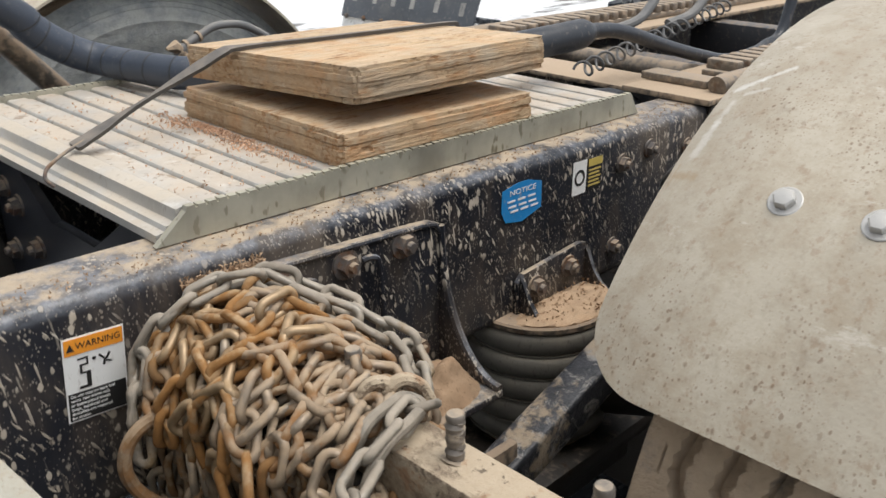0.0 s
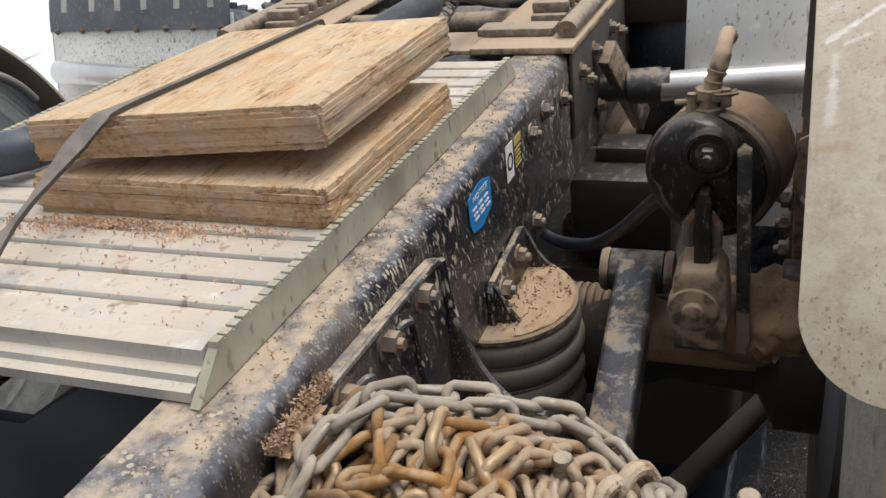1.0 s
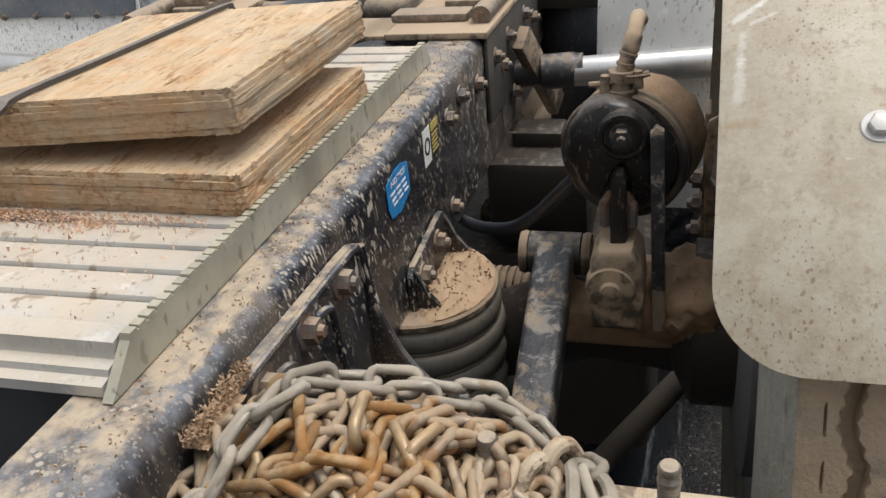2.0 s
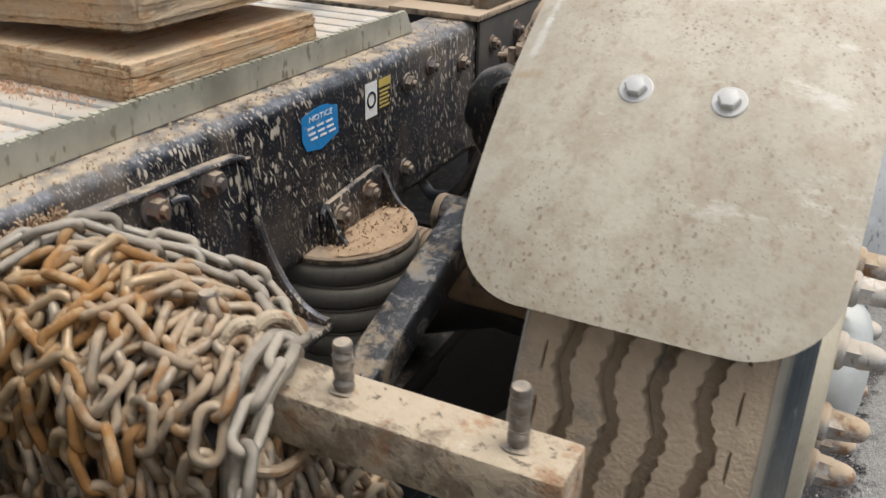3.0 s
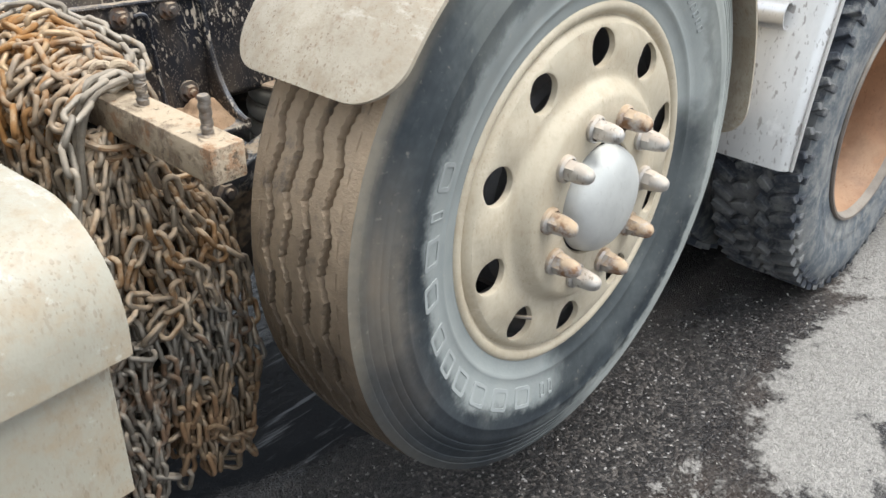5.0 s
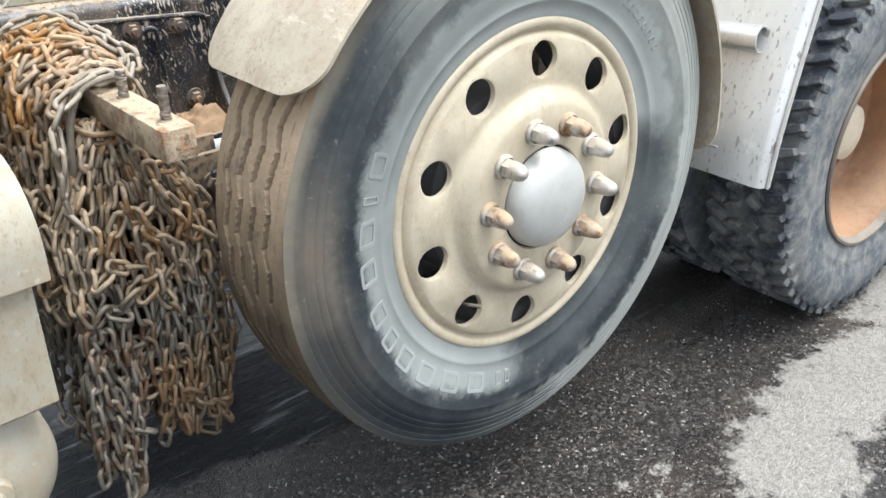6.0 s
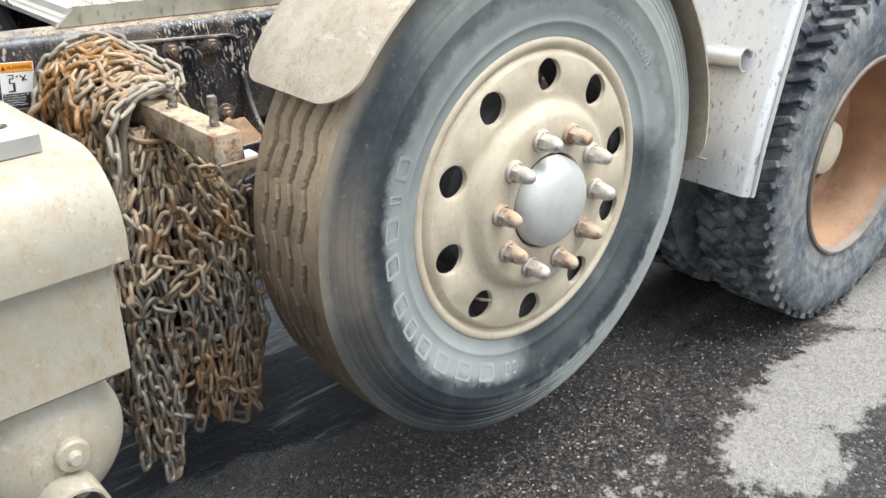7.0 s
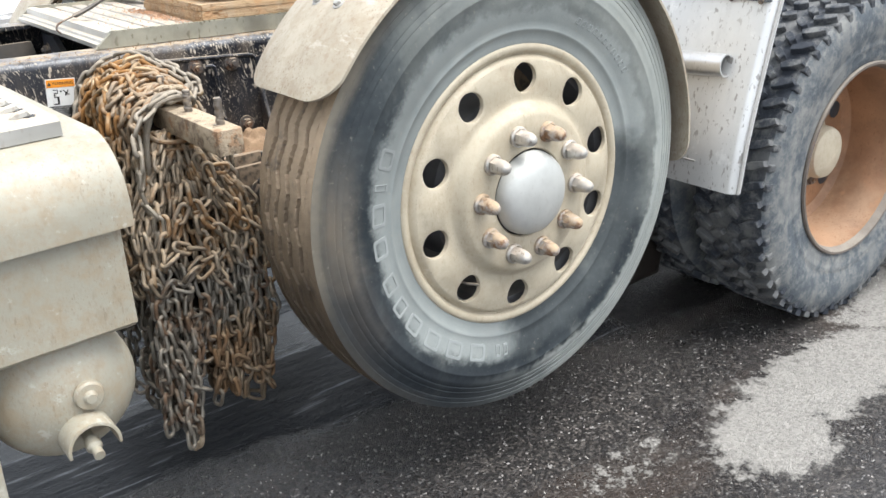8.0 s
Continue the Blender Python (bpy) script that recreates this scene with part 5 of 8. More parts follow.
def build_chains():
    heap = thing("tyre_chains", "dusty, rusty and grey tyre chains heaped over the hanger bar", "chains")
    top_links, rest = [], []
    # strands that hang over the bar, to both sides
    for k in range(38):
        y = 0.500 + 0.28 * (k % 19) / 18 + rnd(-0.010, 0.010)
        layer = (1.0, 0.62)[k // 19] + rnd(-0.12, 0.02)
        top = 1.006 + (heap_top(y) - 1.002) * layer
        wide = 0.040 + 0.068 * layer * (0.8 + 0.2 * math.sin(y * 23))
        low_r = (0.29 if k % 4 == 0 else 0.43) + 0.25 * max(0, (y - 0.55) / 0.23) + rnd(0, 0.2)
        low_l = (0.25 if k % 3 == 0 else 0.36) + 0.22 * max(0, (y - 0.55) / 0.23) + rnd(0, 0.22)
        drift_r, drift_l = rnd(-0.02, 0.02), rnd(-0.03, 0.03)
        reach_r, reach_l = rnd(0.02, 0.045) * (0.4 + 0.6 * layer), rnd(0.0, 0.035)
        pts = []
        for z in np.linspace(low_r, 0.93, 10):
            u = (0.93 - z) / 0.6
            pts.append((-0.640 + (wide * 0.72 * (1 - 0.2 * u) + reach_r * 1.5 * min(1, 2.2 * u)) * max(0.0, 1 - 0.95 * max(0, 0.58 - z) / 0.25) + 0.010 * math.sin(u * 9 + k), y - (0.07 + drift_r) * min(1, 1.6 * max(0, u - 0.2)) * (0.8 - y) / 0.33 + 0.012 * math.sin(u * 7 + 2 * k), z))
        for a in (25, 45, 65, 90, 115, 135, 155):
            pts.append((-0.640 + wide * (0.72 if a < 90 else 1.08) * math.cos(radians(a)), y + rnd(-0.02, 0.02), 0.935 + (top - 0.935) * math.sin(radians(a)) ** 0.85 + rnd(-0.005, 0.005)))
        for z in np.linspace(0.93, low_l, 11):
            u = (0.93 - z) / 0.7
            pts.append((-0.640 - wide * (1 - 0.2 * u) - reach_l * min(1, 2 * u) + 0.010 * math.sin(u * 9 + k), y - (0.09 + drift_l) * min(1, 1.4 * u) * (0.8 - y) / 0.33 + 0.014 * math.sin(u * 8 + k), z))
        for m in link_line(bend(pts, 4)):
            (top_links if (m.translation.z > 0.935 and layer > 0.9) else rest).append(m)
    # loose strands that cross the heap
    for k in range(15):
        y, ang = rnd(0.52, 0.76), rnd(30, 165)
        dy, da = rnd(-0.03, 0.03), rnd(-24, 24)
        pts = []
        for j in range(9):
            t = heap_top(y)
            pts.append((-0.640 + (0.08 if ang < 90 else 0.115) * math.cos(radians(ang)), y, 0.93 + (t + 0.012 - 0.93) * math.sin(radians(ang)) ** 0.85 + rnd(-0.003, 0.003)))
            y = min(0.775, max(0.515, y + dy + rnd(-0.008, 0.008)))
            ang = min(172, max(8, ang + da))
        top_links += link_line(bend(pts, 4))
    # one newer grey strand wrapped round the near end of the heap
    wrap = [(-0.640 + (0.07 if a < 90 else 0.10) * math.cos(radians(a)), 0.500 - 0.0004 * a, 0.94 + 0.078 * math.sin(radians(a))) for a in range(0, 181, 15)]
    wrap = wrap[4:] + [(-0.745, 0.42, 0.88), (-0.745, 0.43, 0.82), (-0.73, 0.41, 0.77), (-0.74, 0.44, 0.70)]
    grey = link_line(bend(wrap, 4))
    # two grey strands along the crest and down the near end
    for dx, dz in ((0.0, 0.010), (0.026, 0.004)):
        line = [(-0.765, 0.72, 0.93), (-0.745, 0.745, 1.0), (-0.695, 0.735, 1.055), (-0.64 + dx, 0.705, 1.066 + dz), (-0.60 + dx, 0.66, 1.046 + dz), (-0.578 + dx, 0.61, 1.030 + dz), (-0.570 + dx, 0.56, 1.012 + dz), (-0.578 + dx * 0.5, 0.520, 0.998 + dz), (-0.592 + dx * 0.3, 0.497, 0.988 + dz)]
        grey += link_line(bend(line, 4))
    # short strands caught across the faces of the bundle
    for k in range(64):
        face = k % 3
        z = rnd(0.36, 0.90)
        u, du = rnd(0, 0.8), rnd(0.03, 0.11) * (1 if k % 2 else -1)
        dz = rnd(-0.045, 0.02)
        pts = []
        for j in range(rnd_int(4, 8)):
            if face == 0:
                pts.append((-0.640 - 0.125 - 0.014 * math.sin(5 * u + k), 0.40 + 0.36 * u, z))
            elif face == 1:
                pts.append((-0.640 + (0.122 + 0.014 * math.sin(5 * u + k)) * (1 - 1.2 * max(0, 0.5 - z)), 0.40 + 0.34 * u, z))
            else:
                pts.append((-0.765 + 0.265 * u, 0.392 + 0.012 * math.sin(4 * u + k) + 0.05 * max(0, z - 0.7), z))
            u = min(1.0, max(0.0, u + du * rnd(0.3, 1.3)))
            z = min(0.86, z + dz + rnd(-0.03, 0.015))
            if z < 0.29 and j > 1:
                break
            if face == 1 and z > 0.74:
                u = max(u, 0.3)
        rest += link_line(bend(pts, 4))
    # strands that close the bundle's near side, under the bar: two tails with a gap between them
    for k in range(26):
        x = -0.780 + 0.275 * k / 25 + rnd(-0.008, 0.008)
        low = rnd(0.23, 0.33) if x < -0.705 else rnd(0.40, 0.50) if x < -0.665 else rnd(0.27, 0.42) if x < -0.54 else rnd(0.42, 0.55)
        pts = []
        for j, z in enumerate(np.linspace(0.925, low, 12)):
            u = (0.93 - z) / 0.6
            pts.append((-0.64 + (x + 0.64) * min(1, 0.35 + 2.4 * u) - 0.10 * max(0, 0.45 - z) * (x > -0.66) + 0.012 * math.sin(4 * u + k), 0.475 - 0.075 * min(1, 1.8 * u) + 0.014 * math.sin(6 * u + 2 * k), z))
        rest += link_line(bend(pts, 4))
    # loops and a hook at the lower ends
    for k in range(16):
        y, z = rnd(0.40, 0.56), rnd(0.27, 0.40)
        x = (-0.75 + rnd(-0.03, 0.03)) if k % 2 else (-0.59 + rnd(-0.03, 0.03))
        w, h = rnd(0.016, 0.04), rnd(0.06, 0.14)
        pts = [(x, y + w, z + h), (x, y + w * 0.95, z + h * 0.5), (x, y + w * 0.7, z + 0.012), (x, y, z), (x, y - w * 0.7, z + 0.012), (x, y - w * 0.95, z + h * 0.5), (x, y - w, z + h)]
        turn = Matrix.Translation((x, y, 0)) @ pose(0, 0, 0, 0, 0, rnd(-60, 60)) @ Matrix.Translation((-x, -y, 0))
        rest += link_line(bend([turn @ Vector(p) for p in pts], 4))
    random.shuffle(top_links)
    for i, m in enumerate(top_links[:270]):
        p = m.translation
        hot = (p - Vector((-0.69, 0.665, 1.03))).length + 0.05 * noise.noise(p * 22) < 0.085 or noise.noise(p * 14 + Vector((3, 1, 0))) > 0.38
        share("chain_link", LINKS[(3 if hot else 0) + (i % 4 == 0)], heap, m)
    for m in grey[:70]:
        share("chain_link", LINKS[2], heap, m)
    rest += top_links[270:]
    # long loop of plain rod thrown over the bar, and short bent rods below it
    bm = bmesh.new()
    tube(bm, bend([(-0.612, 0.470, 1.012), (-0.640, 0.455, 1.019), (-0.682, 0.449, 1.008), (-0.707, 0.452, 0.955), (-0.716, 0.455, 0.88), (-0.712, 0.468, 0.855), (-0.708, 0.480, 0.88), (-0.699, 0.480, 0.955), (-0.676, 0.478, 1.014), (-0.638, 0.482, 1.024), (-0.618, 0.486, 1.020), (-0.608, 0.478, 1.014), (-0.612, 0.470, 1.012)], 5), 0.0058, 9)
    part("rod_loop", bm, "link_grey", heap, "long grey rod loop over the bar")
    for k in range(4):
        bm = bmesh.new()
        z, y = 0.938 - 0.018 * k, 0.452 + 0.006 * k
        tube(bm, bend([(-0.700 + 0.006 * k, y + 0.05, z + 0.012), (-0.690 + 0.005 * k, y + 0.012, z), (-0.668, y - 0.004, z - 0.008), (-0.625 + 0.004 * k, y, z - 0.012), (-0.605, y + 0.02, z - 0.010)], 5), 0.0052, 8)
        part("bent_rod", bm, "link", heap, "rusty bent rod under the bar")
    # the joined mass
    src = link_mesh(0.053, 0.0315, 0.0049, 0.0, "link_rest", 12, 6)
    v0 = np.array([v.co for v in src.vertices])
    f0 = np.array([p.vertices[:] for p in src.polygons])
    allv = []
    for i, m in enumerate(rest):
        a = np.array(m)
        allv.append(v0 @ a[:3, :3].T + a[:3, 3])
    def zone(p):
        """0: dusty, 1: darker and less dusty low down, 2: brown rust on the tail beside the tyre."""
        if p.z + 0.10 * noise.noise(p * 9) >= 0.62:
            return 0
        return 2 if p.x + 0.03 * noise.noise(p * 7) > -0.665 and p.z < 0.52 else 1
    for low, name, label, stuff in ((0, "chain_mass", "tangled hanging chain links, dusty grey and rust", "link_rest"), (1, "chain_end", "hanging lower chain ends, darker steel", "link_low"), (2, "chain_end", "hanging lower chain ends, brown with rust", "link_tail")):
        pick = [i for i, m in enumerate(rest) if zone(m.translation) == low]
        me = bpy.data.meshes.new(name)
        me.from_pydata(np.concatenate([allv[i] for i in pick]).tolist(), [], np.concatenate([f0 + k * len(v0) for k in range(len(pick))]).tolist())
        me.materials.append(MAT[stuff])
        me.shade_smooth()
        mass = new(name, me)
        mass.parent = heap
        tagged(mass, label, kind="stuff")
    # a thick hook on the far flank and cut rod ends beside the third stud
    bm = bmesh.new()
    tube(bm, bend([(-0.735, 0.700, 0.965), (-0.765, 0.704, 0.962), (-0.785, 0.708, 0.946), (-0.793, 0.710, 0.918), (-0.786, 0.708, 0.890), (-0.768, 0.700, 0.866), (-0.745, 0.694, 0.855)], 5), 0.0074, 10)
    part("hook", bm, "link", heap, "thick rusty hook on the heap's flank")
    for dx, dy in ((0.0, 0.0), (0.020, -0.014)):
        bm = bmesh.new()
        tube(bm, bend([(-0.648 + dx, 0.522 + dy, 0.998), (-0.640 + dx, 0.520 + dy, 1.019), (-0.628 + dx, 0.514 + dy, 1.028), (-0.614 + dx, 0.506 + dy, 1.020), (-0.606 + dx, 0.500 + dy, 1.000)], 5), 0.0070, 10)
        part("rod_end", bm, "bar", heap, "cut end of a thick bent rod")
    # flat end plate with a hole, hanging from the longest tail
    bm = bmesh.new()
    n = 24
    rings = []
    for y in (-0.003, 0.003):
        for rx, rz, ex in ((0.020, 0.040, 0.45), (0.009, 0.016, 0.9)):
            rings.append([(rx * math.copysign(abs(math.cos(2 * math.pi * k / n)) ** ex, math.cos(2 * math.pi * k / n)), y, rz * math.copysign(abs(math.sin(2 * math.pi * k / n)) ** ex, math.sin(2 * math.pi * k / n)) - (0.008 if rx < 0.01 else 0)) for k in range(n)])
    faces = [(a * n + k, a * n + (k + 1) % n, b * n + (k + 1) % n, b * n + k) for a, b in ((0, 1), (3, 2), (2, 0), (1, 3)) for k in range(n)]
    mesh_in(bm, [pose(-0.722, 0.425, 0.240, 0, 8, 25) @ Vector(p) for r in rings for p in r], faces)
    part("end_plate", bm, "bar", heap, "flat rusty end plate with a slot")
    # near-black core: the shade between the links as a solid block
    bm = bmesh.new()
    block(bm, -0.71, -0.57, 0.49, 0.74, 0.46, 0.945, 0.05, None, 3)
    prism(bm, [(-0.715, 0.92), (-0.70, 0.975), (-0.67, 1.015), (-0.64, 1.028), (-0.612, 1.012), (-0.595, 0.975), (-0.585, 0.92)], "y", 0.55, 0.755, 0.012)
    part("packed_chain", bm, "packed", heap, "near-black core that stands for the shade inside the bundle")
    return heap


build_chains()


# ---- lift axle wheel ----
def build_lift_tyre(wheel):
    """A rib tyre: wavy grooves round the tread, plain sidewalls."""
    yc = 0.207
    grooves = (-0.0615, -0.0205, 0.0205, 0.0615)
    waves = 34
    per = 14
    seg = waves * per
    cols = []

    def crown(y):
        return 0.549 - 0.55 * y * y
    cols.append((-0.107, None, crown(0.107)))
    for d, e in ((-0.0016, 0), (0.0, -1), (0.0016, 0)):
        cols.append((-0.085 + d, e, crown(0.085)))
    for k, g in enumerate(grooves):
        cols += [(g - 0.0082, k, crown(g)), (g - 0.0073, k, crown(g) - 0.0035), (g - 0.0058, k, crown(g) - 0.0175), (g + 0.0058, k, crown(g) - 0.0175), (g + 0.0073, k, crown(g) - 0.0035), (g + 0.0082, k, crown(g))]
        if k < 3:
            mid = (g + grooves[k + 1]) / 2
            cols.append((mid, None, crown(mid)))
    for d, e in ((-0.0016, 0), (0.0, -1), (0.0016, 0)):
        cols.append((0.085 + d, e, crown(0.085)))
    cols.append((0.107, None, crown(0.107)))
    verts = []
    for i in range(seg):
        a = 2 * math.pi * i / seg
        u = (i / per) % 1
        tri = (u / 0.62 * 2 - 1) if u < 0.62 else (1 - (u - 0.62) / 0.38 * 2)
        for c, (y, k, r) in enumerate(cols):
            yy = y
            if k in (0, -1) and abs(y) > 0.08:
                if k == -1 and i % 7 < 3:
                    r = r - 0.006
            elif k is not None:
                yy += 0.0066 * tri
                if r > crown(y) - 0.004:
                    yy += 0.0018 * (1 if i % 2 else -1) * (1 if y > grooves[k] else -1)
            rr = r + 0.0014 * noise.noise((math.cos(a) * 9, math.sin(a) * 9, y * 30)) + 0.0009 * noise.noise((math.cos(a) * 40, math.sin(a) * 40, y * 60))
            verts.append((rr * math.cos(a), yc + yy, HUB[1] + rr * math.sin(a)))
    n = len(cols)
    faces = [(i * n + j, i * n + j + 1, ((i + 1) % seg) * n + j + 1, ((i + 1) % seg) * n + j) for i in range(seg) for j in range(n - 1)]
    bm = bmesh.new()
    mesh_in(bm, verts, faces)
    tread = part("tread", bm, "tread", wheel, "ribbed tread with wavy grooves, caked with brown dust", smooth=28)
    prof = [(0.5433, -0.102), (0.536, -0.108), (0.531, -0.113), (0.5285, -0.1145), (0.5275, -0.1125), (0.5255, -0.1140), (0.524, -0.1165), (0.5165, -0.1195), (0.5155, -0.1175), (0.5135, -0.1190), (0.512, -0.1215), (0.507, -0.1245), (0.505, -0.1285), (0.499, -0.1335), (0.498, -0.1315), (0.496, -0.1330), (0.495, -0.1360), (0.486, -0.1410), (0.485, -0.1392), (0.483, -0.1405), (0.482, -0.1430), (0.470, -0.147), (0.455, -0.150), (0.4535, -0.1515), (0.4505, -0.1515), (0.449, -0.1505), (0.43, -0.1505), (0.412, -0.148),
            (0.395, -0.144), (0.378, -0.1385), (0.365, -0.1345), (0.362, -0.1355), (0.358, -0.1355), (0.355, -0.132), (0.345, -0.128), (0.335, -0.126), (0.326, -0.126), (0.318, -0.118)]
    # full shoulders; the bead seats on the rim
    prof = [(r, (-0.107 + (y + 0.102) * 0.515) if r > 0.4535 else y + 0.019) for r, y in prof]
    for name, s in (("outer_sidewall", 1), ("inner_sidewall", -1)):
        bm = bmesh.new()
        lathe(bm, [(r, yc + s * y) for r, y in prof], (0, 0, HUB[1]), "y", 128)
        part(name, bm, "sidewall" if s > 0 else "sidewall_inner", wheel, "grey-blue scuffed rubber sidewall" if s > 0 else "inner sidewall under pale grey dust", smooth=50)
    # plain raised blocks where the maker's lettering stands, and small bars over it
    def side_y(r):
        for (r0, y0), (r1, y1) in zip(prof, prof[1:]):
            if r1 <= r <= r0:
                return yc + y0 + (y1 - y0) * (r0 - r) / (r0 - r1)
        return yc + prof[-1][1]
    marks = [(157, 0.395, 0.040, 0.044), (165.5, 0.395, 0.040, 0.014), (174, 0.395, 0.040, 0.050), (184.5, 0.395, 0.040, 0.046), (197.5, 0.395, 0.040, 0.042), (206.5, 0.397, 0.040, 0.036),
             (215.5, 0.398, 0.040, 0.046), (226, 0.398, 0.040, 0.050), (237, 0.398, 0.040, 0.052), (248, 0.396, 0.040, 0.048), (257.5, 0.395, 0.028, 0.014), (261, 0.395, 0.028, 0.012)]
    marks += [(a, 0.398, 0.014, 0.011) for a in range(64, 33, -3)]
    for a, r, hgt, wid in marks:
        bm = bmesh.new()
        c, s = math.cos(radians(a)), math.sin(radians(a))
        out, inn = [], []
        n = 16
        for k in range(n):
            w = 2 * math.pi * (k + 0.5) / n
            ex = 0.28
            u = math.copysign(abs(math.cos(w)) ** ex, math.cos(w))
            v = math.copysign(abs(math.sin(w)) ** ex, math.sin(w))
            for dst, f in ((out, 1.0), (inn, 0.70)):
                rr, tt = r + v * hgt / 2 * f, u * wid / 2 * f
                dst.append((rr * c - tt * s, side_y(rr) - 0.0014, HUB[1] + rr * s + tt * c))
        base = [(x, y + 0.0035, z) for x, y, z in out]
        mesh_in(bm, base + out + inn + [(x, y + 0.0035, z) for x, y, z in inn],
                [(k, (k + 1) % n, n + (k + 1) % n, n + k) for k in range(n)] + [(n + k, n + (k + 1) % n, 2 * n + (k + 1) % n, 2 * n + k) for k in range(n)] + [(2 * n + k, 2 * n + (k + 1) % n, 3 * n + (k + 1) % n, 3 * n + k) for k in range(n)])
        part("raised_mark", bm, "mark", wheel, "pale raised rubber mark")


def disc_with_holes(bm, face_y, r0, r1, rh, hole, phase, back):
    """The ring of the wheel that carries ten round hand holes."""
    cz = HUB[1]

    def put(u, r, dy=0.0):
        return (r * math.cos(u), face_y(r) + dy, cz + r * math.sin(u))
    wa = radians(18) * rh
    corners = [math.atan2(v, u) % (2 * math.pi) for u in (wa, -wa) for v in (r1 - rh, r0 - rh)]
    turns = sorted([2 * math.pi * (j + 0.5) / 32 for j in range(32)] + corners)
    n = len(turns)
    for k in range(10):
        mid = radians(phase + 36 * k)
        rim, inn, deep = [], [], []
        for w in turns:
            du, dv = math.cos(w), math.sin(w)
            lim = min((radians(18) * rh) / abs(du), ((r1 - rh) if dv > 0 else (rh - r0)) / abs(dv))
            rim.append(put(mid + du * lim / rh, rh + dv * lim))
            inn.append(put(mid + du * hole / rh, rh + dv * hole, 0.002))
            deep.append(put(mid + du * (hole * 0.97) / rh, rh + dv * hole * 0.97, back))
        lip = [put(mid + math.cos(w) * (hole + 0.004) / rh, rh + math.sin(w) * (hole + 0.004)) for w in turns]
        mesh_in(bm, rim + lip + inn + deep, [(a * n + j, a * n + (j + 1) % n, (a + 1) * n + (j + 1) % n, (a + 1) * n + j) for a in range(3) for j in range(n)])


def nut_cover(bm):
    lathe(bm, [(0.0215, 0.004), (0.0235, 0.0), (0.0235, -0.006), (0.0205, -0.009), (0.0195, -0.010)], (0, 0, 0), "y", 24)
    n = 6
    prof = [(0.0195, -0.008), (0.0185, -0.024), (0.0175, -0.027)]
    rings = []
    for r, y in prof:
        rings.append([(r * math.cos(2 * math.pi * k / n), y, r * math.sin(2 * math.pi * k / n)) for k in range(n)])
    mesh_in(bm, rings[0] + rings[1] + rings[2], [(a * n + k, a * n + (k + 1) % n, (a + 1) * n + (k + 1) % n, (a + 1) * n + k) for a in range(2) for k in range(n)])
    lathe(bm, [(0.0172, -0.024), (0.0168, -0.032), (0.0150, -0.042), (0.0125, -0.049), (0.0085, -0.0535), (0.004, -0.0555), (0.0, -0.056)], (0, 0, 0), "y", 20)
    return bm


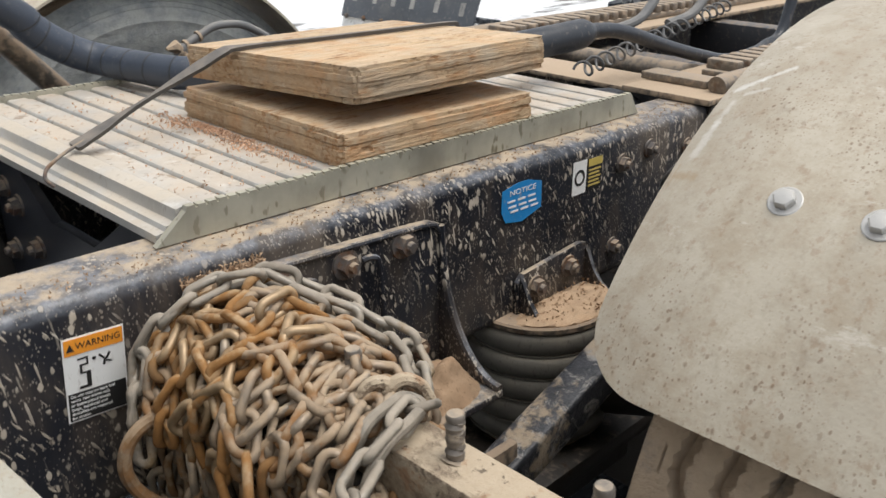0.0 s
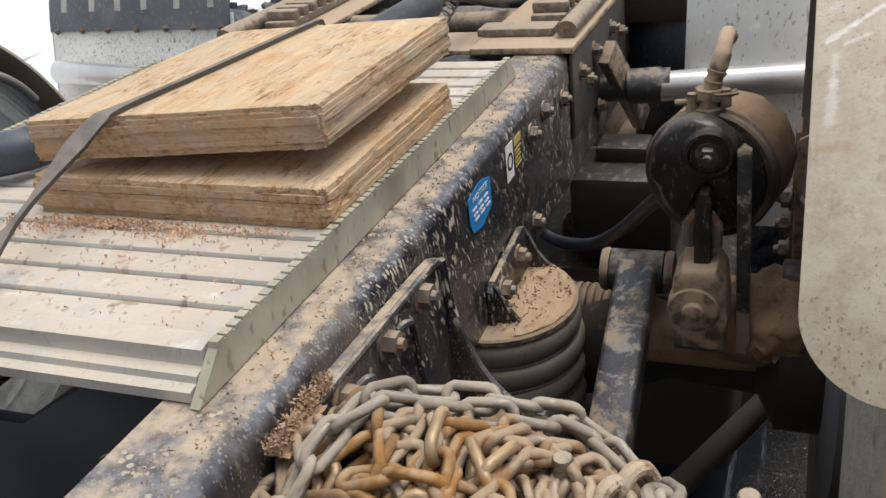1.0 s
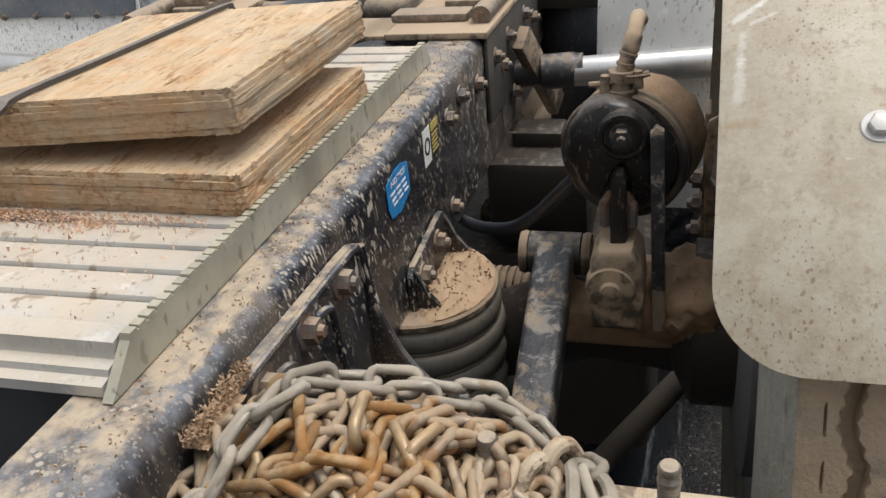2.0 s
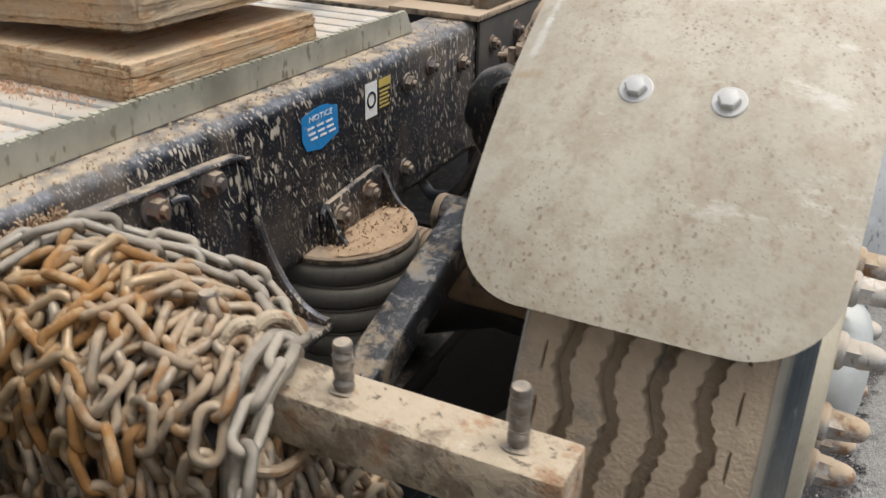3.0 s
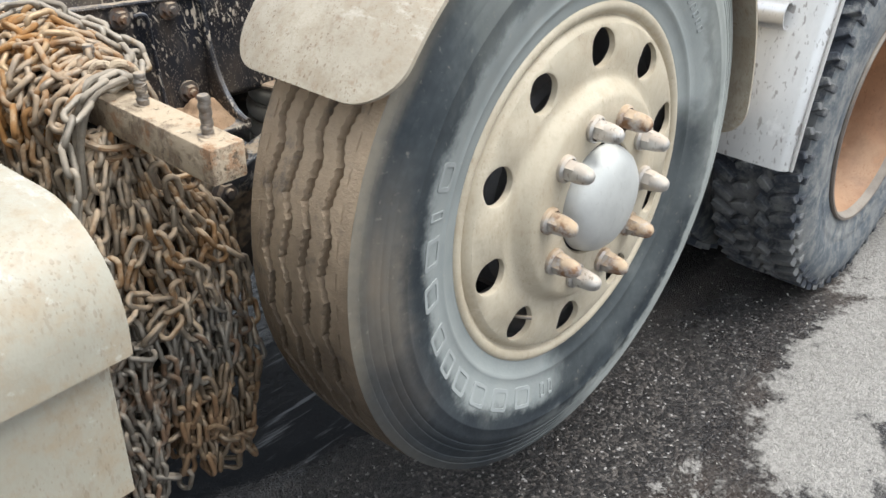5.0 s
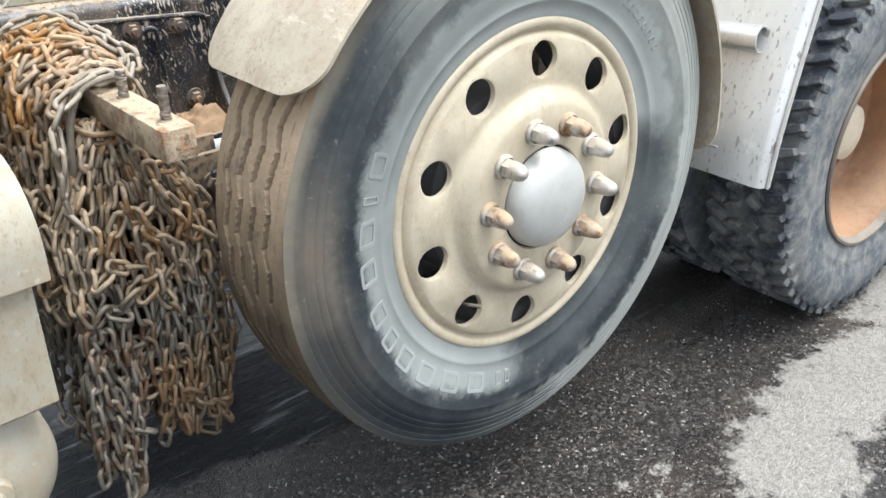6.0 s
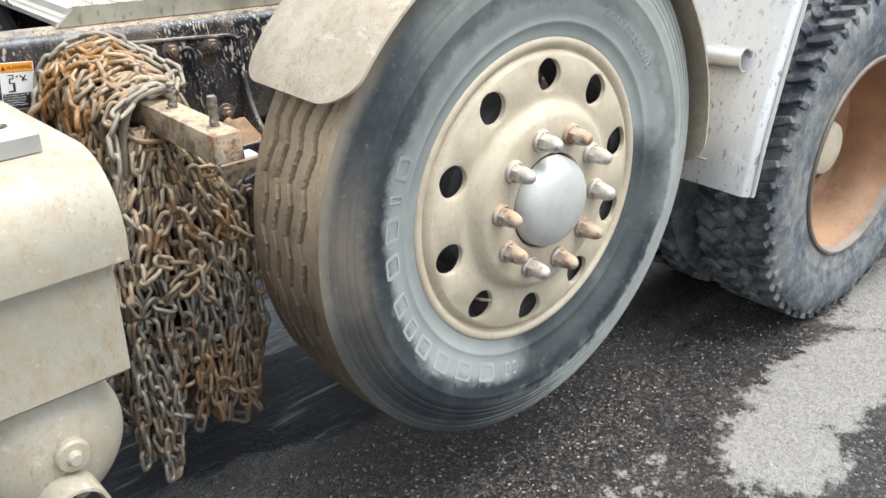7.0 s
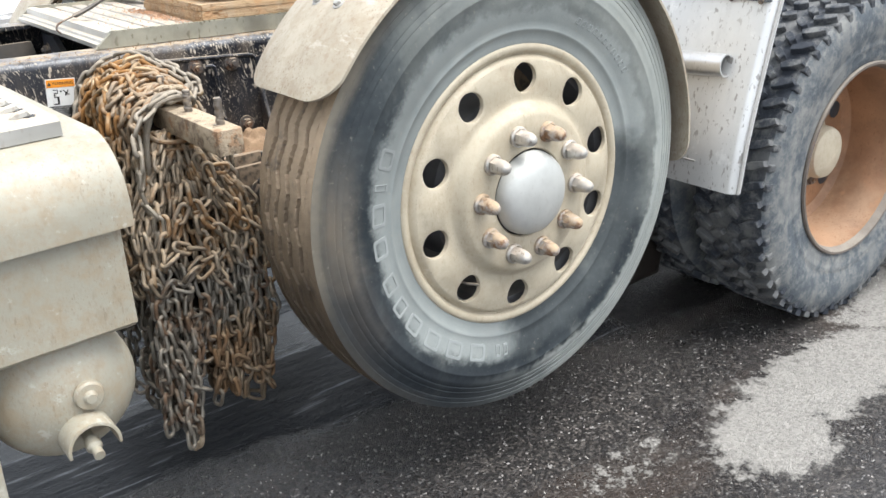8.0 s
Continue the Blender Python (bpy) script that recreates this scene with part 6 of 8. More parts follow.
def build_lift_wheel(near=True):
    w = thing("lift_axle_wheel", "cream ten-hole truck wheel with a dusty rib tyre, raised off the ground" if near else "dusty wheel of the lift axle on the truck's far side", "wheel", "lift axle wheels")
    build_lift_tyre(w)

    def face_y(r):
        pts = [(0.0, 0.057), (0.176, 0.057), (0.184, 0.060), (0.191, 0.067), (0.202, 0.0815), (0.207, 0.0845), (0.218, 0.0855), (0.256, 0.083), (0.285, 0.088), (0.296, 0.0945), (0.304, 0.106)]
        return float(np.interp(r, [p[0] for p in pts], [p[1] for p in pts]))
    bm = bmesh.new()
    disc_with_holes(bm, face_y, 0.2195, 0.2925, 0.256, 0.0332, 122.6, 0.0125)
    lathe(bm, [(r, face_y(r)) for r in (0.2925, 0.296, 0.300, 0.304)] + [(0.307, 0.105), (0.309, 0.1015), (0.312, 0.0980), (0.318, 0.0955), (0.324, 0.096), (0.328, 0.099), (0.3295, 0.104), (0.326, 0.112)], (0, 0, HUB[1]), "y", 96)
    lathe(bm, [(r, face_y(r)) for r in (0.2195, 0.218, 0.212, 0.207, 0.2045, 0.202, 0.1965, 0.191, 0.1875, 0.184, 0.180, 0.176, 0.150, 0.112)] + [(0.104, 0.058), (0.101, 0.064)], (0, 0, HUB[1]), "y", 96)
    part("rim", bm, "cream", w, "dusty cream painted wheel disc", smooth=40)
    bm = bmesh.new()
    lathe(bm, [(0.318, 0.118), (0.285, 0.128), (0.280, 0.20), (0.285, 0.29), (0.318, 0.309)], (0, 0, HUB[1]), "y", 64)
    part("barrel", bm, "drum", w, "dusty grey inner rim barrel")
    bm = bmesh.new()
    lathe(bm, [(0.098, 0.062), (0.096, 0.050), (0.094, 0.044), (0.090, 0.036), (0.080, 0.026), (0.062, 0.0185), (0.040, 0.014), (0.018, 0.012), (0.0, 0.0115)], (0, 0, HUB[1]), "y", 64)
    part("hub_cap", bm, "silver", w, "dull silver domed hub cap")
    bm = bmesh.new()
    nut_cover(bm)
    first = part("nut_cover", bm, "chrome", w, "chromed lug nut cover", smooth=30)
    bright = first.data
    rusty = bright.copy()
    rusty.materials[0] = MAT["nut_rust"]
    for k in range(10):
        a = radians(104 - 36 * k)
        m = pose(0.1429 * math.cos(a), 0.057, HUB[1] + 0.1429 * math.sin(a), 0, rnd(0, 60), 0)
        if k == 0:
            first.matrix_basis = m
        else:
            o = share("nut_cover", rusty if k in (1, 4, 5, 7, 8) else bright, w, m)
            o["label"] = "rust-stained lug nut cover" if k in (1, 4, 5, 7, 8) else "chromed lug nut cover"
    bm = bmesh.new()
    lathe(bm, [(0.0, 0.13), (0.20, 0.13), (0.212, 0.14), (0.212, 0.33), (0.19, 0.34), (0.05, 0.345)], (0, 0, HUB[1]), "y", 48)
    part("brake_drum", bm, "drum", w, "dusty grey brake drum")
    bm = bmesh.new()
    va = radians(230.6)
    tube(bm, bend([(0.250 * math.cos(va), 0.12, HUB[1] + 0.250 * math.sin(va)), (0.246 * math.cos(va), 0.095, HUB[1] + 0.246 * math.sin(va)), (0.238 * math.cos(va + 0.05), 0.078, HUB[1] + 0.238 * math.sin(va + 0.05))], 4), 0.0034, 8)
    part("valve_stem", bm, "stud", w, "small valve stem in a hand hole")
    return w


MAT["mark"] = dusty("pale_scuffed_rubber", (0.30, 0.32, 0.315), 0.7, 0, 0.4, (0.36, 0.37, 0.35), 14)
near_wheel = build_lift_wheel()
far_wheel = copy_thing(near_wheel, Matrix.Translation((0, 2 * MID_AXLE, -0.092)) @ pose(0, 0, 0, 0, 0, 180))
tagged(far_wheel, "dusty wheel of the lift axle on the truck's far side")
MAT["far_side"] = rubber_tread("washed_grey_sidewall_rubber", (0.15, 0.16, 0.165), 0.55, (0.27, 0.275, 0.26))
for o in far_wheel.children:
    if o.name.startswith("inner_sidewall"):
        o.data = o.data.copy()
        o.data.materials[0] = MAT["far_side"]


# ---- fenders ----
def build_fender(flip):
    f = thing("wheel_fender", "dusty grey plastic half-round fender over the lift axle tyre, two bolts" if not flip else "pale plastic half-round fender over the far lift axle tyre", "fender", "lift axle fenders")
    y0, y1, rc = 0.062, 0.388, 0.075
    a0, a1 = -7.0, 150.2
    r = 0.593
    bm = bmesh.new()
    na, ny = 110, 22

    def span(a):
        """How far the lower corners are rounded off, at this angle."""
        e = radians(min(a - a0, a1 - a)) * r
        if e >= rc:
            return 0.0
        return rc - math.sqrt(max(0, rc * rc - (rc - e) ** 2))
    verts = []
    for layer, rr in ((0, r), (1, r - 0.006)):
        for i in range(na + 1):
            u = i / na
            u = 0.5 - 0.5 * math.cos(math.pi * u)
            a = a0 + (a1 - a0) * u
            cut = span(a)
            for j in range(ny + 1):
                v = j / ny
                y = y0 + cut + (y1 - y0 - 2 * cut) * v
                drop = 0.021 * (abs(y - (y0 + y1) / 2) / ((y1 - y0) / 2)) ** 3.2
                q = rr - drop + 0.0025 * noise.noise((u * 5, v * 2, 3))
                verts.append((q * math.cos(radians(a)), 2 * MID_AXLE - y if flip else y, HUB[1] + q * math.sin(radians(a))))
    w = ny + 1
    base = (na + 1) * w
    faces = []
    for i in range(na):
        for j in range(ny):
            q = (i * w + j, i * w + j + 1, (i + 1) * w + j + 1, (i + 1) * w + j)
            faces += [q, tuple(base + x for x in q[::-1])]
    ring = [i * w for i in range(na + 1)] + [na * w + j for j in range(1, w)] + [i * w + ny for i in range(na - 1, -1, -1)] + [j for j in range(ny - 1, 0, -1)]
    faces += [(ring[k], ring[(k + 1) % len(ring)], base + ring[(k + 1) % len(ring)], base + ring[k]) for k in range(len(ring))]
    mesh_in(bm, verts, faces)
    part("shell", bm, "fender", f, smooth=50)
    a = radians(130.0)
    for y in (0.263, 0.184):
        bm = bmesh.new()
        way = Vector((math.cos(a), 0, math.sin(a)))
        at = Vector((0, 2 * MID_AXLE - y if flip else y, HUB[1])) + way * 0.5925
        cap_bolt(bm, facing(at, way), 0.0098, 0.0095, 0.0148)
        part("bolt", bm, "plate", f, "zinc hex bolt with washer", smooth=30)
    # mounting arm and bracket under the shell
    yy = 2 * MID_AXLE - 0.392 if flip else 0.392
    bm = bmesh.new()
    s = -1 if flip else 1
    prism(bm, [(0.158, 0.73), (0.30, 0.73), (0.33, 0.90), (0.28, 0.98), (0.20, 1.01), (0.165, 1.0), (0.158, 0.95)], "y", yy - 0.004, yy + 0.004, 0.001)
    part("mounting_bracket", bm, "mud", f, "muddy steel fender bracket")
    flange = [(0.395, 0.975), (0.391, 0.995), (0.378, 1.003), (0.369, 0.972), (0.383, 0.955), (0.386, 0.90), (0.374, 0.885), (0.365, 0.85), (0.358, 0.73), (0.388, 0.727)]
    bm = bmesh.new()
    prism(bm, [(2 * MID_AXLE - y if flip else y, z) for y, z in flange], "x", 0.150, 0.157, 0.0015)
    part("bracket_flange", bm, "dusted", f, "dusty folded edge of the bracket")
    for z in (0.892, 0.850, 0.804):
        share("bolt", BOLT, f, facing((0.175, yy + s * 0.004, z), (0, s, 0)) @ Matrix.Scale(1.15, 4))
    if flip:
        f.location.x, f.location.z = -0.018, -0.078
    return f


build_fender(False)
build_fender(True)


def build_quarter_fender(flip):
    q = thing("quarter_fender", "dull aluminium quarter fender before the drive tyre with a black rubber strip", "fender", "quarter fenders")

    def fy(y):
        return 2 * MID - 0.93 * y if flip else y
    path = [(0.680, 0.585), (0.698, 0.70), (0.728, 0.83), (0.765, 0.97), (0.800, 1.09), (0.806, 1.112)]
    bm = bmesh.new()
    line = [(p.x, p.z) for p in bend([(x, 0, z) for x, z in path], 5)]
    nl = len(line)
    verts = []
    edge = 0.012
    ys = [(-0.012, 0.026), (0.0, 0.006), (0.014, 0.0), (0.3, 0.0), (0.602, 0.0), (0.62, 0.006)]
    for t in (0, 0.004):
        for x, z in line:
            for y, back in ys:
                verts.append((x + back + t, fy(y), z))
    w = len(ys)
    base = nl * w
    faces = []
    for i in range(nl - 1):
        for j in range(w - 1):
            c = (i * w + j, i * w + j + 1, (i + 1) * w + j + 1, (i + 1) * w + j)
            faces += [c, tuple(base + k for k in c[::-1])]
    ring = [i * w for i in range(nl)] + [(nl - 1) * w + j for j in range(1, w)] + [i * w + w - 1 for i in range(nl - 2, -1, -1)] + [j for j in range(w - 2, 0, -1)]
    faces += [(ring[k], ring[(k + 1) % len(ring)], base + ring[(k + 1) % len(ring)], base + ring[k]) for k in range(len(ring))]
    mesh_in(bm, verts, faces)
    part("panel", bm, "bright_plate" if flip else "panel", q, "bright aluminium panel spattered with mud" if flip else "", smooth=40)
    bm = bmesh.new()
    verts = []
    for t in (0, 0.008):
        for x, z in ((0.794, 1.080), (0.804, 1.112), (0.818, 1.148), (0.834, 1.182)):
            for y in (0.004, 0.616):
                verts.append((x - 0.006 + t, fy(y), z))
    faces = []
    for i in range(3):
        c = (2 * i, 2 * i + 1, 2 * i + 3, 2 * i + 2)
        faces += [c, tuple(8 + k for k in c[::-1])]
    ring = [0, 2, 4, 6, 7, 5, 3, 1]
    faces += [(ring[k], ring[(k + 1) % 8], 8 + ring[(k + 1) % 8], 8 + ring[k]) for k in range(8)]
    mesh_in(bm, verts, faces)
    part("rubber_strip", bm, "flap", q, "black rubber top strip with worn pale print")
    for y in (0.03, 0.12, 0.21, 0.31, 0.41, 0.50, 0.59):
        share("bolt", BOLT, q, facing((0.790, fy(y), 1.082), (-0.95, 0, 0.3)) @ Matrix.Scale(0.55, 4))
    for y in (0.06, 0.16, 0.25, 0.34, 0.45, 0.56):
        bm = bmesh.new()
        m = Matrix.Translation((0.8135, fy(y), 1.145)) @ pose(0, 0, 0, 0, 22, 0)
        block(bm, -0.0035, -0.0015, -0.009, 0.009, -0.019, 0.019, 0, m)
        part("print_bar", bm, "pale_print", q, "worn pale bar of print")
    bm = bmesh.new()
    tube(bm, [(x + 0.018, fy(-0.011), z) for x, z in line], 0.0045, 8)
    part("edge_bead", bm, "plate", q)
    bm = bmesh.new()
    block(bm, 0.688, 0.698, min(fy(0.13), fy(0.20)), max(fy(0.13), fy(0.20)), 0.648, 0.654, 0.001)
    part("crease", bm, "plate", q)
    if flip:
        q.location.y, q.location.z = -0.035, -0.072
    return q


build_quarter_fender(False)
build_quarter_fender(True)


def build_pipe(flip):
    def fy(y):
        return 2 * MID - y if flip else y
    p = thing("fender_tube", "bright round steel tube from the frame rail that carries the fender", "tube", "fender tubes")
    bm = bmesh.new()
    a, b = Vector((0.690, fy(0.66), 0.889)), Vector((0.733, fy(0.080), 0.916))
    d = (b - a).normalized()
    prof = [(0.031, 0.0), (0.031, (b - a).length), (0.0275, (b - a).length), (0.0275, 0.0)]
    lathe(bm, prof, (0, 0, 0), "z", 28, close=True)
    bmesh.ops.transform(bm, matrix=facing(a, d), verts=bm.verts)
    part("tube", bm, "pipe", p, smooth=40)
    bm = bmesh.new()
    c = Vector((0.685, fy(0.79), 0.886))
    tube(bm, [c, c + d * 0.06, c + d * 0.065, c + d * 0.13, c + d * 0.135, c + d * 0.15], [0.030, 0.030, 0.037, 0.037, 0.034, 0.034], 20)
    part("socket", bm, "steel", p, "black muddy socket at the rail")


MAT["pipe"] = dusty("dull_steel_tube", (0.62, 0.61, 0.60), 0.3, 0.8, 0.22, (0.42, 0.38, 0.33), 12, 0.2)
build_pipe(False)
build_pipe(True)


# ---- lift axle and suspension ----
def build_air_spring():
    s = thing("air_spring", "black rubber air spring bellows under a dusty round plate", "air spring")
    c = (-0.035, 0.80, 0.008)
    prof = [(0.0, 0.789), (0.118, 0.789), (0.121, 0.786), (0.121, 0.779), (0.118, 0.776)]
    bm = bmesh.new()
    lathe(bm, prof + [(0.0, 0.776)], c, "z", 56)
    part("top_plate", bm, "mud", s)
    prof = [(0.113, 0.777)]
    z = 0.774
    for r, h in ((0.124, 0.034), (0.128, 0.034), (0.129, 0.036), (0.128, 0.038), (0.124, 0.036)):
        for a in range(-75, 76, 15):
            prof.append((r - 0.008 + 0.008 * math.cos(radians(a)), z - h / 2 - h / 2 * math.sin(radians(a))))
        z -= h
        prof += [(r - 0.008, z), (r - 0.0035, z - 0.0010), (r - 0.0035, z - 0.0028), (r - 0.008, z - 0.0038)]
        z -= 0.0045
    prof.append((0.09, z))
    bm = bmesh.new()
    lathe(bm, prof, c, "z", 64)
    part("bellows", bm, "bellows", s, "ribbed rubber bellows", smooth=60)
    bm = bmesh.new()
    lathe(bm, [(0.0, z + 0.004), (0.098, z + 0.004), (0.10, z - 0.02), (0.0, z - 0.02)], c, "z", 40)
    part("base_plate", bm, "mud", s)
    # upper bracket bolted to the rail
    bm = bmesh.new()
    prism(bm, [(-0.115, 0.792), (0.075, 0.792), (0.070, 0.845), (0.060, 0.868), (0.045, 0.872), (-0.10, 0.862), (-0.113, 0.85)], "y", 0.778, 0.788, 0.002)
    part("bracket", bm, "frame", s)
    for x in (-0.105, 0.062):
        bm = bmesh.new()
        curve = [(0.779, 0.862), (0.772, 0.85), (0.762, 0.825), (0.744, 0.802), (0.722, 0.790)]
        prism(bm, [(0.779, 0.790)] + curve[::-1], "x", x - 0.004, x + 0.004, 0.001)
        part("gusset", bm, "frame", s)
    for x, z in ((-0.072, 0.833), (0.012, 0.841)):
        share("bolt", BOLT, s, facing((x, 0.778, z), (0, -1, 0)) @ Matrix.Scale(1.1, 4))
    s.location.z = 0.013


build_air_spring()


def on_plate(x, y):
    d = math.hypot(x + 0.035, y - 0.80)
    if d > 0.117:
        f = 0.117 / d
        x, y = -0.035 + (x + 0.035) * f, 0.80 + (y - 0.80) * f
    return x, min(y, 0.778)


mound("sand_layer", "pale sand and small stones on the air spring's plate", (-0.035, 0.735, 0.8095), 0.12, 0.06, 0.011, "sand", 8.3, on_plate)


def pebble_at():
    while True:
        x, y = rnd(-0.15, 0.06), rnd(0.69, 0.775)
        if math.hypot(x + 0.035, y - 0.80) < 0.112:
            return (x, y, 0.818)


scatter("pebbles", "small stones on the air spring's plate", "stones", 150, pebble_at, 0.0028, "sand", 0.8)


ROD = [(0.160, 0.404, 0.537), (0.050, 0.473, 0.514), (-0.060, 0.550, 0.481)]


def build_arm():
    a = thing("control_arm", "black steel control arm with chipped muddy paint", "control arm")
    p0, p1 = Vector((0.0, 0.596, 0.850)), Vector((-0.42, 0.580, 0.735))
    d = (p1 - p0)
    m = facing(p0, d)
    bm = bmesh.new()
    block(bm, -0.027, 0.027, -0.027, 0.027, 0.0, d.length, 0.007, m @ pose(0, 0, 0, 0, 0, 0), 3)
    part("box_tube", bm, "arm", a)
    bm = bmesh.new()
    tube(bm, [(0.008, 0.560, 0.846), (0.008, 0.634, 0.846)], 0.031, 24)
    part("bushing_eye", bm, "steel", a)
    for y in (0.552, 0.642):
        bm = bmesh.new()
        lathe(bm, [(0.0, -0.008), (0.030, -0.006), (0.032, 0.0), (0.030, 0.006), (0.0, 0.008)], (0.008, y, 0.846), "y", 24)
        part("washer", bm, "mud", a)
    low = thing("control_arm", "muddy lower control arm in shade under the chassis", "control arm")
    bm = bmesh.new()
    tube(bm, ROD, 0.021, 14)
    part("rod", bm, "plate_dark", low)
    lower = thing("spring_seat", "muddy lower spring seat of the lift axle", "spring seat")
    # seat and beam near-black: the shade below the chassis is in their colour
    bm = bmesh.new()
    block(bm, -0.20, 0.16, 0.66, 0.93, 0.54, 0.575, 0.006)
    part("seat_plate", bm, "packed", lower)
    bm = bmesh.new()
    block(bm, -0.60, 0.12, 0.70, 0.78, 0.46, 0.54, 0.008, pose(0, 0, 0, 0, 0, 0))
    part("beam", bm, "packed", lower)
    clevis = thing("arm_bracket", "mud-caked steel bracket that holds the control arm's front end", "bracket")
    for y0, y1 in ((0.565, 0.580), (0.660, 0.675)):
        bm = bmesh.new()
        prism(bm, [(-0.475, 0.80), (-0.36, 0.80), (-0.355, 0.70), (-0.37, 0.62), (-0.40, 0.60), (-0.445, 0.605), (-0.465, 0.64)], "y", y0, y1, 0.003)
        part("cheek_plate", bm, "mud", clevis)
    bm = bmesh.new()
    block(bm, -0.462, -0.400, 0.582, 0.658, 0.63, 0.695, 0.012)
    part("core", bm, "mud", clevis, "brown mud packed between the cheeks")
    bm = bmesh.new()
    hexbolt(bm, facing((-0.418, 0.565, 0.735), (0, -1, 0)), 0.018, 0.016, 0.026)
    part("pivot_bolt", bm, "bolt", clevis)


build_arm()


def build_axle():
    ax = thing("lift_axle", "mud-caked lift axle beam and brake parts behind the wheel", "axle")
    # beam near-black too, with the shade it lies in put into its colour
    bm = bmesh.new()
    tube(bm, [(0, 0.34, 0.748), (0, 0.40, 0.748), (0, 0.42, 0.748), (0.02, 0.55, 0.74), (0.04, 0.68, 0.68), (0.04, 0.9, 0.60), (0.04, 1.44, 0.60), (0.04, 1.66, 0.68), (0.02, 1.79, 0.74), (0, 2.0, 0.748)], [0.12, 0.12, 0.075, 0.07, 0.07, 0.07, 0.07, 0.07, 0.07, 0.12], 20)
    part("beam", bm, "packed", ax)
    bm = bmesh.new()
    block(bm, -0.08, 0.10, 0.38, 0.60, 0.742, 0.805, 0.02, None, 3)
    part("seat", bm, "soil", ax, "axle seat caked with dry mud")
    # pivot block with two cheek plates
    bm = bmesh.new()
    prism(bm, [(0.466, 0.815), (0.530, 0.815), (0.533, 0.86), (0.531, 0.915), (0.520, 0.935), (0.478, 0.937), (0.467, 0.92), (0.463, 0.87)], "x", -0.138, -0.062, 0.010, 3)
    part("slack_adjuster", bm, "dusted", ax, "dusty slack adjuster")
    bm = bmesh.new()
    lathe(bm, [(0.0, -0.012), (0.012, -0.010), (0.014, -0.004), (0.030, -0.002), (0.033, 0.006), (0.034, 0.02)], (-0.140, 0.504, 0.880), "x", 24)
    part("adjuster_boss", bm, "dusted", ax)
    bm = bmesh.new()
    tube(bm, [(-0.05, 0.40, 0.80), (-0.05, 0.475, 0.80)], [0.052, 0.044], 18)
    part("cam_tube", bm, "soil", ax, "mud-caked brake cam tube")
    # rough mud caked round the cam tube and on the axle seat
    bm = bmesh.new()
    bmesh.ops.create_icosphere(bm, subdivisions=4, radius=1.0)
    for v in bm.verts:
        f = 1 + 0.22 * noise.noise(v.co * 1.7) + 0.17 * noise.noise(v.co * 6) + 0.11 * noise.noise(v.co * 14)
        v.co = Vector((-0.03 + 0.085 * v.co.x * f, 0.405 + 0.065 * v.co.y * f, 0.822 + 0.044 * v.co.z * f))
    part("mud_cake", bm, "soil", ax, "thick brown mud caked on the axle end", smooth=70)
    bm = bmesh.new()
    tube(bm, [(0.06, 0.62, 0.70), (0.06, 0.80, 0.70)], 0.022, 12)
    part("spindle", bm, "mud", ax)
    bm = bmesh.new()
    turns = []
    for k in range(7 * 14):
        a = 2 * math.pi * k / 14
        turns.append((0.09 + 0.026 * math.cos(a), 0.655 + 0.085 * k / 98, 0.735 + 0.026 * math.sin(a)))
    tube(bm, turns, 0.006, 7)
    part("coil_spring", bm, "mud", ax, "rusty coil spring")
    return ax


build_axle()


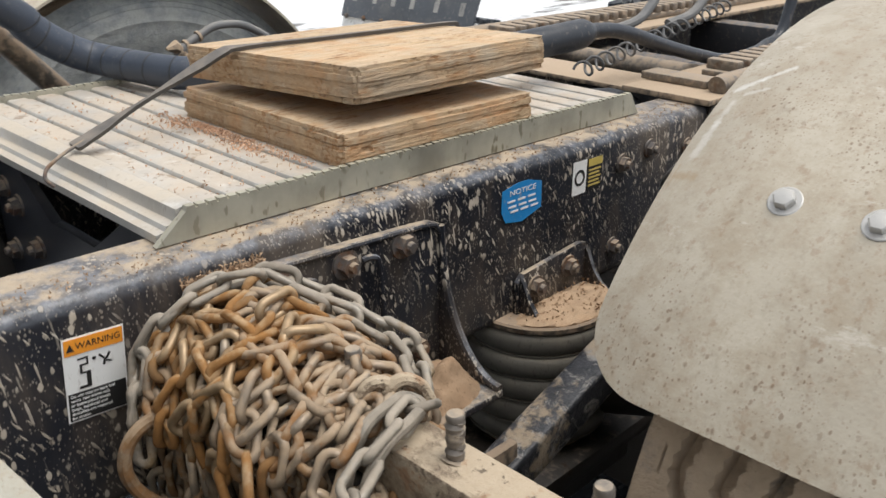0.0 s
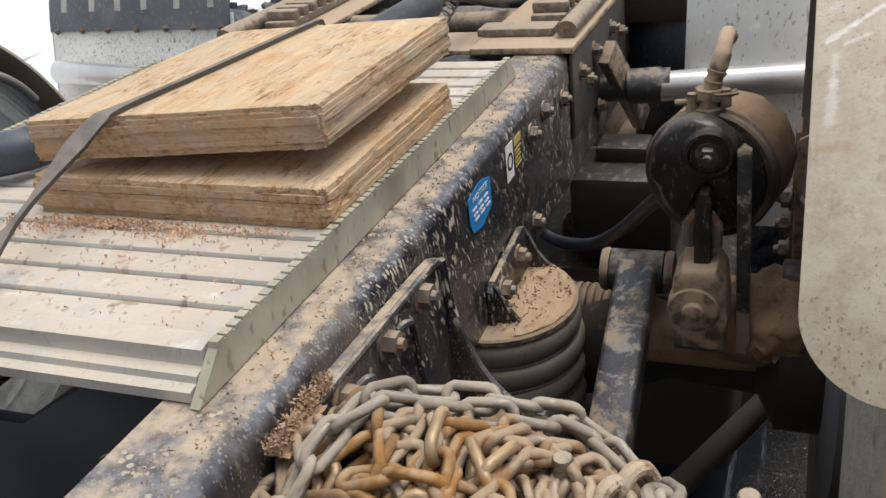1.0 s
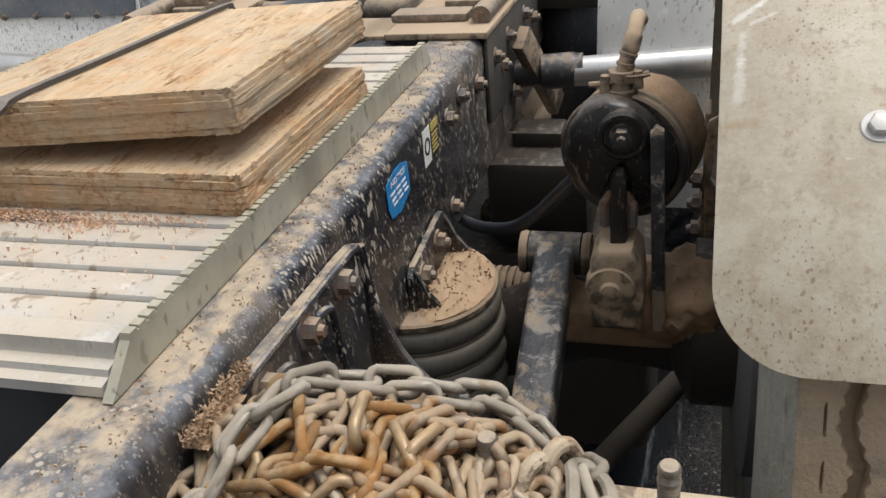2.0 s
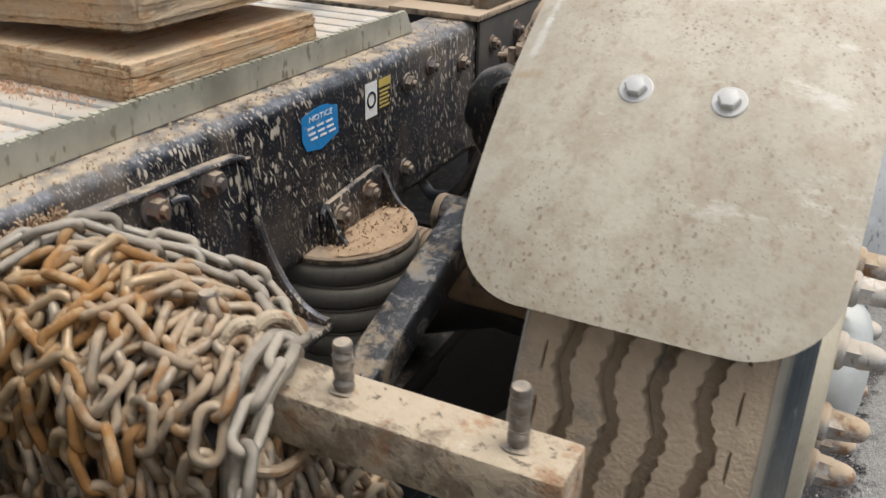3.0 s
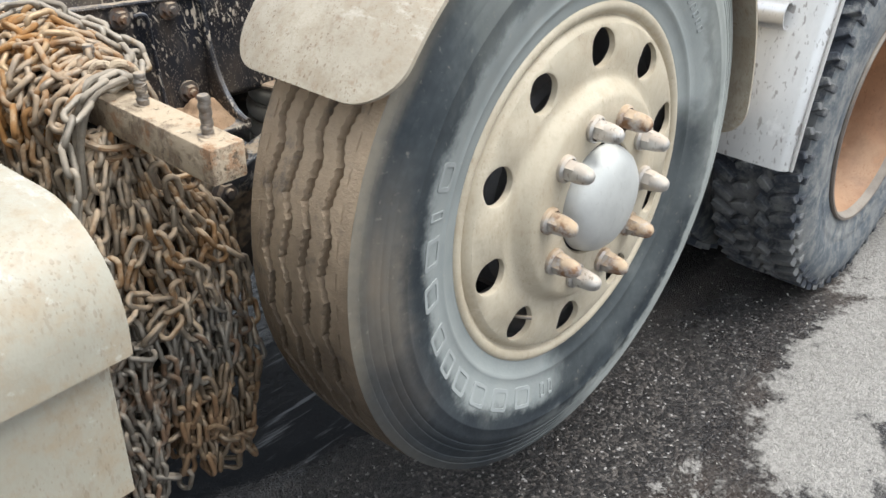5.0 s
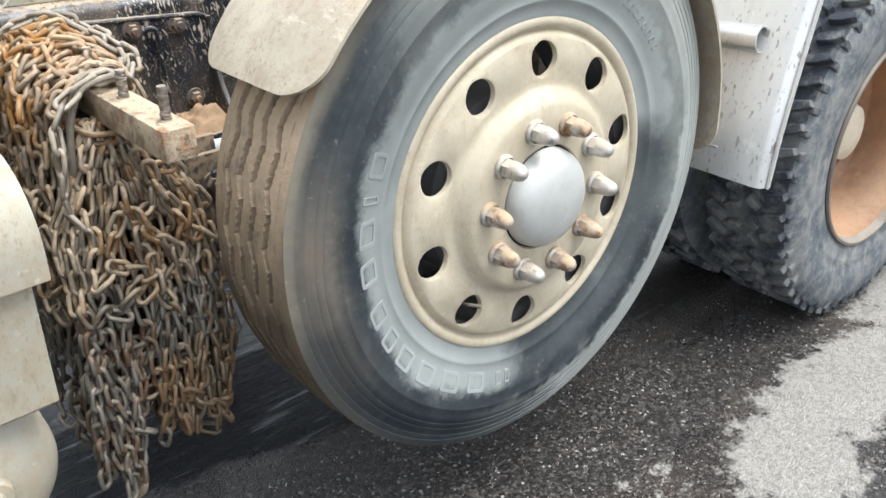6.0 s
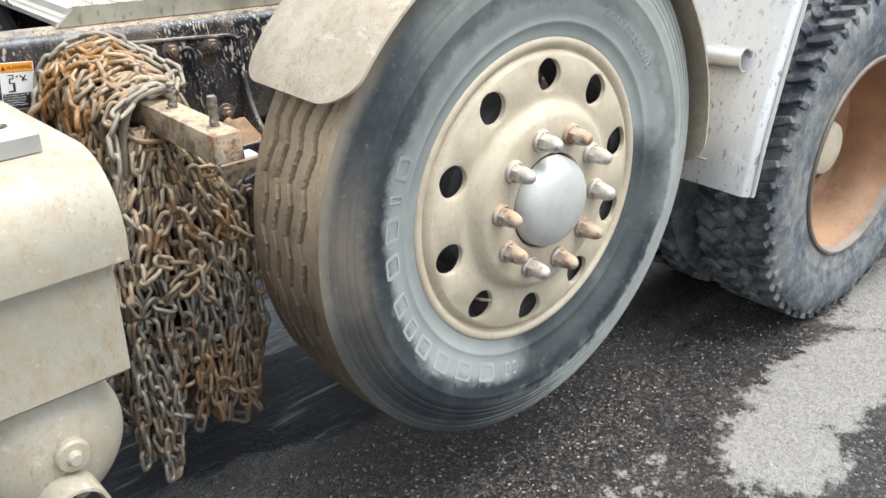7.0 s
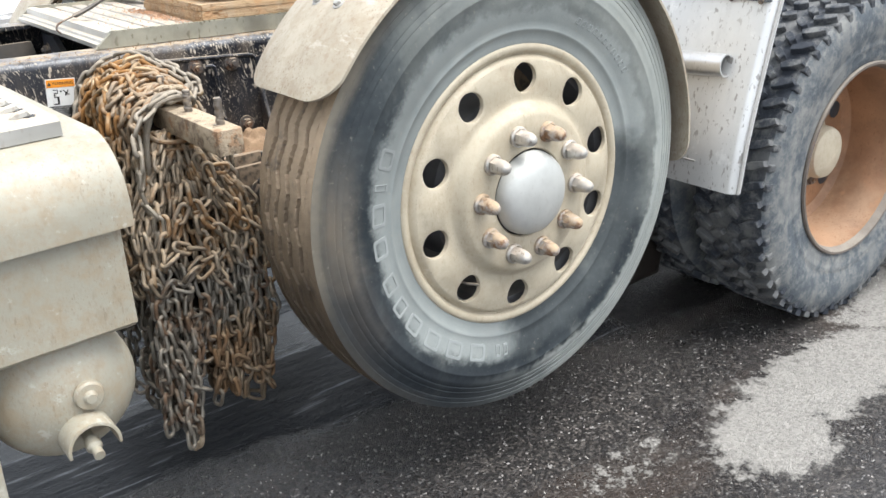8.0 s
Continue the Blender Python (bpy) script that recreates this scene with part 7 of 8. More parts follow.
def build_brake_chamber():
    b = thing("brake_chamber", "black round air brake chamber caked with mud, air elbow on top", "brake chamber")
    c = (-0.03, 0.496, 1.021)
    turned = Matrix.Translation(c) @ pose(0, 0, 0, 0, 0, -16)
    bm = bmesh.new()
    lathe(bm, [(0.0, -0.050), (0.030, -0.050), (0.036, -0.046), (0.054, -0.040), (0.068, -0.030), (0.076, -0.014), (0.078, 0.0)], (0, 0, 0), "x", 48)
    part("front_cover", bm, "casting", b).matrix_basis = turned
    bm = bmesh.new()
    lathe(bm, [(0.076, -0.012), (0.083, -0.012), (0.086, -0.009), (0.086, -0.004), (0.083, -0.001), (0.083, 0.004), (0.086, 0.007), (0.086, 0.012), (0.083, 0.016), (0.076, 0.016)], (0, 0, 0), "x", 56)
    part("clamp_band", bm, "chamber", b).matrix_basis = turned
    bm = bmesh.new()
    lathe(bm, [(0.080, 0.012), (0.0835, 0.022), (0.085, 0.035), (0.085, 0.05), (0.085, 0.065), (0.0825, 0.08), (0.078, 0.095), (0.068, 0.112), (0.055, 0.124), (0.038, 0.132), (0.02, 0.136), (0.0, 0.138)], (0, 0, 0), "x", 72)
    for v in bm.verts:
        v.co += v.co.normalized() * (0.004 * noise.noise(v.co * 40) + 0.003 * noise.noise(v.co * 90)) * (1 if v.co.z > -0.02 else 0.3)
    part("rear_pot", bm, "soil", b, "mud-caked rear housing").matrix_basis = turned
    # cast yoke: a broad shell over the cover with a blunt lobe hanging on one side
    outline = [(0.566, 1.047), (0.560, 1.081), (0.541, 1.106), (0.515, 1.117), (0.487, 1.110), (0.467, 1.096), (0.457, 1.078), (0.456, 1.052), (0.466, 1.038), (0.479, 1.042), (0.493, 1.036), (0.506, 1.022), (0.514, 1.002), (0.521, 0.985), (0.535, 0.985), (0.549, 1.008), (0.557, 1.028), (0.564, 1.035)]
    cy, cz = 0.512, 1.058
    rings = []
    for f, x in ((1.0, -0.066), (1.0, -0.084), (0.95, -0.091), (0.86, -0.095)):
        rings.append([(x, cy + (y - cy) * f, cz + (z - cz) * f) for y, z in outline])
    n = len(outline)
    bm = bmesh.new()
    mesh_in(bm, [p for r in rings for p in r], [(k * n + j, k * n + (j + 1) % n, k * n + n + (j + 1) % n, k * n + n + j) for k in range(3) for j in range(n)] + [tuple(range(3 * n, 4 * n)), tuple(range(n))[::-1]])
    part("yoke", bm, "casting", b, "black cast yoke on the chamber's face", smooth=50)
    bm = bmesh.new()
    lathe(bm, [(0.033, 0.0), (0.032, -0.010), (0.028, -0.014), (0.024, -0.014), (0.022, -0.010), (0.0, -0.010)], (-0.091, 0.493, 1.075), "x", 28)
    part("boss", bm, "casting", b, "round boss about the nut")
    bm = bmesh.new()
    hexbolt(bm, facing((-0.100, 0.493, 1.075), (-1, 0, 0)), 0.0125, 0.016, 0.016)
    part("centre_nut", bm, "steel", b, "rusty hex nut on a threaded end", smooth=30)
    bm = bmesh.new()
    prism(bm, [(0.436, 0.80), (0.453, 0.80), (0.460, 1.082), (0.453, 1.090), (0.444, 1.084)], "x", -0.110, -0.096, 0.002)
    part("side_strap", bm, "arm", b, "flat black strap with worn edges")
    bm = bmesh.new()
    prism(bm, [(0.486, 0.905), (0.508, 0.905), (0.506, 1.02), (0.501, 1.031), (0.491, 1.031), (0.487, 1.02)], "x", -0.118, -0.088, 0.004)
    part("push_rod_clevis", bm, "casting", b)
    for y in (0.482, 0.514):
        bm = bmesh.new()
        tube(bm, [(-0.103, y, 0.955), (-0.103, y, 0.985), (-0.103, y * 0.5 + 0.2485, 1.0)], [0.0085, 0.0085, 0.006], 8)
        part("clevis_pin", bm, "bolt", b)
    bm = bmesh.new()
    tube(bm, [(-0.03, 0.500, 1.095), (-0.03, 0.500, 1.110), (-0.03, 0.500, 1.111), (-0.03, 0.500, 1.121), (-0.03, 0.499, 1.122), (-0.03, 0.499, 1.134)], [0.020, 0.020, 0.015, 0.015, 0.019, 0.018], 8)
    part("fitting", bm, "mud", b, "muddy hex pipe fitting")
    bm = bmesh.new()
    tube(bm, [(-0.034, 0.540, 1.116), (-0.036, 0.502, 1.120), (-0.034, 0.466, 1.131)], 0.0042, 8)
    for y, z in ((0.520, 1.118), (0.480, 1.124)):
        tube(bm, [(-0.036, y, z - 0.011), (-0.036, y, z + 0.011)], [0.0075, 0.006], 8)
    tube(bm, [(-0.040, 0.512, 1.132), (-0.046, 0.488, 1.130), (-0.040, 0.466, 1.131), (-0.030, 0.484, 1.128)], 0.0018, 6)
    part("clamp", bm, "mud", b, "muddy hose clamp with its bolt and wire tail")
    pts = bend([(-0.03, 0.499, 1.122), (-0.029, 0.496, 1.138), (-0.027, 0.491, 1.156), (-0.022, 0.487, 1.172), (-0.008, 0.485, 1.183), (0.02, 0.484, 1.186), (0.05, 0.483, 1.174)], 6)
    bm = bmesh.new()
    tube(bm, pts, [0.0100 + (0.0013 if 13 <= k <= 19 else 0.0) for k in range(len(pts))], 14)
    part("air_elbow", bm, "dusted", b, "dusty grey air hose elbow")
    for k in (3, 7, 11):
        d = (pts[k + 1] - pts[k - 1]).normalized()
        bm = bmesh.new()
        tube(bm, [pts[k] - d * 0.0028, pts[k] - d * 0.002, pts[k] + d * 0.002, pts[k] + d * 0.0028], [0.0102, 0.0118, 0.0118, 0.0102], 14)
        part("hose_band", bm, "mud", b)
    hose = thing("air_hose", "black rubber air hose from the brake chamber", "hose")
    bm = bmesh.new()
    tube(bm, bend([(-0.01, 0.552, 0.985), (0.0, 0.570, 0.965), (0.04, 0.605, 0.915), (0.08, 0.641, 0.867), (0.13, 0.690, 0.818), (0.21, 0.765, 0.775), (0.32, 0.84, 0.74)], 8), 0.0105, 12)
    part("hose", bm, "hose", hose)


MAT["casting"] = dusty("black_wet_casting", (0.012, 0.012, 0.013), 0.28, 0, 0.30, (0.17, 0.125, 0.085), 26, 0.5, (0.22, 0.17, 0.12), 0.3, 160, 0.0025)
build_brake_chamber()


def build_dark_depth():
    """Gear behind the air spring, deep in shade; near-black colours add to that shade."""
    g = thing("axle_housing", "dark muddy drive axle housing and torque rod deep under the chassis", "axle housing")
    bm = bmesh.new()
    tube(bm, [(1.37, 0.45, 0.52), (1.37, 1.9, 0.52)], 0.11, 20)
    part("axle_tube", bm, "mud", g)
    bm = bmesh.new()
    tube(bm, [(0.55, 0.80, 0.62), (1.3, 0.80, 0.56)], 0.05, 14)
    part("torque_rod", bm, "mud", g)
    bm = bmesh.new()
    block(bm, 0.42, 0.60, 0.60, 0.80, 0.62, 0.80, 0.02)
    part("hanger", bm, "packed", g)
    # added dark block that covers the lit ground and stands for under-chassis shade
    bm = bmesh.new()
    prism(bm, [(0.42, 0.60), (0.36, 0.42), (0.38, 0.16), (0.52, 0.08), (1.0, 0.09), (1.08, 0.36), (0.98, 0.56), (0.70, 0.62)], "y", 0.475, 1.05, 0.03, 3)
    part("spring_hanger", bm, "packed", g, "dark block added to fill the shade under the drive axle")
    for k, (x, y, z) in enumerate(((0.52, 0.62, 0.82), (0.55, 0.70, 0.60))):
        share("bolt", BOLT, g, facing((x - 0.06, y, z - 0.08), (-1, 0, 0)) @ Matrix.Scale(1.3, 4))
    spring = thing("air_spring", "dark air spring of the drive axle, beside the rail", "air spring")
    bm = bmesh.new()
    lathe(bm, [(0.0, 0.945), (0.078, 0.945), (0.080, 0.925), (0.088, 0.905), (0.091, 0.86), (0.088, 0.815), (0.080, 0.80), (0.088, 0.785), (0.091, 0.74), (0.088, 0.695), (0.075, 0.67), (0.070, 0.55), (0.0, 0.54)], (1.08, 0.703, 0), "z", 32)
    part("bellows", bm, "hose", spring)
    bm = bmesh.new()
    block(bm, 0.97, 1.19, 0.622, 0.787, 0.945, 1.035, 0.008)
    part("top_bracket", bm, "packed", spring)
    valve = thing("levelling_valve", "dark box-shaped levelling valve below the rail", "valve")
    bm = bmesh.new()
    block(bm, 0.50, 0.58, 0.66, 0.76, 0.79, 0.83, 0.006)
    part("body", bm, "packed", valve)
    brace = thing("diagonal_brace", "muddy diagonal brace from the rail down to the axle", "brace")
    bm = bmesh.new()
    block(bm, -0.012, 0.012, -0.027, 0.027, 0, 0.26, 0.003, facing((0.62, 0.755, 0.985), (0.62, -0.16, -0.78)))
    part("flat_bar", bm, "mud", brace)


build_dark_depth()


# ---- drive wheels ----
def build_drive_wheel():
    w = thing("drive_wheel", "lugged drive tyre on a rusty orange dished steel rim", "wheel", "drive wheels")
    cz, r = 0.525, 0.525
    prof = [(0.505, 0.020), (0.497, 0.012), (0.470, 0.002), (0.44, -0.002), (0.41, 0.000), (0.385, 0.006), (0.37, 0.010), (0.362, 0.008), (0.355, 0.011), (0.335, 0.013), (0.315, 0.016), (0.298, 0.026)]
    for s, name in ((1, "outer_sidewall"), (-1, "inner_sidewall")):
        bm = bmesh.new()
        lathe(bm, [(a, (d if s > 0 else 0.27 - d)) for a, d in prof], (0, 0, cz), "y", 96)
        part(name, bm, "drive_side", w, smooth=50)
    bm = bmesh.new()
    lathe(bm, [(0.505, 0.020), (0.508, 0.03), (0.508, 0.24), (0.505, 0.25)], (0, 0, cz), "y", 96)
    part("carcass", bm, "drive_rubber", w)
    # lugs: angled blocks in rows, the outer row running down onto the shoulder
    count = 54
    rows = ((0.052, 0.040, 0.022, 26, 0.0), (0.105, 0.026, 0.021, -30, 0.5), (0.165, 0.026, 0.021, 30, 0.0), (0.218, 0.040, 0.022, -26, 0.5))
    meshes = []
    for y, wy, wx, turn, off in rows:
        bm = bmesh.new()
        pts = [(-wx * 0.55, -wy * 0.9), (wx * 0.25, -wy * 0.9), (wx * 0.6, 0), (wx * 0.55, wy * 0.7), (-wx * 0.3, wy * 0.7), (-wx * 0.6, 0)]
        c, s = math.cos(radians(turn)), math.sin(radians(turn))
        pts = [(x * c - q * s, x * s + q * c) for x, q in pts]
        prism(bm, pts, "z", 0.498, r + 0.003, 0.002, 1)
        o = part("tread_lug", bm, "drive_rubber", None)
        meshes.append((o.data, y, off))
        bpy.data.objects.remove(o)
    for me, y, off in meshes:
        for k in range(count):
            a = 360 * (k + off) / count
            share("tread_lug", me, w, Matrix.Translation((0, y, cz)) @ pose(0, 0, 0, 0, a, 0))
    bm = bmesh.new()
    block(bm, -0.011, 0.011, 0.006, 0.05, 0.478, 0.508, 0.003, None, 1)
    o = part("shoulder_lug", bm, "drive_rubber", None)
    me = o.data
    bpy.data.objects.remove(o)
    for k in range(count):
        share("shoulder_lug", me, w, Matrix.Translation((0, 0, cz)) @ pose(0, 0, 0, 0, 360 * k / count, 0))
    bm = bmesh.new()
    prof = [(0.330, 0.022), (0.333, 0.014), (0.330, 0.008), (0.322, 0.008), (0.316, 0.014), (0.310, 0.03), (0.306, 0.06), (0.296, 0.075), (0.288, 0.15), (0.280, 0.195), (0.25, 0.212), (0.235, 0.209), (0.17, 0.218), (0.05, 0.218)]
    prof = [(q * (1 - 0.065 * min(1, q / 0.28)), d) for q, d in prof]
    lathe(bm, prof[:6], (0, 0, cz), "y", 96)
    part("rim_lip", bm, "lip", w, "dusty grey rim lip", smooth=40)
    bm = bmesh.new()
    lathe(bm, prof[5:], (0, 0, cz), "y", 96)
    part("rim", bm, "orange_rim", w, "rusty orange dished rim", smooth=40)
    bm = bmesh.new()
    lathe(bm, [(0.125, 0.218), (0.125, 0.205), (0.118, 0.198), (0.095, 0.196), (0.088, 0.182), (0.086, 0.135), (0.080, 0.121), (0.06, 0.112), (0.0, 0.108)], (0, 0, cz), "y", 48)
    part("hub", bm, "cream", w, "dusty cream axle hub")
    # flat black discs put in for the shaded hand holes
    bm = bmesh.new()
    lathe(bm, [(0.0, 0.0), (0.026, 0.0), (0.030, 0.002), (0.0, 0.002)], (0, 0, 0), "y", 16)
    first = part("hand_hole", bm, "black", w, "flat black disc standing for a hand hole's shade")
    for k in range(5):
        a = radians(72 * k + 30)
        m = pose(0.198 * math.cos(a), 0.209, cz + 0.198 * math.sin(a))
        if k:
            share("hand_hole", first.data, w, m)
        else:
            first.matrix_basis = m
    for k in range(10):
        a = radians(36 * k + 10)
        share("lug_nut", BOLT, w, facing((0.1429 * math.cos(a), 0.216, cz + 0.1429 * math.sin(a)), (0, -1, 0)) @ Matrix.Scale(1.3, 4))
    return w


drive = build_drive_wheel()
drive.matrix_basis = Matrix.Translation((1.37, 0.0, 0))
inner = copy_thing(drive, Matrix.Translation((1.37, 0.33 + 0.27, 0)) @ pose(0, 0, 0, 0, 0, 180))
tagged(inner, "inner dual drive tyre, dark and lugged")
for x, spots in ((1.37, ((2 * MID, 180), (2 * MID - 0.60, 0))), (2.72, ((0.0, 0), (0.60, 180), (2 * MID, 180), (2 * MID - 0.60, 0)))):
    for y, turn in spots:
        o = copy_thing(drive, Matrix.Translation((x, y, -0.07 if y > MID else 0)) @ pose(0, 0, 0, 0, 17, turn))
        tagged(o, "lugged drive tyre on the truck's far side" if y > MID else "lugged drive tyre on the second drive axle")


# ---- battery box, air tank and step ----
def build_box():
    b = thing("battery_box", "dusty beige battery box with a rounded lid and aluminium tread on top", "battery box")
    x0, x1 = -1.72, -0.912
    r = 0.105
    yf, zt, zl = -0.024, 1.080, 0.943
    outer = [(0.70, zt)] + [(yf + r - r * math.sin(radians(a)), zt - r + r * math.cos(radians(a))) for a in range(0, 91, 9)] + [(yf, zl)]
    q = r - 0.006
    inn = [(yf + 0.006, zl)] + [(yf + r - q * math.cos(radians(a)), zt - r + q * math.sin(radians(a))) for a in range(0, 91, 9)] + [(0.70, zt - 0.006)]
    bm = bmesh.new()
    prism(bm, outer + inn, "x", x0, x1, 0.0015, 1)
    part("lid", bm, "box", b, "rounded beige lid with a sharp lower lip", smooth=40)
    bm = bmesh.new()
    prism(bm, [(-0.008, 1.03), (-0.008, 0.775), (0.004, 0.765), (0.03, 0.765), (0.03, 0.78), (0.014, 0.785), (0.014, 1.03)], "x", x0 + 0.01, x1 - 0.018, 0.002)
    part("front_panel", bm, "box", b)
    bm = bmesh.new()
    block(bm, x1 - 0.028, x1 - 0.020, 0.016, 0.69, 0.765, 1.05, 0.001)
    part("end_panel", bm, "box", b)
    bm = bmesh.new()
    block(bm, x0 + 0.02, x1 - 0.030, 0.65, 0.69, 0.765, 1.05, 0.002)
    part("back_panel", bm, "box", b)
    # tread plate on the lid, with rows of punched grips
    tx1, ty0 = -0.962, 0.070
    bm = bmesh.new()
    prism(bm, [(ty0, zt + 0.001), (0.66, zt + 0.001), (0.66, zt + 0.026), (0.645, zt + 0.030), (ty0 + 0.012, zt + 0.030), (ty0, zt + 0.024)], "x", x0 + 0.05, tx1, 0.002)
    tread = thing("tread_plate", "pale aluminium tread plate with punched grips", "tread plate")
    part("sheet", bm, "deck", tread)
    bm = bmesh.new()
    tube(bm, [(-0.016, 0, -0.0005), (-0.008, 0, 0.003), (0.008, 0, 0.005), (0.016, 0.002, -0.0005)], [0.003, 0.007, 0.008, 0.002], 7)
    tooth = part("grip_tooth", bm, "deck", None)
    # a flat black disc stands for the shade in each punched hole
    bm = bmesh.new()
    lathe(bm, [(0.0, 0.0), (0.011, 0.0), (0.011, 0.0008), (0.0, 0.0008)], (0.012, 0, 0.0002), "z", 10)
    hole = part("grip_hole", bm, "black", None)
    for i in range(8):
        for j in range(10):
            at = Matrix.Translation((tx1 - 0.045 - i * 0.055, ty0 + 0.045 + j * 0.055 + (0.027 if i % 2 else 0), zt + 0.030))
            share("grip_tooth", tooth.data, tread, at)
            share("grip_hole", hole.data, tread, at)
    bpy.data.objects.remove(tooth)
    bpy.data.objects.remove(hole)
    # the box stands a little askew to the frame
    askew = Matrix.Translation((x1, yf, 0)) @ pose(0, 0, 0, 0, 0, 2.4) @ Matrix.Translation((-x1, -yf, 0))
    b.matrix_basis, tread.matrix_basis = askew, askew
    return b


build_box()


def build_tank():
    t = thing("air_tank", "beige steel air tank slung across below the battery box", "air tank")
    c = (-1.060, 0, 0.662)
    rt = 0.122
    prof = [(0.0, -0.040)] + [(rt * math.sin(radians(a)), 0.030 - 0.070 * math.cos(radians(a))) for a in range(10, 91, 8)] + [(rt, 0.06), (rt + 0.0015, 0.064), (rt + 0.0015, 0.07), (rt, 0.074), (rt, 0.62), (0.0, 0.66)]
    bm = bmesh.new()
    lathe(bm, prof, c, "y", 64)
    part("shell", bm, "box", t, smooth=40)
    bm = bmesh.new()
    lathe(bm, [(0.0, -0.058), (0.008, -0.058), (0.010, -0.054), (0.012, -0.050), (0.022, -0.049), (0.025, -0.045), (0.025, -0.030)], (-1.036, 0, 0.668), "y", 20)
    part("plug", bm, "box", t, "round plug in the tank's end")
    bm = bmesh.new()
    pts = []
    for rr in (0.043, 0.0385):
        ring = [(rr * math.cos(radians(a)), rr * math.sin(radians(a))) for a in range(-12, 193, 12)]
        pts.append(ring)
    outline = pts[0] + pts[1][::-1]
    prism(bm, [(-1.052 + x, 0.598 + z) for x, z in outline], "y", -0.085, 0.03, 0.001)
    part("drain_guard", bm, "box", t, "half-round guard over the drain valve")
    bm = bmesh.new()
    tube(bm, [(-1.052, -0.03, 0.60), (-1.052, -0.055, 0.597), (-1.052, -0.060, 0.597), (-1.052, -0.075, 0.592), (-1.052, -0.08, 0.592), (-1.052, -0.098, 0.588)], [0.009, 0.009, 0.013, 0.013, 0.008, 0.009], 12)
    part("drain_valve", bm, "box", t, "small drain valve")
    t.location = (0.006, 0.036, 0.006)
    step = thing("step_bracket", "beige steel step bracket with punched grip holes", "step")
    bm = bmesh.new()
    prism(bm, [(-1.188, 0.775), (-1.20, 0.775), (-1.30, 0.775), (-1.45, 0.775), (-1.45, 0.30), (-1.20, 0.30), (-1.195, 0.50)], "y", 0.021, 0.029, 0.001)
    part("side_plate", bm, "box", step)
    bm = bmesh.new()
    prism(bm, [(-1.176, 0.75), (-1.190, 0.75), (-1.202, 0.30), (-1.188, 0.30)], "y", -0.012, 0.0285, 0.002)
    part("edge_flange", bm, "box", step)
    bm = bmesh.new()
    block(bm, -1.46, -1.20, -0.03, 0.022, 0.535, 0.545, 0.002)
    part("tread_ledge", bm, "box", step)


build_tank()


# ---- labels on the rail ----
def label_pose(x, z, roll=0.0):
    return pitched() @ Matrix.Translation((x, 0.7886, z - lift(x))) @ pose(0, 0, 0, 90, 0, 0) @ pose(0, 0, 0, 0, 0, roll)


def sheet(name, outline, material, parent, m, lift=0.0, label=""):
    bm = bmesh.new()
    prism(bm, outline, "z", lift, lift + 0.0007)
    o = part(name, bm, material, parent, label, smooth=0)
    o.matrix_basis = m
    return o


def rect(x0, x1, y0, y1):
    return [(x0, y0), (x1, y0), (x1, y1), (x0, y1)]


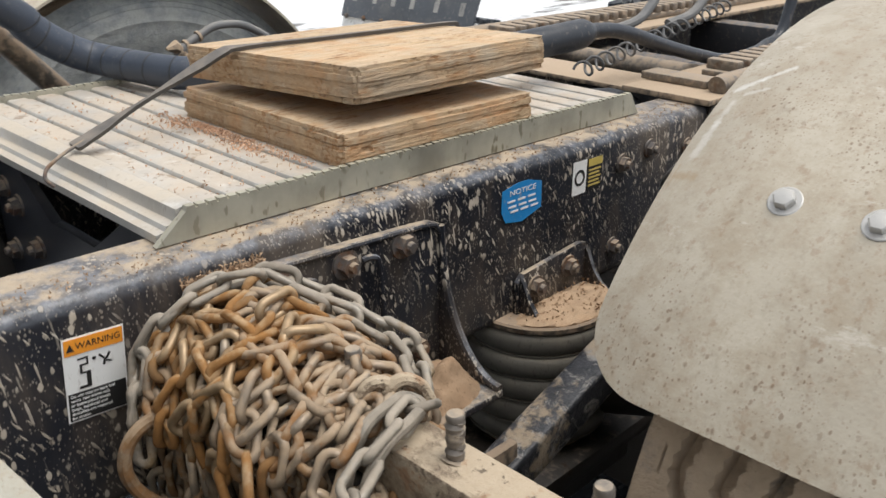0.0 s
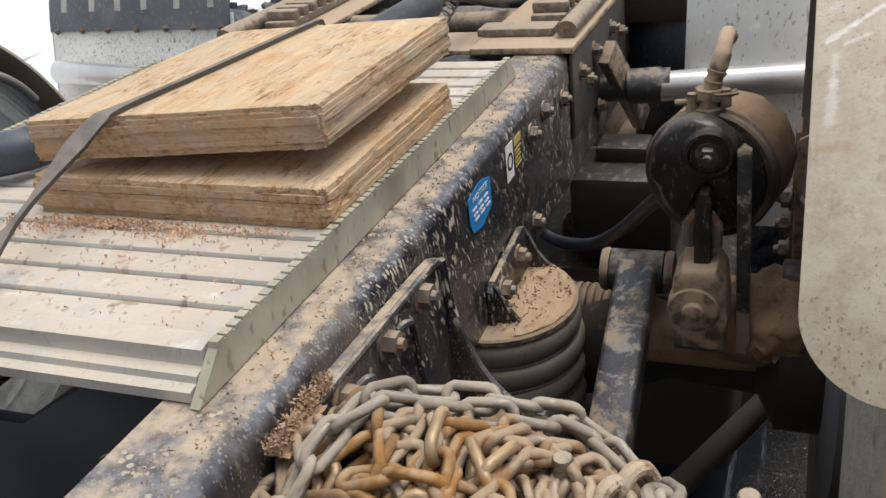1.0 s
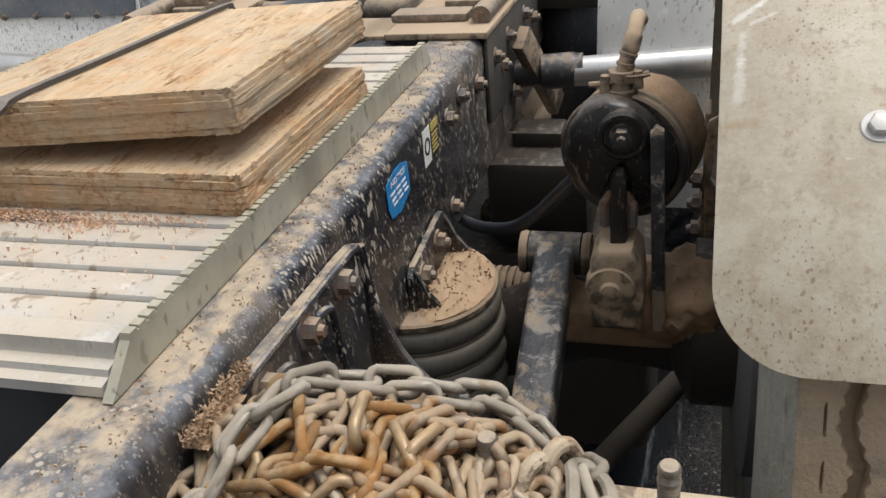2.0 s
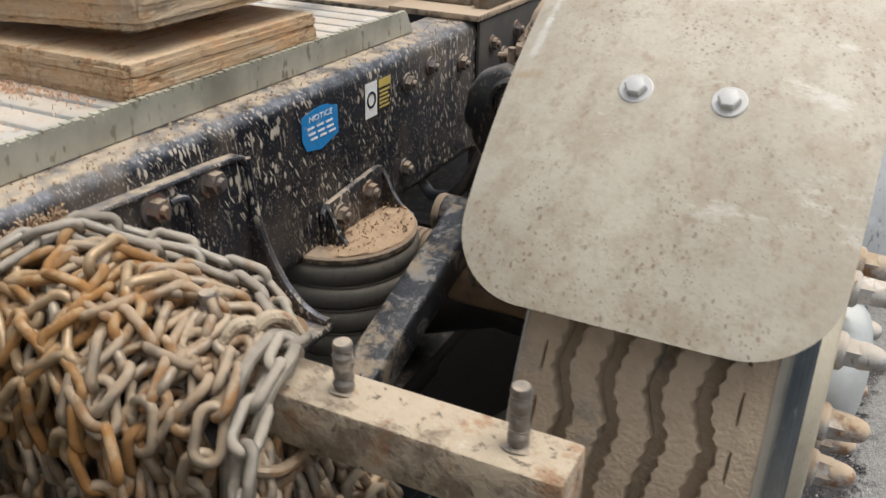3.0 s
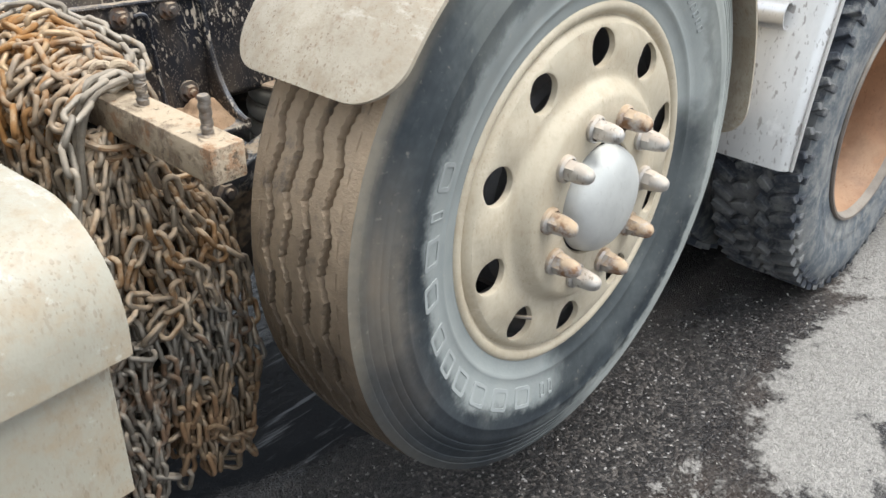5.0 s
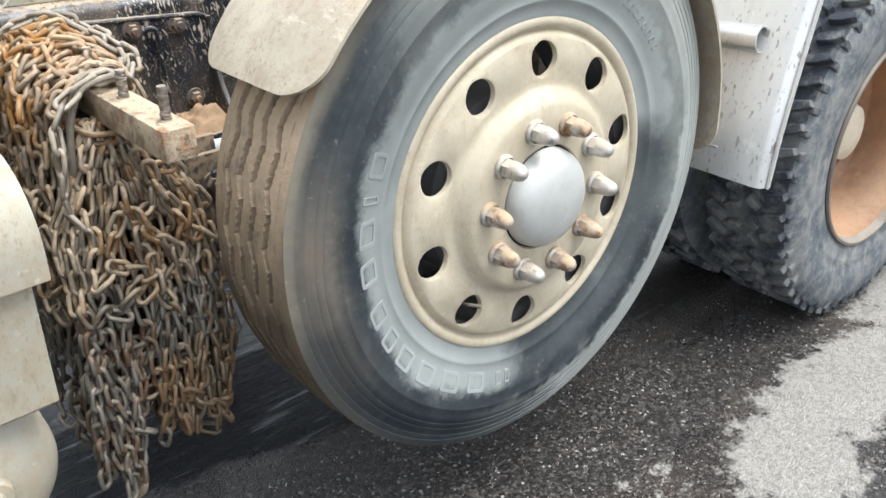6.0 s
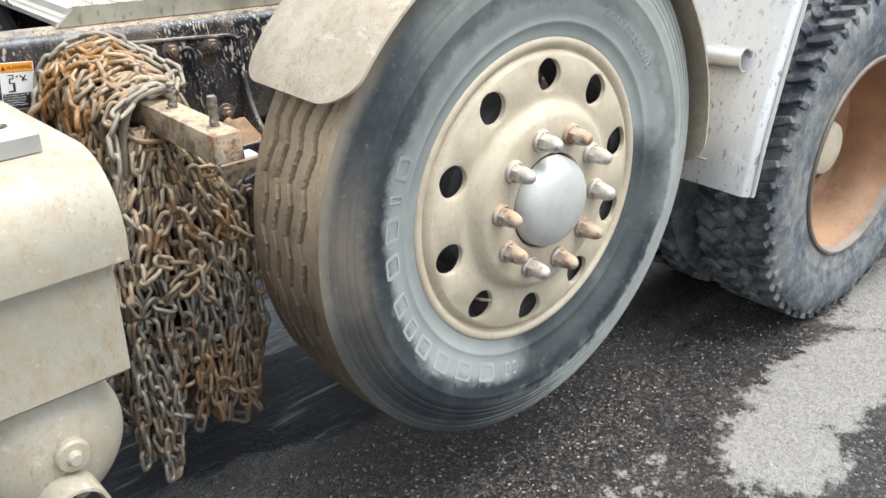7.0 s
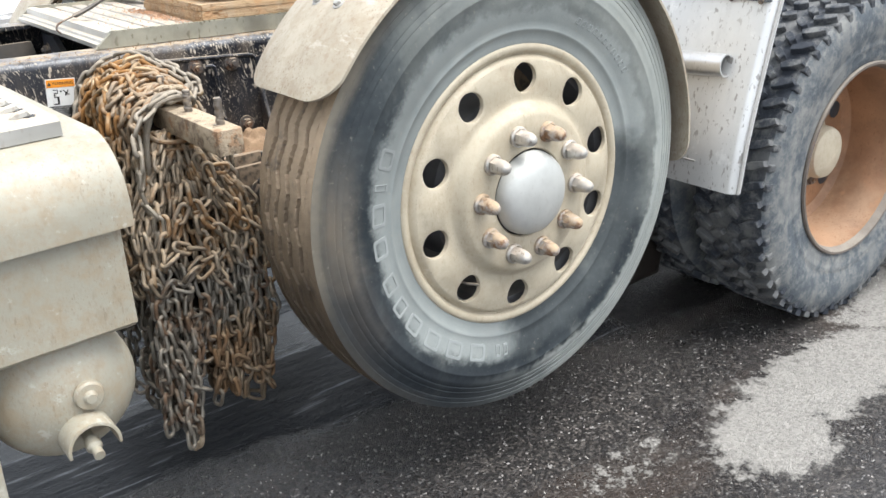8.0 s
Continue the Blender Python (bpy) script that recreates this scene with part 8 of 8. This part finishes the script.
def build_labels():
    m = label_pose(-0.771, 0.986, -3.0) @ Matrix.Scale(0.91, 4)
    w = sheet("warning_label", rect(-0.036, 0.036, -0.052, 0.052), "white", None, m, 0, "white and orange warning label, dusty")
    base = Matrix.Identity(4)
    made = [w]
    sheet("orange_band", rect(-0.034, 0.034, 0.031, 0.050), "orange", w, base, 0.0008)
    words("WARNING", 0.0108, "ink", w, Matrix.Translation((0.005, 0.0405, 0.0017)), "headline")
    sheet("warning_triangle", [(-0.032, 0.036), (-0.023, 0.036), (-0.0275, 0.045)], "ink", w, base, 0.0016)
    # pictogram of a step unit and a fall, as plain bars
    for q in (rect(-0.020, -0.008, 0.0235, 0.0255), rect(-0.010, -0.008, 0.017, 0.0255), rect(-0.018, -0.008, 0.0155, 0.0175), rect(-0.018, -0.0155, 0.007, 0.0175), rect(-0.018, -0.006, 0.0055, 0.0075), rect(-0.011, -0.006, -0.010, 0.0065), rect(-0.020, -0.006, -0.0125, -0.0095),
              [(0.004, 0.0225), (0.006, 0.024), (0.013, 0.0165), (0.011, 0.015)], [(0.012, 0.0165), (0.0165, 0.0235), (0.0185, 0.0225), (0.014, 0.0145)], [(0.010, 0.0155), (0.013, 0.0165), (0.011, 0.0085), (0.0085, 0.0095)], [(0.013, 0.0145), (0.0195, 0.0125), (0.019, 0.0105), (0.0125, 0.0125)], rect(-0.003, 0.001, 0.019, 0.0225)):
        sheet("pictogram_bar", q, "ink", w, base, 0.0008)
    panel = sheet("text_panel", rect(-0.034, 0.034, -0.050, -0.016), "ink", w, base, 0.0008)
    for k, line in enumerate(("Do not step on bare fuel", "tanks, rear frame rails", "or battery/tool boxes.", "Steps, handhold and", "deckplate are required", "for access.")):
        words(line, 0.0052, "white", w, Matrix.Translation((-0.032, -0.0195 - 0.0054 * k, 0.0017)), "text_line", "LEFT")
    m = label_pose(-0.094, 0.993, 0) @ Matrix.Diagonal((1.24, 0.88, 1, 1))
    n = sheet("notice_label", [(-0.038, 0.028), (-0.010, 0.036), (0.010, 0.036), (0.036, 0.026), (0.037, -0.022), (0.0, -0.037), (-0.030, -0.030), (-0.038, -0.010)], "blue", None, m, 0, "torn blue notice label")
    made.append(n)
    words("NOTICE", 0.0135, "white", n, Matrix.Translation((0.0, 0.020, 0.001)), "headline")
    for k, (a, z) in enumerate(((-0.028, 0.004), (-0.026, -0.006), (-0.022, -0.015))):
        for j in range(3):
            sheet("print_bar", rect(a + j * 0.019, a + j * 0.019 + 0.014, z, z + 0.0035), "white", n, base, 0.0008)
    m = label_pose(0.058, 0.996, 0)
    s = sheet("sling_label", rect(-0.028, 0.008, -0.030, 0.026), "white", None, m, 0, "small white label with a black ring")
    made.append(s)
    ring = bmesh.new()
    lathe(ring, [(0.0095, 0.0008), (0.0095, 0.0015), (0.0135, 0.0015), (0.0135, 0.0008)], (-0.010, -0.002, 0), "z", 28)
    part("ring", ring, "ink", s)
    y = sheet("yellow_label", rect(0.011, 0.050, -0.028, 0.026), "ink", None, m, 0, "small yellow and black label")
    made.append(y)
    sheet("yellow_band", rect(0.012, 0.049, 0.012, 0.025), "yellow", y, base, 0.0008)
    for k in range(5):
        sheet("print_bar", rect(0.014, 0.046 - 0.004 * (k % 2), 0.004 - 0.0065 * k, 0.0072 - 0.0065 * k), "yellow", y, base, 0.0008)
    return made


LABELS = build_labels()


# ---- hoses behind the deck ----
def build_hoses():
    h = thing("air_duct", "thick black ribbed hose running behind the deck plate", "hose")
    line = bend([(-0.80, 1.62, 1.46), (-0.509, 1.60, 1.249), (-0.469, 1.60, 1.210), (-0.425, 1.598, 1.174), (-0.380, 1.590, 1.148), (-0.350, 1.560, 1.137), (-0.336, 1.50, 1.135), (-0.322, 1.44, 1.134), (-0.300, 1.385, 1.133), (-0.245, 1.345, 1.132), (-0.10, 1.335, 1.130), (0.15, 1.335, 1.124)], 10)
    bm = bmesh.new()
    tube(bm, line, 0.029, 20)
    part("hose", bm, "duct", h)
    for k in range(6, len(line) - 1, 9):
        d = (line[k + 1] - line[k - 1]).normalized()
        bm = bmesh.new()
        tube(bm, [line[k] - d * 0.0014, line[k] + d * 0.0014], 0.0294, 20)
        part("wrap_seam", bm, "black", h)
    pot = thing("brake_chamber", "muddy air brake chamber of the far lift axle wheel", "brake chamber")
    bm = bmesh.new()
    lathe(bm, [(0.0, -0.052), (0.036, -0.048), (0.068, -0.032), (0.080, -0.006), (0.087, -0.004), (0.087, 0.010), (0.082, 0.014), (0.082, 0.07), (0.066, 0.11), (0.0, 0.13)], (-0.007, 1.875, 0.950), "x", 40)
    part("housing", bm, "soil", pot)
    bm = bmesh.new()
    tube(bm, bend([(-0.037, 1.875, 1.040), (-0.037, 1.875, 1.060), (-0.019, 1.875, 1.078), (0.024, 1.875, 1.098), (0.066, 1.875, 1.113), (0.131, 1.875, 1.109), (0.186, 1.875, 1.083), (0.228, 1.875, 1.049), (0.258, 1.875, 1.009)], 8), [0.0115] * 16 + [0.0095] * 49, 12)
    part("air_hose", bm, "grey_hose", pot, "dusty grey air hose arching from the chamber")
    line = bend([(-0.037, 1.875, 1.060), (-0.019, 1.875, 1.078), (0.024, 1.875, 1.098), (0.066, 1.875, 1.113), (0.131, 1.875, 1.109), (0.186, 1.875, 1.083), (0.228, 1.875, 1.049), (0.258, 1.875, 1.009)], 8)
    for k in (3, 9, 15):
        d = (line[k + 1] - line[k - 1]).normalized()
        bm = bmesh.new()
        tube(bm, [line[k] - d * 0.003, line[k] + d * 0.003], 0.0135, 14)
        part("hose_band", bm, "dusted", pot)
    bm = bmesh.new()
    tube(bm, [(-0.066, 1.875, 1.077), (-0.046, 1.875, 1.081), (-0.025, 1.875, 1.064)], [0.004, 0.016, 0.011], 7)
    tube(bm, [(-0.041, 1.875, 1.065), (0.006, 1.875, 1.025)], [0.013, 0.017], 7)
    part("fitting", bm, "dusted", pot, "muddy hose clamp")
    big = thing("air_hose", "thick grey hose sagging over the crossmembers", "hose", "air hoses")
    bm = bmesh.new()
    line = bend([(0.127, 1.02, 1.158), (0.277, 1.000, 1.163), (0.372, 1.000, 1.163), (0.470, 1.000, 1.145), (0.634, 1.000, 1.093), (0.768, 1.000, 1.055), (0.886, 1.000, 1.028), (1.010, 1.000, 1.024), (1.083, 1.000, 1.034), (1.169, 1.000, 1.066), (1.219, 1.0, 1.266), (1.229, 1.0, 1.7)], 8)
    tube(bm, line, [0.028] * 12 + [0.024, 0.020] + [0.0145] * (len(line) - 14), 14)
    part("hose", bm, "hose", big)
    for x, y in ((0.80, 1.17), (0.95, 1.12)):
        o = thing("air_hose", "thin grey air hose rising from the frame", "hose", "air hoses")
        bm = bmesh.new()
        tube(bm, bend([(x - 0.1, y + 0.02, 1.10), (x, y, 1.13), (x + 0.06, y, 1.25), (x + 0.09, y + 0.02, 1.7)], 8), 0.0115, 10)
        part("hose", bm, "grey_hose", o)
    coil = thing("coiled_air_line", "thin coiled grey air line behind the plywood", "air line")
    bm = bmesh.new()
    turns = []
    n = 17 * 12
    for k in range(n):
        a = 2 * math.pi * k / 12
        u = k / n
        turns.append(Vector((0.36 + 0.85 * u, 1.03 + 0.15 * u, 1.082 + 0.02 * u)) + Vector((0.0, 0.016 * math.cos(a), 0.016 * math.sin(a))))
    tube(bm, turns, 0.0029, 6)
    part("coil", bm, "grey_hose", coil)
    stay = thing("stay_bar", "muddy steel stay bar behind the thick hose", "stay")
    bm = bmesh.new()
    tube(bm, [(-0.584, 1.660, 1.287), (-0.364, 1.660, 1.024)], 0.021, 14)
    part("bar", bm, "mud", stay)
    low = thing("wiring_loom", "dark bundle of hoses below the crossmember", "hose")
    bm = bmesh.new()
    for k in range(4):
        tube(bm, bend([(0.30 + 0.02 * k, 1.45, 1.0), (0.33, 1.2, 1.02 - 0.015 * k), (0.36 + 0.02 * k, 1.0, 1.03), (0.45, 0.90, 0.98)], 6), 0.013, 8)
    part("loom", bm, "hose", low)


build_hoses()


# ---- loose stones on the road ----
def road_stone():
    x = rnd(-1.3, 2.2)
    return (x, rnd(-0.9, 0.48 - 0.18 * x), 0.001)


scatter("road_grit", "loose pale grit on the wet asphalt", "grit", 2600, road_stone, 0.0028, "grit", 0.7)


# ---- unseen wall added behind the camera's way, to block and bounce light ----
def build_unseen_wall():
    c = thing("cab_wall", "plain grey wall added out of view to block and bounce light", "cab")
    bm = bmesh.new()
    block(bm, -2.55, -2.25, -0.05, 2 * MID + 0.05, 0.22, 3.3, 0.05)
    part("wall", bm, "cab", c)


build_unseen_wall()


# ---- one truck ----
def join_truck():
    """All that is fixed to the truck becomes its parts: each unit's largest mesh carries the rest of the unit."""
    truck = thing("truck", "dusty black truck chassis with lift axle, fenders and deck", "truck")
    loose = {"tyre_chains", "plywood_block", "rubber_strap"}
    units = [o for o in scene.objects if o.type == "EMPTY" and o.parent is None and o is not truck and o.name.split(".")[0] not in loose]
    for e in units:
        kids = list(e.children)
        main = max(kids, key=lambda o: (o.dimensions.length, o.name))
        name, label = e.name, e.get("label", "")
        base = e.matrix_basis.copy()
        local = main.matrix_basis.copy()
        main.parent = truck
        main.matrix_basis = base @ local
        back = local.inverted()
        for o in kids:
            if o is not main:
                o.parent = main
                o.matrix_basis = back @ o.matrix_basis
        bpy.data.objects.remove(e)
        main.name = name
        main["label"] = label
    for o in LABELS:
        o.parent = truck
    return truck


join_truck()
